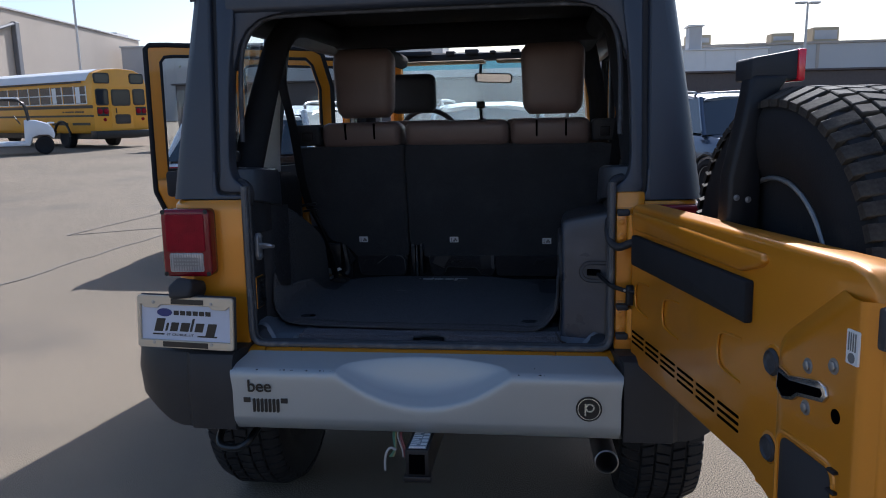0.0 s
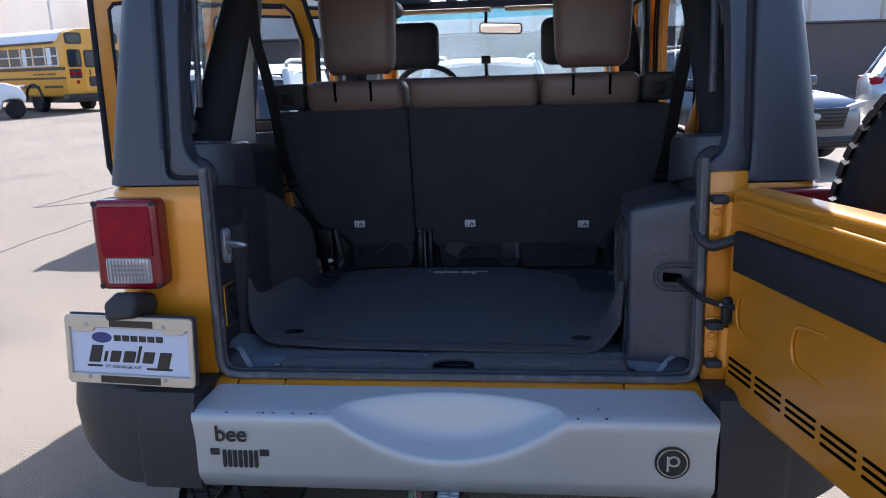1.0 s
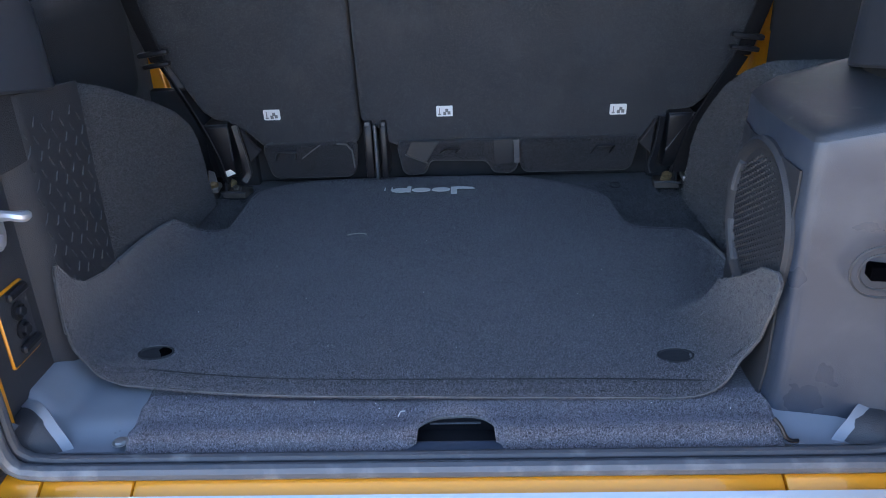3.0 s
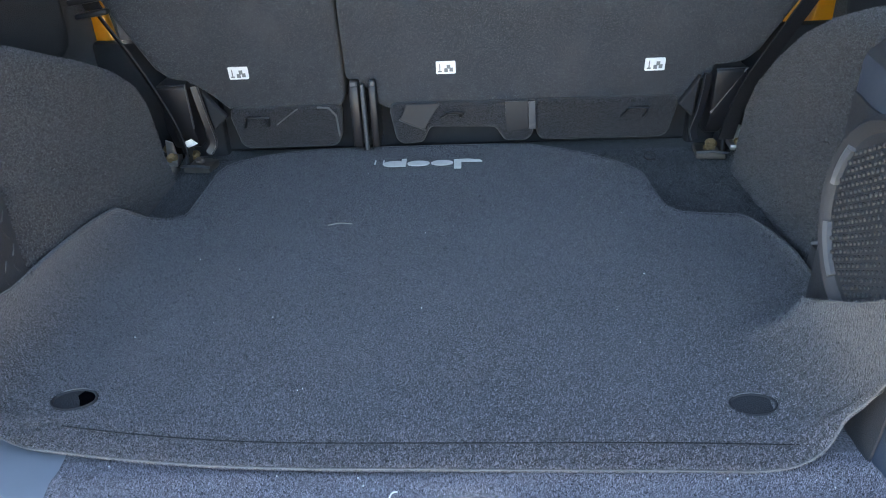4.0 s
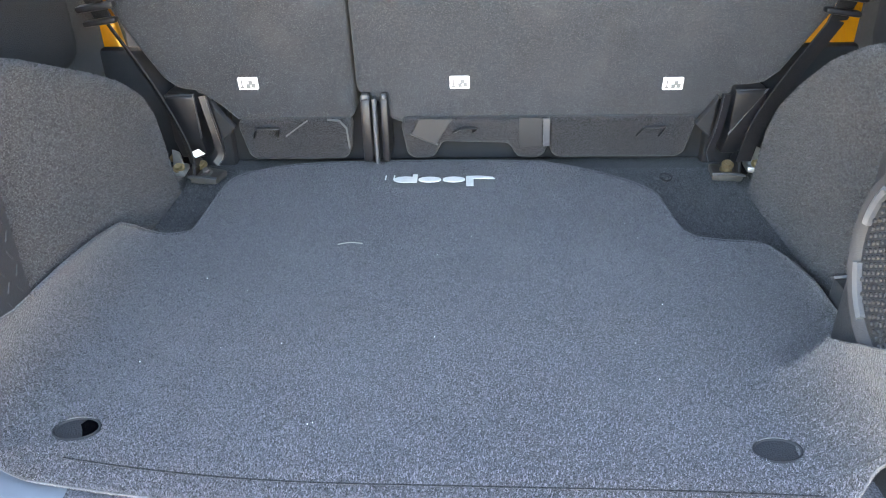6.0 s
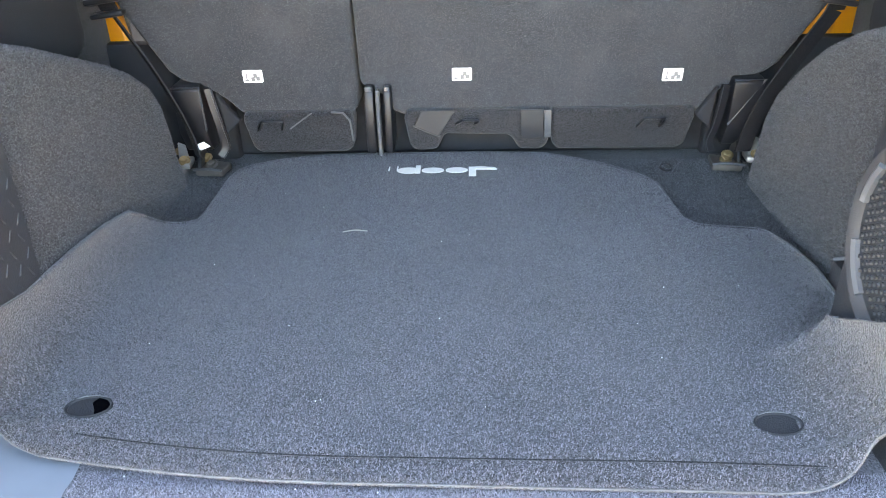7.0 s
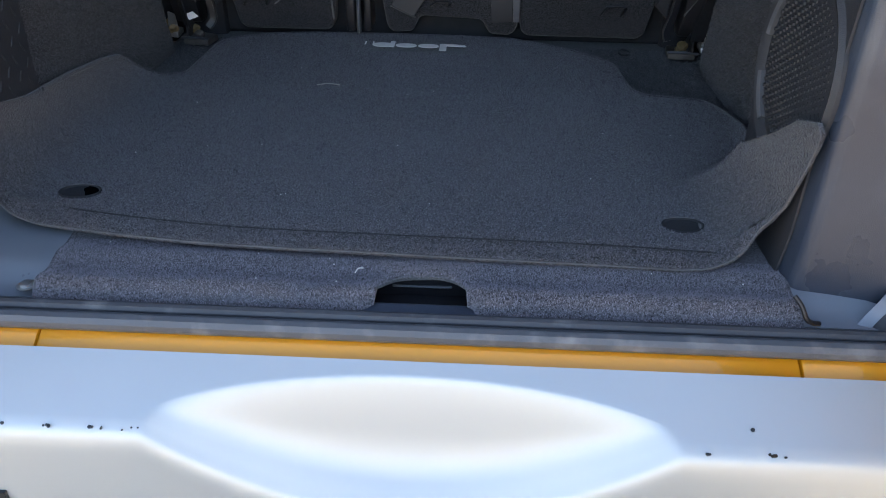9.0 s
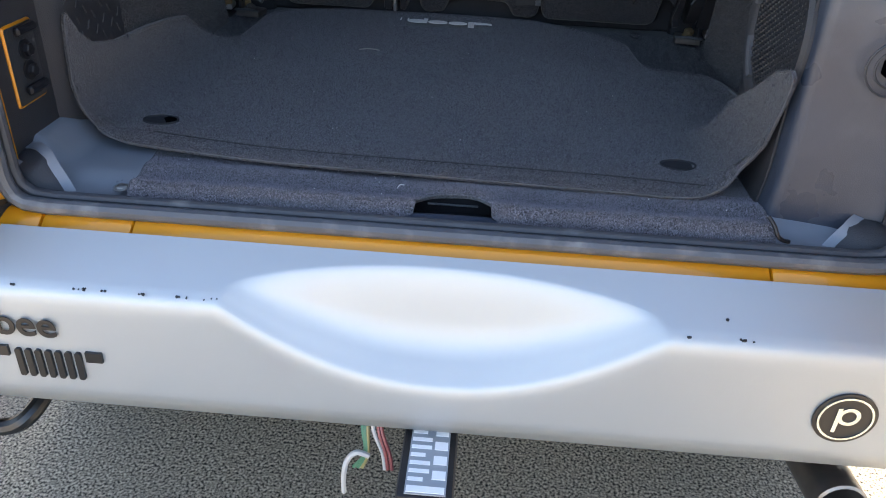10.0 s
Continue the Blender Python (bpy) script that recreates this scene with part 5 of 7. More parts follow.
for s in (-1, 1):
    def tray_point(u, v):
        """Smooth moulded corner, dished, rising to the side and to a ridge beside the seal."""
        x, y = 0.395 + 0.195 * u, 0.032 + 0.23 * v
        z = 0.757 + 0.034 * smoothstep(0.52, 0.59, x) * smoothstep(0.075, 0.11, y) + 0.013 * smoothstep(0.045, 0.09, y)
        return Vector((s * x, y, z))

    part("corner_tray", sheet(NB(), tray_point, 30, 24, 0.006), TRAY, vehicle, "smooth grey plastic corner tray", angle=60)
    if s < 0:
        part("tray_screw", bolt(NB(), (s * 0.436, 0.040, 0.766), (0, 0, 1), 0.007, 0.004), ZINC, vehicle)
    if s > 0:
        part("tie_hook", sweep(NB(), smooth_path([(0.432, 0.030, 0.764), (0.422, 0.025, 0.768), (0.414, 0.024, 0.774), (0.408, 0.030, 0.786), (0.401, 0.037, 0.794)], 4), 0.0028, 8), STEEL, vehicle, "black tie-down hook")

    way = smooth_path([(s * (x - (0.021 if s > 0 else 0)), y, z if s < 0 else 0.753 + (z - 0.753) * 0.72) for x, y, z in ((0.580, 0.088, 0.795), (0.558, 0.075, 0.800), (0.541, 0.062, 0.797), (0.528, 0.051, 0.785), (0.515, 0.044, 0.768), (0.505, 0.038, 0.753))], 4)
    part("tray_ridge", strip(NB(), way, (-s * 0.64, 0.645, 0.375), 0.013, 0.005), TRAY, vehicle)

    def gusset_point(u, v):
        """Black corner gusset between the ridge and the seal, a little crumpled."""
        k = min(int(u * (len(way) - 1)), len(way) - 2)
        p = Vector(way[k]).lerp(Vector(way[k + 1]), u * (len(way) - 1) - k)
        q = p.lerp(Vector((s * 0.588, 0.026, 0.752)), v)
        return q + Vector((0, -0.012, 0.010)) * math.sin(math.pi * v) + Vector((0, 0, 0.004)) * noise.noise(q * 60)

    gusset = part("corner_gusset", sheet(NB(), gusset_point, 14, 10, 0.004), PLASTIC, vehicle, "black plastic corner gusset", angle=40)

    def scuff_point(u, v):
        """Worn, crumpled end of the gusset."""
        x, z = 0.584 - (0.046 - 0.022 * v) * u, 0.748 + 0.050 * v * (1 - 0.25 * u)
        return Vector((s * x, 0.020 + 0.020 * v + 0.010 * u + 0.006 * noise.noise(Vector((x * 90, z * 90, 2.0 + s))), z))

    part("worn_corner", sheet(NB(), scuff_point, 10, 10, 0.004), DUSTY, gusset, "scuffed pale worn end", angle=25)

# left inner side
part("side_lining", box(NB(), -0.62, -0.583, 0.025, 0.36, 0.745, 1.20, 0.012, 2), PLASTIC, vehicle)
tub = [(0.34, 0.75), (0.34, 1.172), (0.37, 1.166), (0.45, 1.150), (0.53, 1.125), (0.62, 1.090), (0.70, 1.060), (0.78, 1.024), (0.84, 0.985), (0.87, 0.945), (0.888, 0.885), (0.898, 0.83), (0.915, 0.79), (0.93, 0.75)]
wheel_arch = part("wheel_housing", prism(NB(), tub, "x", -0.566, -0.80, 0.03, 4, min_angle=30, near_only=True), CARPET, vehicle, "dark carpeted wheel housing", angle=45)
WHEEL_HOUSINGS.append(wheel_arch)
def trim_point(u, v):
    return Vector((-0.600 + 0.036 * smoothstep(0, 0.25, u), 0.160 + 0.205 * u + 0.012 * v * u, 0.785 + (0.405 - 0.02 * u) * v))


trim = part("treadplate_trim", sheet(NB(), trim_point, 16, 12, 0.006), PLASTIC, vehicle, "black trim panel with raised treadplate dashes")
dash = NB()
for i in range(7):
    for j in range(15):
        u, v = 0.2 + 0.8 * (i + 0.5) / 7, (j + 0.5 + 0.5 * (i % 2)) / 16.8
        p = trim_point(u, v)
        t = 1 if (i + j) % 2 else -1
        d = Vector((0.2, 0.5 * t, 0.8)).normalized() * 0.011
        sweep(dash, [p - d + Vector((0.004, -0.002, 0)), p + Vector((0.0065, -0.003, 0)), p + d + Vector((0.004, -0.002, 0))], [0.0008, 0.0016, 0.0008], 6)
tagged(part("treadplate_dash", dash, CAPS, trim), kind="stuff")
marked = set(bpy.data.objects)
# striker and bracket on the left post
striker = part("striker_plate", prism(NB(), rrect(0.045, 0.088, 1.008, 1.100, 0.020), "x", -0.583, -0.570, 0.004, 2), BRIGHT_ZINC, vehicle, "zinc door striker")
part("striker_loop", sweep(NB(), smooth_path([(-0.575, 0.058, 1.062), (-0.545, 0.058, 1.06), (-0.530, 0.062, 1.056), (-0.530, 0.074, 1.054), (-0.545, 0.078, 1.052), (-0.575, 0.078, 1.05)], 5), 0.0065, 8), BRIGHT_ZINC, striker)
for z in (1.022, 1.086):
    part("bolt", bolt(NB(), (-0.571, 0.066, z), (1, 0, 0), 0.009, 0.006), BRIGHT_ZINC, striker)
opening = part("bracket_opening", prism(NB(), rrect(0.036, 0.104, 0.846, 0.954, 0.006), "x", -0.590, -0.5795, 0.002, 1), ORANGE, vehicle, "opening in the lining showing orange paint")
part("bracket_recess", prism(NB(), rrect(0.0380, 0.1015, 0.8495, 0.9510, 0.004), "x", -0.583, -0.5790), SCUFFED, opening)
for z in (0.890, 0.918):
    part("bolt", bolt(NB(), (-0.5792, 0.073, z), (1, 0, 0), 0.009, 0.009), STEEL, opening)
for z in (0.866, 0.944):
    part("clip", box(NB(), -0.580, -0.570, 0.055, 0.10, z - 0.006, z + 0.006, 0.003, 1), STEEL, opening)

shift_since(marked, 0.052)

# right inner side: wheel housing and speaker housing
wheel_arch = part("wheel_housing", prism(NB(), [(0.36, 0.75), (0.36, 1.16), (0.537, 1.136), (0.625, 1.106), (0.700, 1.070), (0.776, 1.015), (0.835, 0.962), (0.868, 0.910), (0.882, 0.84), (0.905, 0.75)], "x", 0.508, 0.80, 0.03, 4, min_angle=30, near_only=True), CARPET, vehicle, "dark carpeted wheel housing", angle=45)
WHEEL_HOUSINGS.append(wheel_arch)
part("side_lining", box(NB(), 0.583, 0.62, 0.025, 0.12, 0.745, 1.19, 0.012, 2), SCUFFED, vehicle)


def housing_ring(z):
    """Plan outline of the speaker housing at a height."""
    t = (z - 0.75) / 0.41
    xi = 0.421 - 0.006 * smoothstep(0.20, 0.0, t)
    yb = 0.052 + 0.012 * t
    pts = [(0.60, yb - 0.004), (0.55, yb + 0.006), (0.50, yb + 0.022)]
    for k in range(9):
        a = radians(72 * k / 8)
        pts.append((xi + 0.017 - 0.017 * math.sin(a), yb + 0.032 + 0.018 - 0.018 * math.cos(a)))
    pts += [(xi, 0.18), (xi + 0.003, 0.28), (xi + 0.012, 0.345), (xi + 0.05, 0.375), (0.62, 0.385), (0.62, yb + 0.02)]
    return [(x, y, z) for x, y in pts]


rings = [housing_ring(z) for z in (0.762, 0.79, 0.82, 0.86, 0.90, 0.95, 1.0, 1.05, 1.09, 1.118)]
last = housing_ring(1.118)
c = Vector((0.56, 0.24, 0))
for dz, k in ((0.007, 0.990), (0.012, 0.972), (0.016, 0.94), (0.018, 0.80), (0.018, 0.3)):
    rings.append([(c.x + (x - c.x) * k, c.y + (y - c.y) * k, z + dz) for x, y, z in last])
# the top climbs outwards
rings = [[(x, y, z + 0.003 * smoothstep(0.95, 1.11, z) + 0.22 * max(0.0, x - 0.42) * smoothstep(0.95, 1.11, z)) for x, y, z in ring] for ring in rings]
speaker = part("speaker_housing", loft(NB(), rings[:11]), GREY_TRIM, vehicle, "grey plastic speaker housing with scuffs", angle=40)
# same grey plastic; the dark colour stands in for weaker reflection, scuffs are real
part("housing_top", loft(NB(), rings[10:]), SCUFFED, speaker, "scuffed top of the housing, coloured darker for its weaker reflection", angle=40)
SP = pose(0.4228, 0.220, 0.982, 0, -90, 0) @ Matrix.Diagonal((0.95, 0.95, 1, 1))
grille = part("speaker_grille", lathe(NB(), [(0.112, -0.01), (0.112, 0.006), (0.107, 0.011), (0.099, 0.008), (0.095, 0.003), (0.0, 0.005)], 40, SP @ Matrix.Diagonal((1.12, 1.06, 1, 1))), PLASTIC, speaker, "round black mesh speaker grille")
mesh = NB()
for i in range(-11, 12):
    for j in range(-11, 12):
        x, y = 0.0085 * i + 0.00425 * (j % 2), 0.0076 * j
        if x * x + y * y < 0.0078:
            lathe(mesh, [(0.0033, 0), (0.0024, 0.0022), (0, 0.0026)], 6, SP @ pose(x * 1.12, y * 1.06, 0.0040))
part("grille_mesh", mesh, CAPS, speaker)
for a0, a1 in ((108, 150), (52, 84)):
    clipbar = sweep(NB(), [SP @ Vector((0.107 * math.cos(radians(a)), 0.101 * math.sin(radians(a)), 0.006)) for a in range(a0, a1, 6)], 0.0055, 6)
    part("grille_clip", clipbar, DUSTY, speaker, "pale trim segment beside the grille")
SLOT = pose(0, 0, 0, 0, 0, -6) @ pose(0, 0.058, 0)
for e in (0.0, 0.010):
    part("slot_groove", sweep(NB(), [SLOT @ Vector((x, 0.0592, z)) for x, z in [(0.60, 1.014 - e), (0.505, 1.014 - e)] + [(0.498 - (0.034 - e) * math.sin(a), 0.981 + (0.033 - e) * math.cos(a)) for a in [k * math.pi / 10 for k in range(11)]] + [(0.505, 0.948 + e), (0.60, 0.948 + e)]], 0.0016, 6), SCUFFED, speaker)
part("slot_hole", prism(NB(), rrect(0.487, 0.528, 0.970, 0.988, 0.003), "y", 0.0570, 0.098, m=pose(0, 0, 0, 0, 0, -6) @ pose(0, 0.058, 0)), DARK, speaker)

# ---- rear bench seat ----
def lean(bm):
    for v in bm.verts:
        v.co.y += 0.021 - 0.17 * (v.co.z - 0.95)
    return bm


seat_l = [(-0.232, 0.885), (-0.232, 1.372), (-0.690, 1.366), (-0.692, 1.20), (-0.655, 1.08), (-0.598, 0.965), (-0.575, 0.945), (-0.53, 0.93), (-0.497, 0.905), (-0.470, 0.875), (-0.45, 0.868), (-0.252, 0.868)]
seat_r = [(-0.226, 0.93), (-0.226, 1.372), (0.655, 1.362), (0.672, 1.23), (0.640, 1.08), (0.575, 0.965), (0.552, 0.945), (0.505, 0.93), (0.474, 0.908), (0.448, 0.868), (0.43, 0.862), (-0.145, 0.866), (-0.168, 0.876), (-0.185, 0.91), (-0.205, 0.925)]
seats = []
for pts, label in ((seat_l, "narrow rear seat back, carpeted behind"), (seat_r, "wide rear seat back, carpeted behind")):
    seats.append(part("rear_seat_back", lean(prism(NB(), pts, "y", 0.975, 1.10, 0.014, 3, min_angle=30)), SEAT_CARPET, vehicle, label))


def bolster(x0, x1, z0, z1, y0, y1, r=0.035):
    bm = box(NB(), x0, x1, y0, y1, z0, z1, r, 4)
    return lean(bm)


for x0, x1, p in ((-0.585, -0.238, 0), (-0.222, 0.222, 1), (0.226, 0.558, 1)):
    part("top_bolster", bolster(x0, x1, 1.355, 1.468, 0.972, 1.14), LEATHER, seats[p], "brown leather top of the seat back", angle=60)
for x0, x1, p in ((-0.698, -0.588, 0), (0.560, 0.662, 1)):
    part("seat_latch", bolster(x0, x1, 1.372, 1.462, 0.968, 1.10, 0.015), PLASTIC, seats[p], "black plastic seat latch")
    part("latch_lever", bolster(x0 + 0.03, x1 - 0.03, 1.39, 1.43, 0.960, 0.99, 0.006), STEEL, seats[p])
for x in (-0.475, -0.35):
    part("stitched_slot", bolster(x - 0.004, x + 0.004, 1.395, 1.462, 0.966, 0.99, 0.003), DARK, seats[0])
for x in (0.335, 0.455):
    part("stitched_slot", bolster(x - 0.004, x + 0.004, 1.395, 1.462, 0.966, 0.99, 0.003), DARK, seats[1])


def head_restraint(x, p, z0=1.488, z1=1.775, w=0.135, y0=0.945, y1=1.065, mat=LEATHER):
    rings = []
    n = 12
    for k in range(n + 1):
        t = k / n
        z = z0 + (z1 - z0) * t
        e = min(1.0, 5 * t, 4.5 * (1 - t)) if 0 < t < 1 else 0.0
        f = math.sqrt(max(0.0, 1 - (1 - e) ** 2))
        hw = (w - 0.012 * (1 - t)) * (0.80 + 0.20 * f)
        hy = (y1 - y0) / 2 * (0.62 + 0.38 * f)
        cy = (y0 + y1) / 2 - 0.05 * (z - 1.5)
        ring = []
        for j in range(32):
            a = 2 * math.pi * j / 32
            ca, sa = math.cos(a), math.sin(a)
            ring.append((x + hw * math.copysign(abs(ca) ** 0.4, ca), cy + hy * math.copysign(abs(sa) ** 0.55, sa), z))
        rings.append(ring)
    hr = part("head_restraint", loft(NB(), rings), mat, p, "brown leather head restraint", angle=60)
    for dx in (-0.062, 0.062):
        part("post", sweep(NB(), [(x + dx, 1.0, z0 - 0.06), (x + dx, 1.0, z0 + 0.02)], 0.007, 8), ZINC, p)
    return hr


head_restraint(-0.402, seats[0])
head_restraint(0.402, seats[1])
for p, x0, x1 in ((seats[0], -0.66, -0.24), (seats[1], -0.21, 0.64)):
    part("seat_front", bolster(x0, x1, 0.85, 1.40, 1.09, 1.17, 0.03), LEATHER, p)
part("rear_seat_cushion", box(NB(), -0.66, 0.64, 1.14, 1.62, 0.80, 0.96, 0.05, 3), LEATHER, vehicle, "brown leather rear seat cushion")

marked = set(bpy.data.objects)
# under the seat back: carpeted lower panels with pull handles, straps, hinges, brackets
def side_point(u, v):
    """Dark inner side of the housing, round the speaker."""
    z = 0.766 + 0.325 * v
    y = 0.117 + 0.003 * math.sin(9 * z) + 0.225 * u
    return Vector((0.4202 - 0.006 * smoothstep(0.20, 0.0, (z - 0.75) / 0.41) + 0.003 * smoothstep(0.18, 0.28, y) + 0.009 * smoothstep(0.28, 0.345, y), y, z))


part("speaker_panel", sheet(NB(), side_point, 16, 16, 0.003), PLASTIC, speaker, "black inner side of the speaker housing")


def edge_point(u, v, z0, z1):
    """Scuffed strip at the outer end of the housing's front."""
    x, z = 0.551 + 0.049 * u, z0 + (z1 - z0) * v
    return Vector((x, 0.055 + 0.012 * (z - 0.75) / 0.41 - 0.2 * (x - 0.55) - 0.0005 * math.sin(60 * z), z))


for z0, z1 in ((0.785, 0.936), (1.028, 1.116)):
    part("housing_edge", sheet(NB(), lambda u, v: edge_point(u, v, z0, z1), 6, 12, 0.004), SCUFFED, speaker, "scuffed dark edge of the housing")
# dark panel added to block the bright gaps under the seat
part("seat_closeout", box(NB(), -0.52, 0.48, 1.060, 1.085, 0.76, 0.90, 0.008, 1), FABRIC, vehicle)


def lower_panel(x0, x1, mat, notch=()):
    """Soft panel hanging below the seat back, its lower edge rolled under."""
    top, foot_z = 0.882, 0.786
    pts = [(x0, top), (x1, top), (x1 + 0.004, top - 0.02), (x1 - 0.004, foot_z + 0.012), (x1 - 0.018, foot_z)] + list(notch) + [(x0 + 0.018, foot_z), (x0 + 0.004, foot_z + 0.012), (x0 - 0.004, top - 0.02)]
    bm = prism(NB(), pts, "y", 0.978, 1.03, 0.009, 3, min_angle=25)
    for v in bm.verts:
        v.co.y += 0.30 * (top - v.co.z) + 0.0025 * noise.noise(Vector((v.co.x * 14, v.co.z * 20, 2.0)))
    return part("lower_panel", bm, mat, vehicle, "dark carpet panel under the seat back", angle=50)


def pull_handle(panel, x, z, w=0.040, h=0.022, slant=0.010):
    """A bent wire handle standing out of the panel."""
    pts = [(x - w / 2 - slant, 0.984, z - h), (x - w / 2, 0.972, z - 0.003), (x - w / 2 + 0.005, 0.969, z), (x + w / 2 - 0.005, 0.969, z), (x + w / 2, 0.972, z - 0.003), (x + w / 2 - slant * 0.6, 0.984, z - h)]
    part("pull_handle", sweep(NB(), smooth_path(pts, 4), 0.0026, 8), STEEL, panel, "black wire pull handle")


panel_l = lower_panel(-0.462, -0.246, CARPET)
panel_r = lower_panel(0.152, 0.428, CARPET)
panel_m = lower_panel(-0.138, 0.150, CARPET, [(0.090, 0.788), (0.070, 0.822), (-0.062, 0.826), (-0.078, 0.790)])
pull_handle(panel_l, -0.405, 0.866, 0.044)
pull_handle(panel_r, 0.350, 0.864, 0.040)
pull_handle(panel_m, -0.012, 0.864, 0.034, 0.012)
part("panel_seam", sweep(NB(), [(-0.372, 0.985, 0.846), (-0.345, 0.981, 0.866), (-0.325, 0.978, 0.880)], 0.0016, 6), PIPING, panel_l, "pale thread along a seam")
part("panel_edge", sweep(NB(), [(-0.285, 0.977, 0.882), (-0.262, 0.977, 0.880), (-0.250, 0.983, 0.862), (-0.249, 0.997, 0.815)], 0.0022, 6), PIPING, panel_l, "worn pale edge")
# straps hanging over the panels
part("seat_strap", prism(NB(), [(-0.106, 0.884), (-0.040, 0.884), (-0.074, 0.830), (-0.122, 0.852)], "y", 0.971, 0.974, 0.001, 1), CAPS, vehicle, "shiny grey plastic strap below the seat back")
part("strap_hem", sweep(NB(), [(-0.123, 0.975, 0.852), (-0.098, 0.976, 0.840), (-0.070, 0.978, 0.828)], 0.0018, 6), PIPING, vehicle)
part("seat_strap", strip(NB(), [(0.111, 0.972, 0.884), (0.111, 0.971, 0.852), (0.114, 0.978, 0.824)], (1, 0, 0), 0.044, 0.003), CAPS, vehicle, "dark grey plastic strap below the seat back")
part("strap_edge", strip(NB(), [(0.141, 0.973, 0.882), (0.142, 0.972, 0.852), (0.144, 0.980, 0.824)], (1, 0, 0), 0.013, 0.003), DUSTY, vehicle)
# two hinge plates in the gap between the seat backs, with a brighter strip between them
for x0, x1, mat_ in ((-0.216, -0.198, STEEL), (-0.178, -0.164, STEEL)):
    hinge = part("centre_hinge", prism(NB(), [(0.962, 0.800), (0.958, 0.915), (0.968, 0.934), (1.01, 0.934), (1.04, 0.90), (1.04, 0.800)], "x", x0, x1, 0.003, 2), mat_, vehicle, "black steel seat hinge plate")
    part("hinge_cap", box(NB(), x0 + 0.002, x1 - 0.002, 0.960, 0.972, 0.926, 0.9365, 0.002, 1), DUSTY, hinge)
part("hinge_strip", prism(NB(), [(0.960, 0.795), (0.957, 0.93), (0.975, 0.93), (0.980, 0.795)], "x", -0.194, -0.186, 0.002, 1), DUSTY, vehicle, "pale edge of a hinge strip")
# outer latches: a black box, a bent arm and a floor anchor on each side
for s, box_x, arm_way, foot_at, outer in ((-1, (-0.592, -0.536), [(-0.520, 0.966, 0.936), (-0.513, 0.962, 0.900), (-0.505, 0.960, 0.860), (-0.500, 0.962, 0.820), (-0.512, 0.955, 0.800)], (-0.530, 0.945, 0.790), (-0.588, 0.955, 0.800)),
                                          (1, (0.490, 0.548), [(0.476, 0.966, 0.930), (0.472, 0.962, 0.895), (0.466, 0.960, 0.855), (0.458, 0.962, 0.820), (0.462, 0.955, 0.800)], (0.490, 0.945, 0.788), (0.544, 0.955, 0.800))):
    latch = part("latch_box", prism(NB(), [(0.965, 0.845), (0.960, 0.935), (0.972, 0.942), (1.03, 0.942), (1.03, 0.80), (0.99, 0.80)], "x", box_x[0], box_x[1], 0.005, 2), STEEL, vehicle, "black steel seat latch box")
    part("box_rim", sweep(NB(), [(box_x[0], 0.962, 0.938), (box_x[1], 0.962, 0.940), (box_x[1] if s < 0 else box_x[0], 0.966, 0.85)], 0.0022, 6), SCUFFED, latch)
    arm = part("latch_arm", strip(NB(), smooth_path(arm_way, 5), (1, 0.2, 0), 0.014, 0.008), STEEL, vehicle, "bent dark steel latch arm")
    # thin paler bar drawn for the light catching the arm's edge
    part("arm_edge", sweep(NB(), smooth_path([(x - 0.006 * s, y - 0.005, z) for x, y, z in arm_way], 5), 0.0010, 6), SCUFFED, arm)
    part("arm_gusset", prism(NB(), [(arm_way[0][0] - s * 0.010, 0.925), (arm_way[2][0] - s * 0.008, 0.84), (arm_way[2][0] - s * 0.038, 0.868), (arm_way[0][0] - s * 0.034, 0.888)], "y", 0.972, 0.99, 0.003, 1), FABRIC, arm)
    fx, fy, fz = foot_at
    anchor = part("seat_anchor", prism(NB(), [(fx - 0.030, 0.925), (fx + 0.026, 0.918), (fx + 0.034, 0.965), (fx - 0.022, 0.985)], "z", 0.770, 0.784, 0.004, 2), RUST, vehicle, "worn metal seat anchor")
    part("anchor_ear", prism(NB(), [(0.925, 0.776), (0.935, 0.806), (0.955, 0.822), (0.985, 0.80), (0.985, 0.776)], "x", fx + s * 0.018, fx + s * 0.024, 0.002, 1), STEEL, anchor)
    part("anchor_lip", sweep(NB(), [(fx - 0.032, 0.922, 0.786), (fx, 0.916, 0.789), (fx + 0.028, 0.914, 0.786)], 0.0028, 6), SCUFFED, anchor)
    part("bolt", bolt(NB(), (fx, fy, fz - 0.004), (0, -0.5, 1), 0.008, 0.008), BRASS if s > 0 else RUST, anchor, "brass coloured anchor bolt" if s > 0 else "")
    ox, oy, oz = outer
    foot_ob = part("belt_foot", prism(NB(), [(ox - 0.016, 0.935), (ox + 0.018, 0.930), (ox + 0.014, 0.975), (ox - 0.012, 0.98)], "z", 0.782, 0.794, 0.003, 2), ZINC, vehicle, "dull metal foot of the seat belt")
    part("foot_tab", prism(NB(), [(ox - 0.010, 0.790), (ox + 0.012, 0.790), (ox + 0.008, 0.826), (ox - 0.006, 0.832)], "y", 0.950, 0.955, 0.001, 1), ZINC, foot_ob)
    part("bolt", bolt(NB(), (ox + 0.004, oy - 0.012, oz - 0.004), (0, -0.6, 1), 0.008, 0.008), BRASS, foot_ob, "brass coloured bolt")
part("paper_scrap", prism(NB(), [(-0.560, 0.826), (-0.540, 0.834), (-0.528, 0.824), (-0.548, 0.816)], "y", 0.948, 0.9495), PALE_TRIM, vehicle, "pale scrap beside the latch")
marked = set(bpy.data.objects) - marked
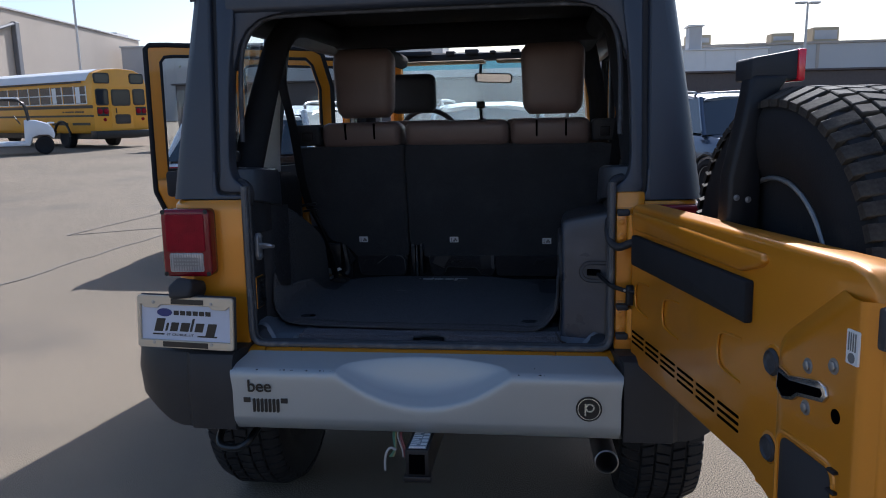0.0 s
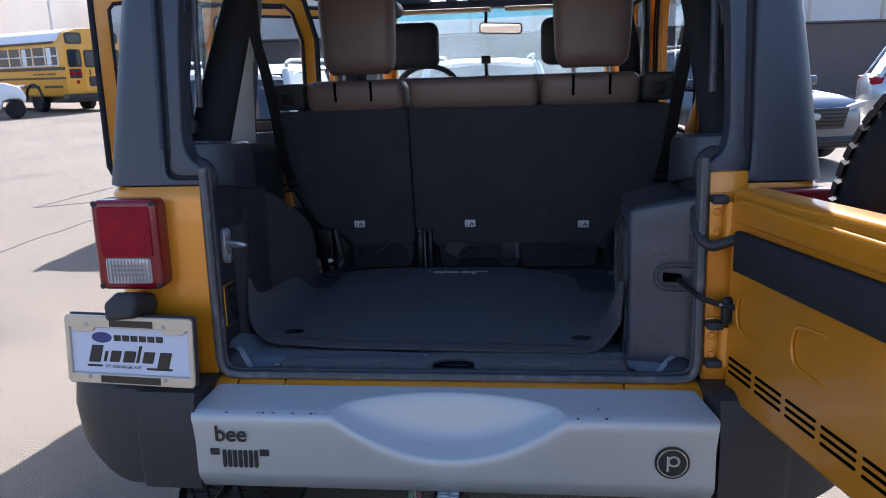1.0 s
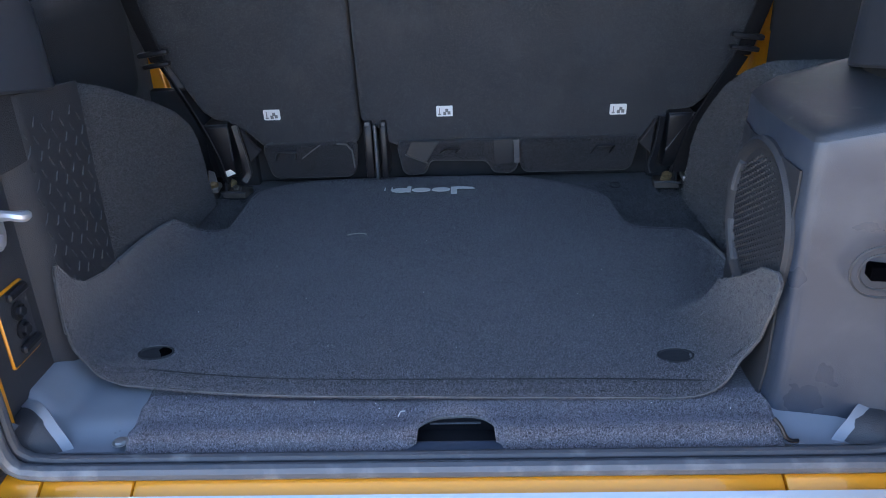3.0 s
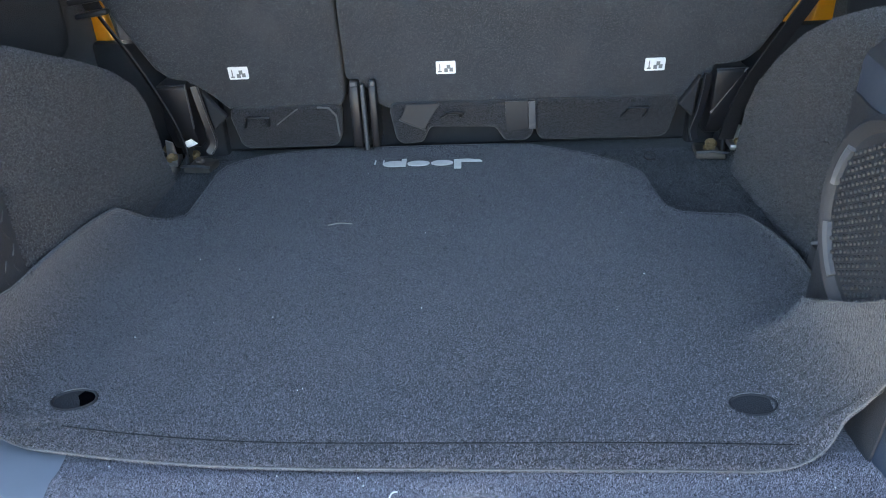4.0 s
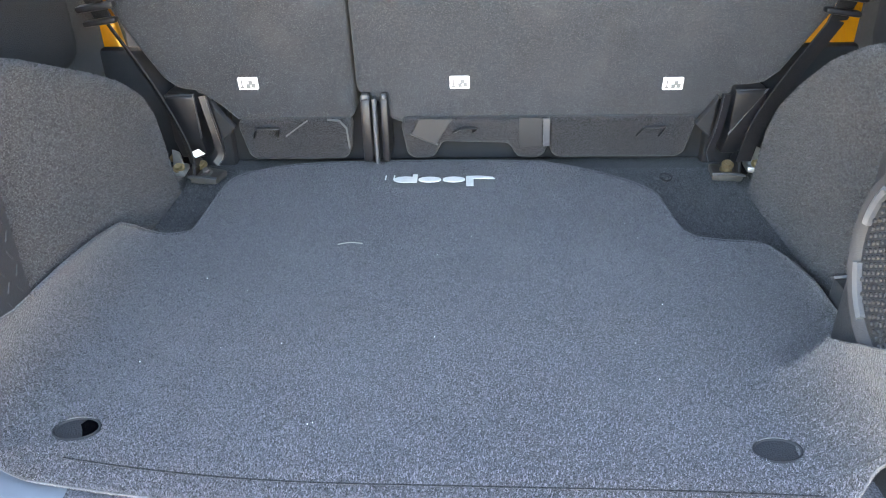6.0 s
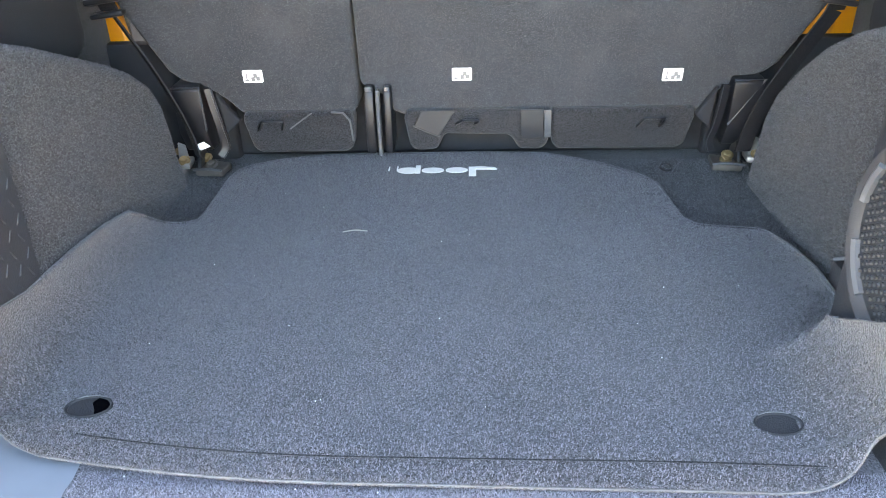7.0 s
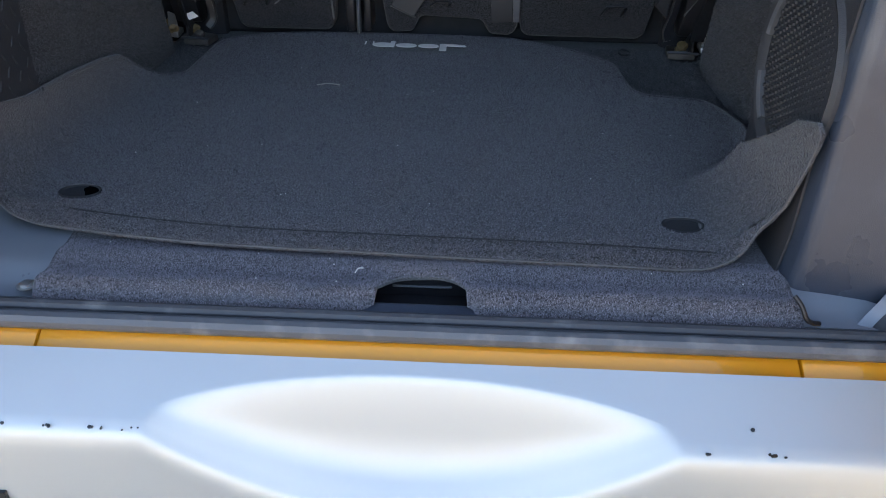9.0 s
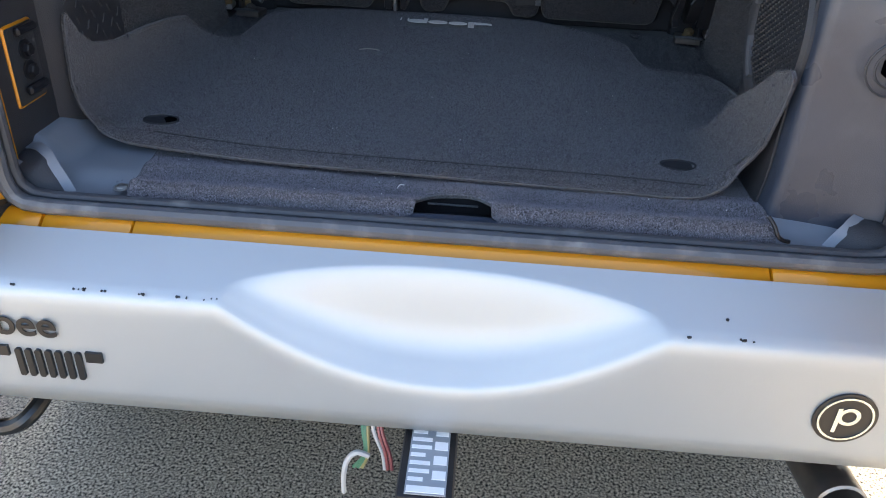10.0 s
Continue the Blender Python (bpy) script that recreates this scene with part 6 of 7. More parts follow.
for o in marked:
    if o.parent == vehicle:
        o.location.y += 0.012
for s, x0, x1, z1 in ((-1, -0.79, -0.500, 1.008), (1, 0.470, 0.79, 1.0)):
    # dark boards added to hide bright openings on both sides of the seat
    part("side_closeout", box(NB(), x0, x1, 1.050, 1.085, 0.74, z1, 0.01, 2), FABRIC, vehicle)
hook = part("cargo_hook", box(NB(), 0.492, 0.534, 0.445, 0.492, 0.765, 0.825, 0.008, 2), PLASTIC, vehicle, "black cargo hook beside the speaker")
part("hook_edge", sweep(NB(), [(0.492, 0.485, 0.826), (0.512, 0.478, 0.832), (0.532, 0.475, 0.834)], 0.003, 6), DUSTY, hook)
part("floor_eyelet", sweep(NB(), [(0.364 + 0.011 * math.cos(a), 0.913 + 0.011 * math.sin(a), 0.789 + 0.003 * math.sin(a)) for a in [k * math.pi / 8 for k in range(17)]], 0.0022, 6), STEEL, vehicle, "small black floor eyelet")
for x, y, z in ((-0.547, 1.0, 0.792), (0.495, 0.985, 0.792), (-0.605, 1.02, 0.80), (0.552, 0.99, 0.80)):
    part("anchor_bolt", bolt(NB(), (x, y - 0.02, z), (0, -0.5, 1), 0.008, 0.007), BRASS, vehicle, "brass coloured anchor bolt")
# white child-seat labels on the seat back
for x, z in ((-0.432, 0.955), (-0.026, 0.953), (0.377, 0.946)):
    p = seats[0] if x < -0.3 else seats[1]
    tag = part("fabric_label", lean(prism(NB(), rrect(x - 0.019, x + 0.019, z - 0.0125, z + 0.0125, 0.002, 2), "y", 0.9705, 0.976)), WHITE, p, "small white child-seat anchor label")
    marks = NB()
    box(marks, x - 0.0125, x - 0.0105, 0.9693, 0.972, z - 0.008, z + 0.008)
    box(marks, x - 0.015, x - 0.008, 0.9693, 0.972, z - 0.009, z - 0.006)
    for a, b in ((0.000, -0.004), (0.005, 0.003), (0.010, -0.003)):
        box(marks, x + a - 0.003, x + a + 0.004, 0.9693, 0.972, z + b - 0.005, z + b + 0.003)
    part("label_print", lean(marks), GREY_INK, tag)
# seat belts from the roll bar to the floor
for s in (-1, 1):
    low = [(-0.640, 0.900, 1.10), (-0.594, 0.928, 0.98), (-0.562, 0.945, 0.875), (-0.552, 0.952, 0.805)] if s < 0 else [(0.612, 0.900, 1.08), (0.552, 0.930, 0.945), (0.530, 0.945, 0.875), (0.518, 0.952, 0.805)]
    way = [(s * 0.635, 0.60, 1.78), (s * 0.668, 0.70, 1.617), (s * 0.662, 0.76, 1.49), (s * (0.664 if s < 0 else 0.652), 0.825, 1.36), (s * (0.660 if s < 0 else 0.638), 0.865, 1.22), low[0]]
    belt = part("seat_belt", strip(NB(), smooth_path(way, 5), (1, 0.5 * s, 0), 0.046, 0.003), WEBBING, vehicle, "black seat belt webbing")
    part("belt_end", strip(NB(), smooth_path(low, 5), (0.6, -0.8, 0) if s < 0 else (1, 0.3, 0), 0.034, 0.003), WEBBING, belt)
    gx = low[0][0]
    guide = part("belt_guide", box(NB(), -0.034, 0.034, -0.010, 0.010, 0.006, 0.018, 0.005, 2, pose(gx, 0.885, 1.110, 0, 8 * s, 0)), STEEL, belt)
    part("guide_bar", box(NB(), -0.030, 0.030, -0.010, 0.010, -0.018, -0.008, 0.004, 2, pose(gx, 0.885, 1.110, 0, 8 * s, 0)), STEEL, guide)

# ---- wiring and strap between body and tailgate ----
part("wire_conduit", sweep(NB(), smooth_path([(0.560, 0.045, 1.145), (0.556, 0.015, 1.115), (0.562, -0.012, 1.085), (0.582, -0.024, 1.072), (0.600, -0.032, 1.078), (0.620, -0.045, 1.088), (0.645, -0.06, 1.090)], 6), 0.0115, 10), PLASTIC, vehicle, "ribbed black wire conduit")
strap = part("check_strap", sweep(NB(), smooth_path([(0.512, 0.122, 0.980), (0.528, 0.070, 0.976), (0.544, 0.018, 0.968), (0.560, -0.024, 0.958), (0.585, -0.037, 0.950), (0.610, -0.046, 0.944), (0.632, -0.054, 0.942)], 5), 0.0052, 8, 1.4), STEEL, vehicle, "black steel check strap")
part("strap_rivet", lathe(NB(), [(0.004, 0), (0.003, 0.003), (0, 0.0035)], 10, pose(0.600, -0.048, 0.947, 90, 0, 0)), ZINC, strap)

# ---- open tailgate: local x along the gate from its hinges, y outwards, z up ----
GATE = pose(0.62, -0.02, 0, 0, 0, -78)
gate = part("tailgate", prism(NB(), [(0.0, 0.735), (0.0, 1.19), (0.02, 1.198), (1.04, 1.203), (1.085, 1.195), (1.115, 1.172), (1.130, 1.13), (1.138, 1.05), (1.140, 0.76), (1.13, 0.71), (1.09, 0.685), (0.86, 0.690), (0.78, 0.715), (0.72, 0.728), (0.02, 0.728)], "y", 0.0, 0.075, 0.012, 3, GATE, min_angle=25), ORANGE, vehicle, "orange tailgate swung wide open")
# raised inner frame, pad, vents, dimples
bm = NB()
prism(bm, [(0.03, 1.128), (0.70, 1.126), (0.775, 1.146), (0.80, 1.160), (0.79, 1.174), (0.05, 1.180), (0.03, 1.172)], "y", -0.012, 0.01, 0.010, 4, GATE, min_angle=25)
part("upper_bead", bm, ORANGE, gate)


def latch_panel(u, v):
    """Raised panel behind the latch; a hollow slopes away over it and beside it."""
    x, z = 0.775 + 0.358 * u, 0.715 + 0.440 * v
    top = 1.035 + 0.68 * (x - 0.913)
    k = (1.0 - smoothstep(-0.012, 0.050, z - top)) * smoothstep(1.134, 1.112, x)
    return GATE @ Vector((x, 0.002 - 0.024 * smoothstep(0.835, 0.905, x + 0.25 * max(0.0, z - 1.0)) * smoothstep(0.715, 0.735, z) * k, z))


bm = sheet(NB(), latch_panel, 60, 60)
part("latch_panel", bm, ORANGE, gate, "pressed orange panel round the latch", angle=60)
pad = part("gate_pad", prism(NB(), rrect(0.050, 0.742, 1.028, 1.114, 0.006), "y", -0.018, 0.004, 0.006, 2, GATE), FABRIC, gate, "black padded cover strip")
for k in range(6):
    for j in range(3):
        x0 = 0.022 + 0.116 * k
        z = 0.790 + 0.0155 * j - 0.008 * k / 6
        part("vent_slot", prism(NB(), rrect(x0, x0 + 0.100, z, z + 0.0065, 0.003, 3), "y", -0.0012, 0.004, m=GATE), DARK, gate, "dark vent slot")
for x in (0.054, 0.270, 0.600):
    bm = NB()
    sweep(bm, [GATE @ Vector(p) for p in smooth_path([(x + 0.10, 0.001, 0.985), (x + 0.02, -0.003, 0.978), (x, -0.003, 0.955), (x, -0.003, 0.922), (x + 0.02, -0.003, 0.90), (x + 0.10, 0.001, 0.893)], 4)], 0.0030, 8)
    part("pressed_bead", bm, ORANGE, gate)
for x, z in ((0.826, 0.975), (0.826, 0.805)):
    plug = part("rubber_plug", lathe(NB(), [(0.026, 0), (0.026, 0.003), (0.022, 0.008), (0.018, 0.004), (0, 0.002)], 24, GATE @ pose(x, 0.001, z, 90, 0, 0)), RUBBER, gate, "black oval rubber plug")
    part("plug_flange", lathe(NB(), [(0.037, -0.002), (0.034, 0.002), (0.028, 0.003), (0.026, 0.0)], 28, GATE @ pose(x + 0.004, 0.001, z, 90, 0, 0), False), ORANGE, gate)
latchp = part("gate_latch", prism(NB(), [(0.896, 0.992), (0.892, 0.950), (0.915, 0.936), (0.945, 0.944), (0.965, 0.958), (1.035, 0.972), (1.046, 0.985), (1.040, 1.000), (1.02, 1.004), (0.93, 0.985)], "y", -0.029, -0.020, 0.003, 2, GATE, min_angle=25), CHROME, gate, "bright steel gate latch")
part("latch_mouth", prism(NB(), [(0.902, 0.980), (0.900, 0.955), (0.918, 0.943), (0.942, 0.950), (0.962, 0.965), (1.030, 0.979), (1.036, 0.986), (1.030, 0.994), (0.935, 0.977)], "y", -0.0305, -0.026, m=GATE), DARK, latchp)
for x, z in ((0.981, 1.017), (1.052, 1.038), (0.980, 0.944)):
    part("latch_bolt", bolt(NB(), GATE @ Vector((x, -0.021, z)), GATE.to_3x3() @ Vector((0, -1, 0)), 0.009, 0.006), ZINC, gate)
part("drain_hole", lathe(NB(), [(0.012, 0), (0.012, 0.0015), (0, 0.002)], 18, GATE @ pose(1.064, -0.0215, 0.960, 90, 0, 0)), DARK, gate)
sticker = part("gate_sticker", prism(NB(), rrect(1.084, 1.113, 1.055, 1.108, 0.002, 2), "y", -0.0245, -0.018, m=GATE), WHITE, gate, "white printed safety sticker")
for k in range(4):
    part("sticker_line", box(NB(), 1.089 + 0.0055 * k, 1.0908 + 0.0055 * k, -0.0256, -0.024, 1.076, 1.104, m=GATE), GREY_INK, sticker)
part("sticker_mark", lathe(NB(), [(0.008, 0), (0.008, 0.001), (0, 0.001)], 18, GATE @ pose(1.098, -0.0246, 1.065, 90, 0, 0)), GREY_INK, sticker)
part("latch_pocket", prism(NB(), rrect(0.905, 1.060, 0.722, 0.868, 0.022, 5), "y", -0.024, -0.012, 0.004, 2, GATE), PLASTIC, gate, "black plastic pocket in the gate")
part("pocket_rim", sweep(NB(), [GATE @ Vector((x, -0.020, z)) for x, z in rrect(0.897, 1.068, 0.714, 0.876, 0.026, 5) + rrect(0.897, 1.068, 0.714, 0.876, 0.026, 5)[:1]], 0.006, 8), ORANGE, gate, "pressed orange rim round the pocket")
for z in (0.872, 0.838):
    part("pocket_hook", box(NB(), 1.058, 1.080, -0.031, -0.018, z - 0.003, z + 0.003, 0.002, 1, GATE), STEEL, gate)
part("edge_stop", box(NB(), 1.124, 1.143, -0.006, 0.05, 1.085, 1.150, 0.006, 2, GATE), RUBBER, gate)
part("strap_bracket", box(NB(), 0.008, 0.028, -0.02, 0.01, 0.90, 0.962, 0.008, 3, GATE), STEEL, gate)
# hinges
for z in (1.128, 0.848):
    hinge = part("gate_hinge", prism(NB(), [(0.578, z - 0.062), (0.628, z - 0.062), (0.628, z + 0.058), (0.578, z + 0.058)], "y", -0.006, 0.01, 0.004, 2), ORANGE, vehicle, "orange painted gate hinge")
    part("hinge_barrel", sweep(NB(), [(0.622, -0.014, z - 0.05), (0.622, -0.014, z + 0.04)], 0.016, 12), ORANGE, hinge)
    for dz in ((0.036,) if z > 1 else (0.034, -0.055)):
        part("hinge_stop", box(NB(), 0.578, 0.614, -0.034, 0.004, z + dz, z + dz + 0.019, 0.006, 2), PLASTIC, hinge)
    for dz in (0.018, -0.028):
        part("hinge_bolt", bolt(NB(), (0.592, -0.006, z + dz), (0, -1, 0), 0.008, 0.007), ORANGE, hinge)
part("hinge_panel", box(NB(), 0.577, 0.66, 0.002, 0.03, 0.72, 1.232, 0.006, 2), ORANGE, vehicle)


# ---- wheels ----
def tyre_mesh(m, R=0.41, w=0.145):
    bm = NB()
    lathe(bm, [(0.225, -w + 0.03), (0.25, -w + 0.012), (0.31, -w), (0.36, -w + 0.004), (R - 0.022, -w + 0.022), (R - 0.012, -w + 0.04), (R - 0.012, w - 0.04), (R - 0.022, w - 0.022), (0.36, w - 0.004), (0.31, w), (0.25, w - 0.012), (0.225, w - 0.03)], 64, m)
    return bm


def tread(parent, m, mat, R=0.41, w=0.145, n=60):
    """Tread blocks in five rows; each row has two shapes of block that take turns."""
    rows = ((-w + 0.003, -w + 0.062, 0.0, 0.10), (-w + 0.070, -0.032, 0.5, -0.30), (-0.025, 0.025, 0.2, 0.32), (0.032, w - 0.070, 0.7, -0.30), (w - 0.062, w - 0.003, 0.35, 0.10))
    step = 2 * math.pi / n
    for j, (z0, z1, off, tw) in enumerate(rows):
        shapes = []
        for turn in (1.0, 0.45):
            bm = NB()
            vs = []
            for r, inset in ((R - 0.018, 0.0), (R - 0.002, 0.0006), (R, 0.003)):
                for fa, fz in ((0, 0), (1, 0), (1, 1), (0, 1)):
                    z = z0 + (z1 - z0) * fz + (inset if fz == 0 else -inset)
                    drop = 0.026 if abs(z) > w - 0.03 else 0.0
                    a = step * (0.80 if j in (0, 4) else 0.86) * turn ** 0.15 * fa + step * tw * (fz - 0.5) * turn + (inset if fa == 0 else -inset) / R
                    vs.append(bm.verts.new(((r - drop) * math.cos(a), (r - drop) * math.sin(a), z)))
            for b in (0, 4):
                for f in range(4):
                    bm.faces.new([vs[b + f], vs[b + (f + 1) % 4], vs[b + 4 + (f + 1) % 4], vs[b + 4 + f]])
            bm.faces.new(vs[8:12])
            shapes.append(finish("tread_block", bm, mat, 30))
        for k in range(n):
            ob = new("tread_block", shapes[k % 2])
            ob.parent = parent
            ob.matrix_local = m @ Matrix.Rotation(step * (k + off), 4, "Z")


def rim_mesh(m):
    bm = NB()
    lathe(bm, [(0.232, -0.11), (0.225, -0.10), (0.205, -0.095), (0.20, 0.05), (0.16, 0.06), (0.06, 0.085), (0.05, 0.10), (0.0, 0.10)], 40, m)
    lathe(bm, [(0.20, 0.10), (0.228, 0.105), (0.236, 0.115), (0.228, 0.125), (0.21, 0.12), (0.20, 0.10)], 40, m)
    for k in range(5):
        a = 2 * math.pi * k / 5
        box(bm, 0.05, 0.215, -0.035, 0.035, 0.055, 0.10, 0.01, 2, m @ Matrix.Rotation(a, 4, "Z"))
    return bm


for y in (0.75, 3.70):
    for s in (-1, 1):
        m = pose(s * 0.785, y, 0.41 + foot(y), 0, 90 * s, 0)
        rim = part("wheel", rim_mesh(m), ZINC, vehicle, "alloy wheel")
        part("tyre", tyre_mesh(m), TYRE, rim, "black all-terrain tyre")
        tread(rim, m, TYRE)
SPARE = GATE @ pose(0.50, 0.285, 1.072, -90, 0, 0)
rim = part("spare_wheel", rim_mesh(SPARE), ZINC, vehicle, "spare wheel on the tailgate")
part("tyre", tyre_mesh(SPARE, 0.428, 0.145), TYRE, rim, "all-terrain spare tyre with dusty tread")
tread(rim, SPARE, TREAD, 0.428)
part("spare_carrier", prism(NB(), [(0.34, 0.9), (0.66, 0.9), (0.62, 1.16), (0.38, 1.16)], "y", 0.07, 0.19, 0.015, 2, GATE), STEEL, vehicle)
# arm with the third brake light above the spare wheel
arm = part("brake_light_arm", prism(NB(), [(0.074, 1.0), (0.160, 1.0), (0.160, 1.35), (0.172, 1.44), (0.194, 1.49), (0.222, 1.53), (0.130, 1.53), (0.110, 1.42), (0.084, 1.30)], "x", 0.385, 0.445, 0.010, 3, GATE), STEEL, vehicle, "black steel arm carrying the third brake light")
part("lamp_box", prism(NB(), [(0.128, 1.518), (0.128, 1.566), (0.136, 1.570), (0.238, 1.586), (0.238, 1.518)], "x", 0.355, 0.44, 0.005, 2, GATE), PLASTIC, arm)
part("lamp_lens", prism(NB(), [(0.236, 1.514), (0.236, 1.588), (0.256, 1.588), (0.254, 1.514)], "x", 0.350, 0.444, 0.005, 2, GATE), material("third_brake_light_lens", (0.75, 0.01, 0.03), 0.15, coat=1.0), arm, "bright red lens")
for o, z in ((0.100, 1.25), (0.128, 1.245)):
    part("arm_bolt", bolt(NB(), GATE @ Vector((0.446, o, z)), GATE.to_3x3() @ Vector((1, 0, 0)), 0.005, 0.004), ZINC, arm)
part("rim_lip", sweep(NB(), [SPARE @ Vector((0.225 * math.cos(a), 0.225 * math.sin(a), 0.118)) for a in [k * math.pi / 24 for k in range(49)]], 0.006, 8), ZINC, rim, "bright rim edge")
part("rim_lip", sweep(NB(), [SPARE @ Vector((0.225 * math.cos(a), 0.225 * math.sin(a), -0.122)) for a in [k * math.pi / 24 for k in range(49)]], 0.006, 8), ZINC, rim, "bright rim edge")

# ---- open left doors ----
def door_mesh_parts(m, ln, label, shape=None, upright=0.065, seal=1.0):
    """A door with its window frame; local x from the hinge to the free edge, y outwards."""
    door = part("side_door", prism(NB(), shape or rrect(0.0, ln, 0.52, 1.16, 0.05, 4), "y", -0.04, 0.04, 0.02, 3, m), ORANGE, vehicle, label)
    fr = NB()
    outer = [(0.02, 1.14), (0.02, 1.62), (0.07, 1.80), (0.12, 1.83), (ln - 0.10, 1.845), (ln - 0.02, 1.843), (ln, 1.825), (ln, 1.14)]
    inner = [(0.09, 1.20), (0.09, 1.61), (0.13, 1.74), (0.165, 1.775), (ln - upright - 0.065, 1.788), (ln - upright - 0.02, 1.783), (ln - upright, 1.758), (ln - upright, 1.20)]
    rows = []
    for pts, y in ((outer, -0.03), (inner, -0.03), (inner, 0.02), (outer, 0.02)):
        rows.append([fr.verts.new(m @ Vector((x, y, z))) for x, z in pts])
    rows.append(rows[0])
    for a, b in zip(rows, rows[1:]):
        for k in range(len(a)):
            fr.faces.new((a[k], a[(k + 1) % len(a)], b[(k + 1) % len(b)], b[k]))
    part("window_frame", fr, ORANGE, door)
    edge_way = outer + ([(ln, 1.09), (ln - 0.06, 0.94), (ln - 0.22, 0.71), (ln - 0.35, 0.53)] if shape else [(ln, 0.6)])
    part("frame_seal", sweep(NB(), [m @ Vector((x + (0.006 if x > ln / 2 else 0), -0.028, z)) for x, z in edge_way], 0.026 * seal, 10), FABRIC, door)
    part("glass_seal", sweep(NB(), [m @ Vector((x, -0.03, z)) for x, z in inner + inner[:1]], 0.017 * seal, 8), FABRIC, door)
    g = part("door_glass", prism(NB(), inner, "y", -0.004, 0.002, m=m), TINTED, door)
    part("door_trim", prism(NB(), rrect(0.06, ln - (0.36 if shape else 0.06), 0.58, 1.12, 0.05, 4), "y", -0.065, -0.038, 0.01, 2, m), PLASTIC, door)
    part("upper_trim", prism(NB(), rrect(0.04, ln - 0.05, 1.06, 1.195, 0.02, 3), "y", -0.070, -0.030, 0.008, 2, m), PLASTIC, door, "black trim below the window")
    return door


up = Matrix.Identity(4)
up[2][1] = RISE
flip = Matrix.Diagonal((1, -1, 1, 1))   # left doors have their outer side the other way
door_mesh_parts(up @ pose(-0.83, 2.04, 0, 0, 0, 180 + 31) @ flip, 0.995, "orange rear side door standing open", [(0.0, 0.52), (0.645, 0.52), (0.775, 0.71), (0.935, 0.94), (0.995, 1.10), (0.995, 1.16), (0.0, 1.16)], seal=0.5)
door_mesh_parts(up @ pose(-0.83, 3.08, 0, 0, 0, 180 + 35) @ flip, 0.98, "orange front side door standing open", seal=0.5)
# closed right doors
for y0, y1, shape in ((1.005, 2.06, [(0.0, 0.52), (0.70, 0.52), (0.83, 0.71), (0.995, 0.94), (1.055, 1.10), (1.055, 1.16), (0.0, 1.16)]), (2.16, 3.08, None)):
    door_mesh_parts(up @ pose(0.80, y1, 0, 0, 0, -90), y1 - y0, "closed orange side door", shape, 0.12 if shape else 0.065, seal=0.35 if shape else 1.0)

# painted jambs of the rear door openings
jamb = prism(NB(), [(-0.685, 0.93), (-0.697, 1.0), (-0.716, 1.13), (-0.730, 1.145), (-0.795, 1.14), (-0.795, 0.93)], "y", 1.075, 1.10, 0.008, 2, min_angle=25)
part("door_jamb", jamb, ORANGE, vehicle, "orange painted door jamb", angle=45)
jamb = prism(NB(), [(0.685, 0.93), (0.697, 1.0), (0.722, 1.20), (0.742, 1.30), (0.764, 1.36), (0.768, 1.42), (0.768, 0.93)], "y", 1.075, 1.10, 0.008, 2, min_angle=25)
part("door_jamb", jamb, ORANGE, vehicle, "orange painted door jamb", angle=45)

# ---- front seats ----
for x in (-0.38, 0.38):
    fs = part("front_seat_back", box(NB(), x - 0.24, x + 0.24, 2.02, 2.16, 0.85, 1.42, 0.05, 4), LEATHER, vehicle, "brown leather front seat", rise=RISE)
    part("seat_rear_panel", box(NB(), x - 0.20, x + 0.20, 2.005, 2.03, 0.88, 1.36, 0.02, 2), PLASTIC, fs, rise=RISE)
    part("seat_cushion", box(NB(), x - 0.25, x + 0.25, 2.12, 2.62, 0.72, 0.90, 0.06, 4), LEATHER, fs, rise=RISE)
    part("head_restraint", box(NB(), x - 0.135, x + 0.135, 2.03, 2.13, 1.46, 1.68, 0.045, 4), PLASTIC, fs, rise=RISE)

# ---- under the body ----
hitch = part("hitch_receiver", box(NB(), -0.040, 0.032, -0.200, 0.20, 0.405, 0.500, 0.008, 2), STEEL, vehicle, "black square hitch receiver")
part("receiver_mouth", box(NB(), -0.027, 0.019, -0.2025, -0.11, 0.424, 0.484), DARK, hitch)
part("receiver_collar", box(NB(), -0.046, 0.038, -0.206, -0.175, 0.398, 0.418, 0.005, 2), STEEL, hitch)
lab = part("hitch_label", box(NB(), -0.029, 0.022, -0.196, -0.03, 0.5005, 0.5025), material("label_grey", (0.25, 0.27, 0.29), 0.4), hitch, "printed warning label on the hitch")
bm = NB()
for k in range(10):
    box(bm, -0.027, -0.001 if k % 3 else -0.008, -0.176 + 0.0136 * k, -0.1700 + 0.0136 * k, 0.5022, 0.5034)
for k in range(5):
    box(bm, 0.003, 0.020, -0.172 + 0.025 * k, -0.158 + 0.025 * k, 0.5022, 0.5036)
box(bm, -0.027, 0.020, -0.194, -0.184, 0.5022, 0.5036)
part("label_bars", bm, WHITE, lab)
for k, (col, x) in enumerate((("green", -0.100), ("green", -0.094), ("yellow", -0.088), ("red", -0.072), ("red", -0.066), ("white", -0.076))):
    part("trailer_wire", sweep(NB(), smooth_path([(x, -0.03, 0.515), (x - 0.002 * k, -0.07, 0.490), (x + 0.006 - 0.004 * k * (k < 3), -0.085, 0.450), (x + 0.01 * (1 if k > 2 else -1), -0.09, 0.425)], 5), 0.0028, 6), WIRES[col], vehicle, col + " trailer wire hanging loose")
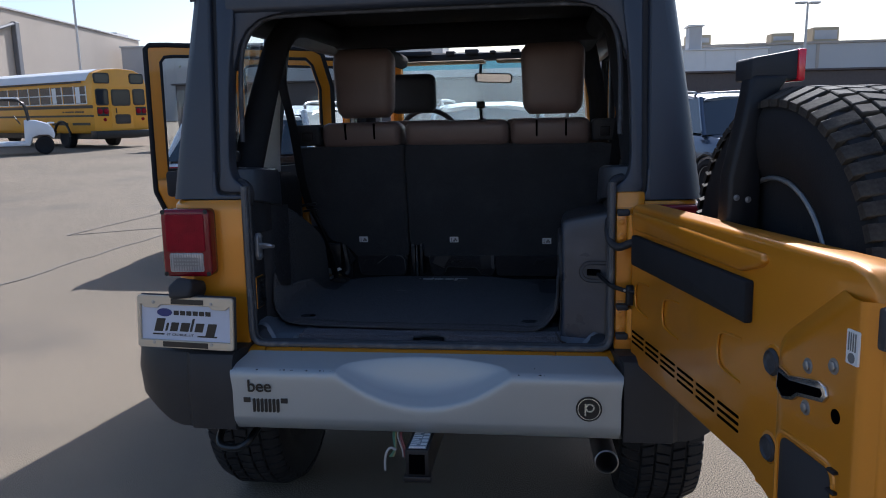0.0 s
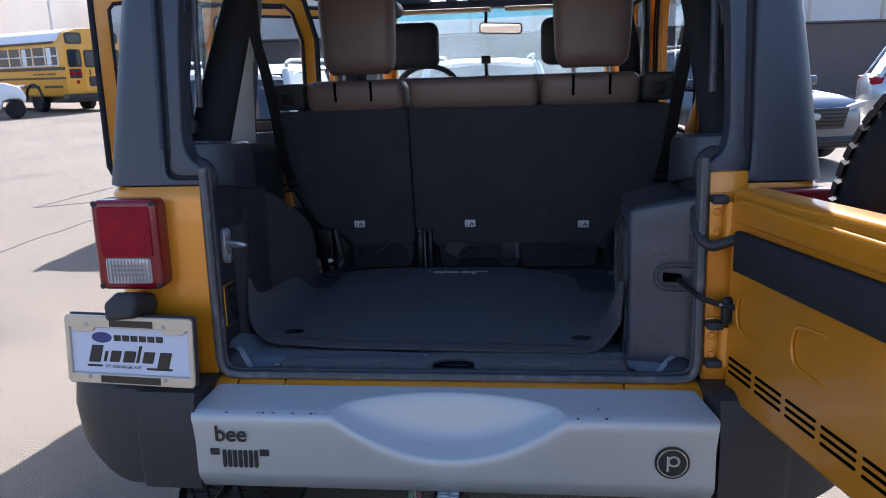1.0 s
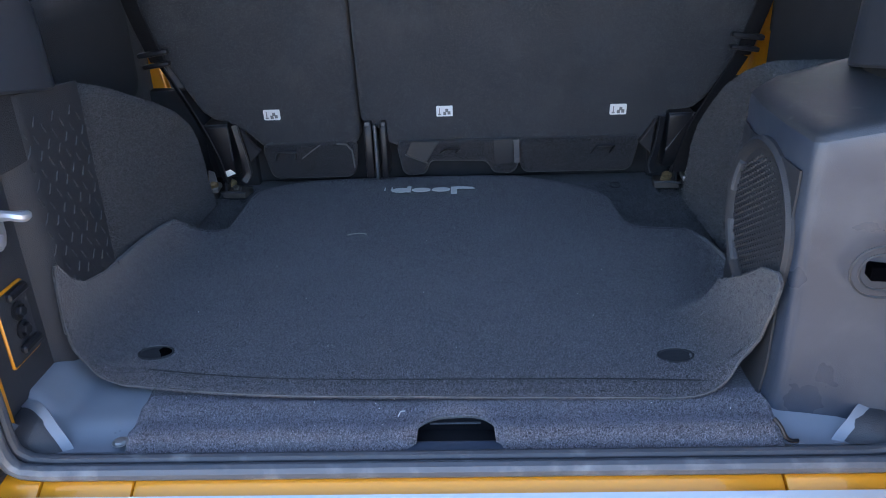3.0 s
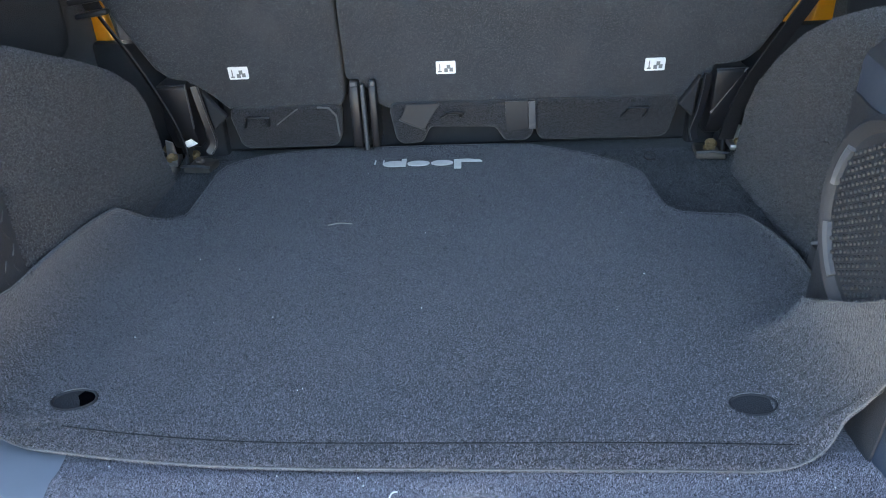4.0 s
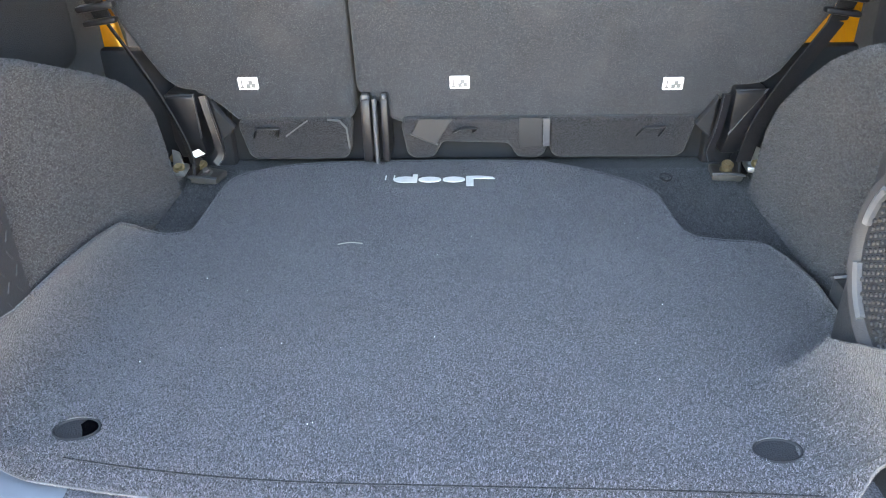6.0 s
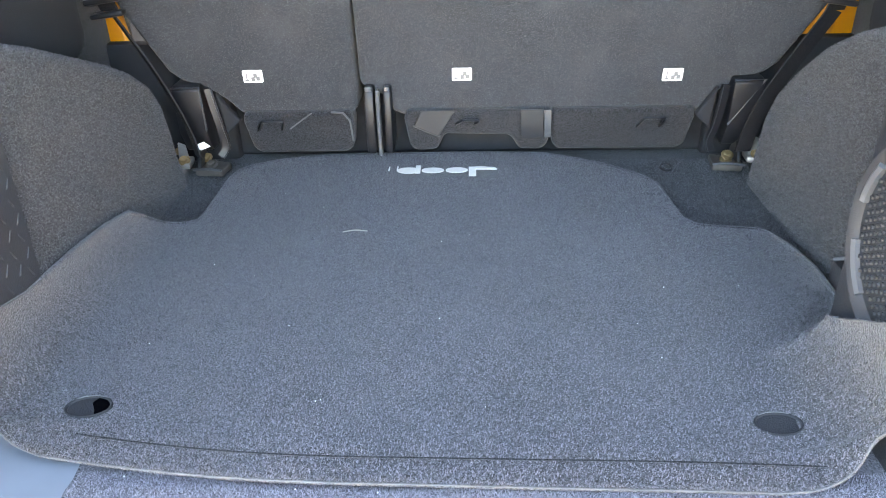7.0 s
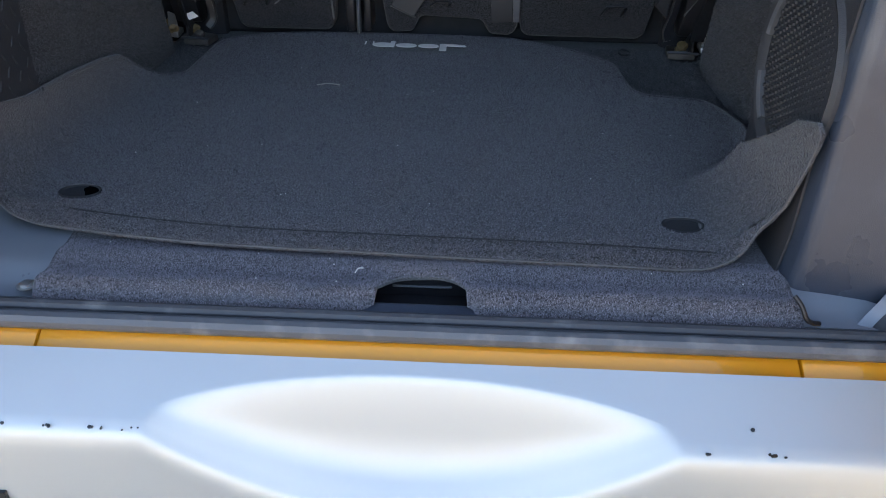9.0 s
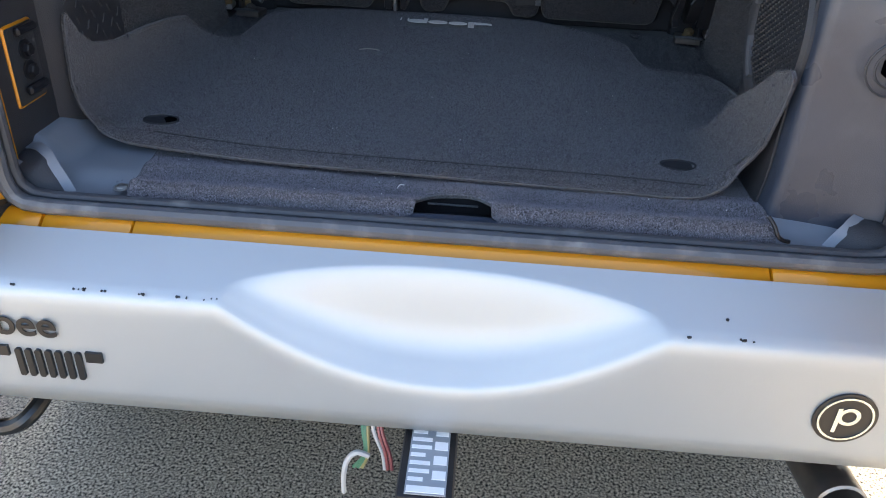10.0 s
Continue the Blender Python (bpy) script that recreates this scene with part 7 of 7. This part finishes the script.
part("trailer_wire_loop", sweep(NB(), smooth_path([(-0.088, -0.09, 0.448), (-0.105, -0.092, 0.455), (-0.118, -0.095, 0.440), (-0.122, -0.10, 0.415), (-0.122, -0.10, 0.385)], 5), 0.004, 6), WIRES["white"], vehicle, "pale trailer wire loop")
part("tow_hook", sweep(NB(), smooth_path([(-0.68, 0.10, 0.50), (-0.685, -0.02, 0.460), (-0.665, -0.070, 0.435), (-0.61, -0.075, 0.430), (-0.575, -0.06, 0.450), (-0.568, 0.02, 0.475)], 6), 0.0125, 10), INK, vehicle, "black tow hook")
part("tail_pipe", lathe(NB(), [(0.036, -0.12), (0.036, 0.3), (0.032, 0.302), (0.031, 0.30), (0.031, 0.05), (0.0, 0.05)], 24, pose(0.55, 0.20, 0.40, 83, 0, 0)), EXHAUST, vehicle, "dull steel tail pipe")
part("muffler", sweep(NB(), [(0.3, 0.38, 0.42), (0.72, 0.38, 0.42)], 0.10, 16), EXHAUST, vehicle)
part("rear_axle", sweep(NB(), [(-0.72, 0.75, 0.36), (-0.12, 0.75, 0.36), (-0.05, 0.75, 0.36), (0.08, 0.75, 0.36), (0.15, 0.75, 0.36), (0.72, 0.75, 0.36)], [0.045, 0.045, 0.13, 0.13, 0.045, 0.045], 12), STEEL, vehicle)
part("fuel_tank_skid", box(NB(), -0.5, 0.4, 0.95, 2.2, 0.38, 0.60, 0.03, 2), STEEL, vehicle)
for s in (-1, 1):
    part("frame_rail", box(NB(), min(s * 0.40, s * 0.48), max(s * 0.40, s * 0.48), 0.0, 4.4, 0.50, 0.62, 0.01, 1), STEEL, vehicle)
    part("shock_absorber", sweep(NB(), [(s * 0.55, 0.62, 0.35), (s * 0.50, 0.58, 0.62)], 0.03, 10), STEEL, vehicle)

# ---- cargo mat ----
def table(rows, y):
    for (y0, a), (y1, b) in zip(rows, rows[1:]):
        if y <= y1:
            return a + (b - a) * max(0.0, (y - y0) / (y1 - y0))
    return rows[-1][1]


# outline of the mat laid flat; beyond the walls it curls up along them
LEFT = [(0.100, -0.45), (0.103, -0.472), (0.110, -0.494), (0.120, -0.514), (0.131, -0.534), (0.140, -0.565), (0.146, -0.62), (0.152, -0.668), (0.160, -0.684), (0.170, -0.676), (0.190, -0.650), (0.23, -0.625), (0.31, -0.612), (0.45, -0.604), (0.56, -0.592), (0.62, -0.582), (0.652, -0.560), (0.672, -0.530), (0.685, -0.502), (0.695, -0.480), (0.705, -0.474), (0.82, -0.475), (0.90, -0.476), (0.93, -0.468), (0.955, -0.450), (0.985, -0.400), (1.0, -0.350), (1.008, -0.290)]
RIGHT = [(0.100, 0.29), (0.104, 0.330), (0.112, 0.356), (0.124, 0.378), (0.138, 0.398), (0.147, 0.43), (0.151, 0.48), (0.156, 0.520), (0.165, 0.538), (0.18, 0.545), (0.22, 0.530), (0.26, 0.485), (0.30, 0.445), (0.345, 0.428), (0.37, 0.440), (0.39, 0.474), (0.41, 0.487), (0.52, 0.490), (0.60, 0.482), (0.655, 0.470), (0.672, 0.455), (0.677, 0.40), (0.684, 0.362), (0.71, 0.345), (0.79, 0.340), (0.864, 0.338), (0.91, 0.309), (0.955, 0.255), (0.985, 0.20), (1.008, 0.139)]
MAT_Y = [0.10, 0.102, 0.106, 0.110, 0.115, 0.12, 0.126, 0.133, 0.140, 0.147, 0.155, 0.164, 0.176, 0.19, 0.205, 0.22, 0.24, 0.26, 0.28, 0.30, 0.32, 0.34, 0.36, 0.375, 0.39, 0.41, 0.43, 0.45, 0.48, 0.51, 0.54, 0.57, 0.60, 0.62, 0.635, 0.648, 0.66, 0.67, 0.68, 0.69, 0.705, 0.73, 0.77, 0.81, 0.85, 0.88, 0.91, 0.935, 0.955, 0.97, 0.985, 0.995, 1.008]


def mat_height(x, y):
    z = 0.795 - 0.010 * smoothstep(0.4, 1.0, y) - 0.010 * smoothstep(0.0, 0.5, x) + 0.0022 * noise.noise(Vector((x * 4, y * 4, 1.7)))
    # the border dips and waves a little
    z -= 0.004 * smoothstep(0.135, 0.12, y) + 0.003 * smoothstep(0.115, 0.100, y) * (1 + 0.4 * math.sin(9 * x)) * smoothstep(0.38, 0.30, x)
    return z


def front_shift(x, y):
    """The front edge runs slightly askew and draws back to the left."""
    return (0.003 - 0.012 * x + 0.25 * max(0.0, min(-x, 0.45) - 0.1) ** 2) * smoothstep(0.45, 0.10, y)


def curl(x, wall, r):
    """Bends the flat width up along a wall: the place across, and the height gained."""
    a = abs(x) - (wall - r)
    if a <= 0:
        return x, 0.0
    t = a / r
    if t < math.pi / 2:
        return math.copysign(wall - r + r * math.sin(t), x), r * (1 - math.cos(t))
    return math.copysign(wall, x), r + a - r * math.pi / 2


def mat_point(u, v):
    k = v * (len(MAT_Y) - 1)
    i = min(int(k), len(MAT_Y) - 2)
    y = MAT_Y[i] + (MAT_Y[i + 1] - MAT_Y[i]) * (k - i)
    flat = table(LEFT, y) * (1 - u) + table(RIGHT, y) * u
    if flat < 0:
        x, up_z = curl(flat, 0.555, 0.060)
    else:
        k = smoothstep(0.30, 0.425, y)
        x, up_z = curl(flat, 0.4065 + 0.0915 * k, 0.085 - 0.045 * k)
    # the right-hand ear leans back over the sill as it rises
    lean_y = 0.48 * max(0.0, up_z - 0.03) * smoothstep(0.36, 0.24, y) if flat > 0 else 0.0
    return Vector((x, y + front_shift(flat, y) - lean_y, mat_height(x, y) + up_z))


mat = thing("cargo_mat", "dark grey carpet cargo mat lying on the floor", "mat", JM)
base = part("mat_carpet", sheet(NB(), mat_point, 90, 80, 0.005), MAT, mat, angle=60)
edge = [mat_point(0, k / 80) for k in range(81)]
edge_r = [mat_point(1, k / 80) for k in range(81)]
back = [mat_point(k / 60, 1) for k in range(61)]
front = [mat_point(k / 60, 0) for k in range(61)]
for pts in (front + edge_r[1:40], edge[:34]):
    part("binding", sweep(NB(), [p + Vector((0, -0.0005, -0.001)) for p in pts], 0.0009, 6), PIPING, base, "pale edge binding")
part("binding", sweep(NB(), [p + Vector((0, 0, -0.002)) for p in edge_r[40:] + back[::-1] + edge[:33:-1]], 0.004, 6), MAT, base)
seam = NB()
strip(seam, [(-0.44 + 0.80 * k / 40, 0.128 + front_shift(-0.44 + 0.80 * k / 40, 0.128), mat_height(-0.44 + 0.80 * k / 40, 0.14) + 0.0012) for k in range(41)], (0, 1, 0), 0.0022, 0.0008)
part("seam", seam, CARPET, base)
for x, y in ((-0.445, 0.208), (0.318, 0.189)):
    at = pose(x, y, mat_height(x, y) + 0.0022, 0, 0, 4) @ Matrix.Diagonal((1, 0.66, 1, 1))
    g = part("grommet", lathe(NB(), [(0.0270, -0.002), (0.0265, 0.0008), (0.0255, 0.0009), (0.0242, 0.0), (0.0235, -0.0010), (0.0, -0.0012)], 32, at), FABRIC, base, "dark oval anchor hole")
    # black crescent painted for the shade inside the left hole
    if x < 0:
        mouth = [at @ Vector((0.0232 * math.cos(radians(a)), 0.0232 * math.sin(radians(a)), 0)) for a in range(-62, 80, 9)] + [at @ Vector(p) for p in ((0.002, 0.010, 0), (0.007, -0.004, 0))]
        part("hole_shadow", prism(NB(), [(p.x, p.y) for p in mouth], "z", at.translation.z - 0.0010, at.translation.z - 0.0005), DARK, g)
    part("hole_edge", sweep(NB(), [at @ Vector((0.0262 * math.cos(radians(a)), 0.0262 * math.sin(radians(a)), 0.0012)) for a in range(50, 131, 8)], 0.0007, 6), PIPING, g, "pale arc on the far rim")
bm = NB()
for x0, w, b in ((-0.151, 0.045, 0.014), (-0.104, 0.043, 0.0125), (-0.058, 0.042, 0.0125)):
    prism(bm, ellipse(x0 + w / 2, 0.892, w / 2, b, 20), "z", 0.7955, 0.7970)
box(bm, -0.116, -0.106, 0.878, 0.916, 0.7955, 0.7972, 0.002, 1)
box(bm, -0.014, 0.000, 0.862, 0.902, 0.7955, 0.7972, 0.002, 1)
prism(bm, [(-0.014, 0.896), (-0.014, 0.906), (0.012, 0.908), (0.036, 0.902), (0.040, 0.894), (0.022, 0.895)], "z", 0.7955, 0.7972)
for x in (-0.168, -0.152):
    box(bm, x, x + 0.0025, 0.893, 0.912, 0.7955, 0.7968)
part("mat_emblem", bm, PALE_PRINT, base, "pale stitched emblem on the mat")

straw = NB()
sweep(straw, smooth_path([(-0.218, 0.633, 0.7985), (-0.198, 0.637, 0.800), (-0.178, 0.636, 0.7985)], 5), 0.0009, 6)
solo("straw", straw, STRAW, "short pale straw lying on the mat", "straw", JM)
lint = NB()
rng = random.Random(11)
for k in range(26):
    x, y = rng.uniform(-0.42, 0.38), rng.uniform(0.16, 0.95)
    if table(LEFT, y) + 0.05 < x < table(RIGHT, y) - 0.05:
        box(lint, x, x + rng.uniform(0.0005, 0.0014), y, y + rng.uniform(0.0005, 0.0014), mat_height(x, y) + 0.004, mat_height(x, y) + 0.0052)
for k in range(16):
    u, v = rng.random(), rng.uniform(0.1, 0.6)
    p = flap_point(u, v)
    if abs(p.x) > 0.07:
        box(lint, p.x, p.x + 0.0012, p.y, p.y + 0.0012, p.z + 0.004, p.z + 0.0052)
sweep(lint, smooth_path([(-0.073, 0.068, 0.781), (-0.070, 0.075, 0.783), (-0.065, 0.079, 0.781)], 4), 0.0008, 6)
solo("lint", lint, PALE_PRINT, "pale specks of lint on the carpet", "lint", JM, kind="stuff")


# ---- carpet pile: short leaning fibres, joined ----
def pile(name, count, fn, mat, parent, seed, reach, label, wide=0.001):
    """Scatters fibres over fn(u, v); reach gives the lengths of the fibres."""
    rng = random.Random(seed)
    verts, faces = [], []
    while len(faces) < count:
        p = fn(rng.random(), rng.random())
        if p is None:
            continue
        a = rng.uniform(0, 6.283)
        h = rng.uniform(*reach)
        w = rng.uniform(0.5 * wide, wide)
        dx, dy = math.cos(a), math.sin(a)
        k = len(verts)
        verts += [(p[0] - dy * w, p[1] + dx * w, p[2]), (p[0] + dy * w, p[1] - dx * w, p[2]), (p[0] + dx * h * 0.8, p[1] + dy * h * 0.8, p[2] + h)]
        faces.append((k, k + 1, k + 2))
    me = bpy.data.meshes.new(name)
    me.from_pydata(verts, [], faces)
    me.materials.append(mat)
    ob = new(name, me)
    ob.parent = parent
    return tagged(ob, label, kind="stuff")


GRID = [[mat_point(i / 120, j / 160) for i in range(121)] for j in range(161)]


def on_mat(u, v):
    """A spot on the mat, spread evenly over its area."""
    y = 0.10 + 0.908 * v ** 1.25
    lo = max(k for k in range(len(MAT_Y) - 1) if MAT_Y[k] <= y)
    vv = (lo + (y - MAT_Y[lo]) / (MAT_Y[lo + 1] - MAT_Y[lo])) / (len(MAT_Y) - 1)
    i, j = min(int(u * 120), 119), min(int(vv * 160), 159)
    f, g = u * 120 - i, vv * 160 - j
    p = GRID[j][i].lerp(GRID[j][i + 1], f).lerp(GRID[j + 1][i].lerp(GRID[j + 1][i + 1], f), g)
    for hx, hy in ((-0.445, 0.208), (0.318, 0.189)):
        if ((p.x - hx) / 0.026) ** 2 + ((p.y - hy) / 0.02) ** 2 < 1:
            return None
    if -0.155 < p.x < 0.042 and 0.872 < p.y < 0.914:
        return None
    return p.x, p.y, p.z + 0.0008


def on_flap(u, v):
    p = flap_at(-0.420 + 0.830 * u, 0.02 + v * 0.62)
    return p.x, p.y, p.z + 0.0008


def on_floor(u, v):
    """A spot on the cargo floor beside the mat."""
    x, y = -0.58 + 1.14 * u, 0.36 + 0.66 * v
    if table(LEFT, y) + 0.01 < x < table(RIGHT, y) - 0.01:
        return None
    return x, y, 0.7622


pile("floor_pile", 40000, on_floor, HOUSING_PILE, vehicle, 24, (0.0014, 0.0034), "coarse dark carpet fibres", 0.0012)
pile("carpet_pile", 220000, on_mat, PILE, base, 21, (0.0011, 0.0029), "short dark grey carpet fibres", 0.0010)
pile("flap_pile", 90000, on_flap, FLAP_PILE, vehicle, 22, (0.0010, 0.0026), "short dark carpet fibres", 0.0006)


def pile_on(name, obs, count, mat, parent, seed, reach, wide, keep, label):
    """Scatters fibres over the faces of upholstered parts that pass keep(centre, normal)."""
    rng = random.Random(seed)
    tris, weights = [], []
    for ob in obs:
        me = ob.data
        me.calc_loop_triangles()
        for t in me.loop_triangles:
            a, b, c = (me.vertices[i].co for i in t.vertices)
            if keep((a + b + c) / 3, t.normal):
                tris.append((a.copy(), b - a, c - a, t.normal.copy()))
                weights.append(t.area)
    verts, faces = [], []
    for a, e, f, n in rng.choices(tris, weights, k=count):
        u, v = rng.random(), rng.random()
        if u + v > 1:
            u, v = 1 - u, 1 - v
        p = a + e * u + f * v
        d = Vector((rng.uniform(-1, 1), rng.uniform(-1, 1), rng.uniform(-1, 1)))
        d = (d - n * d.dot(n)).normalized()
        s = n.cross(d) * rng.uniform(0.5 * wide, wide)
        h = rng.uniform(*reach)
        k = len(verts)
        verts += [p - s, p + s, p + (d * 0.9 + n) * h]
        faces.append((k, k + 1, k + 2))
    me = bpy.data.meshes.new(name)
    me.from_pydata(verts, [], faces)
    me.materials.append(mat)
    ob = new(name, me)
    ob.parent = parent
    return tagged(ob, label, kind="stuff")


for side in WHEEL_HOUSINGS:
    pile_on("housing_pile", [side], 60000, HOUSING_PILE, vehicle, 31, (0.0014, 0.0032), 0.0011, lambda p, n: (n.x * p.x < -0.3 or n.z > 0.3) and n.y > -0.3 and p.z > 0.77 and p.y > 0.38 and abs(p.x) < 0.70, "coarse dark carpet fibres")
pile_on("seat_pile", seats, 120000, SEAT_PILE, vehicle, 32, (0.0010, 0.0020), 0.0008, lambda p, n: n.y < -0.5 and p.z < 1.38, "short dark seat back fibres")
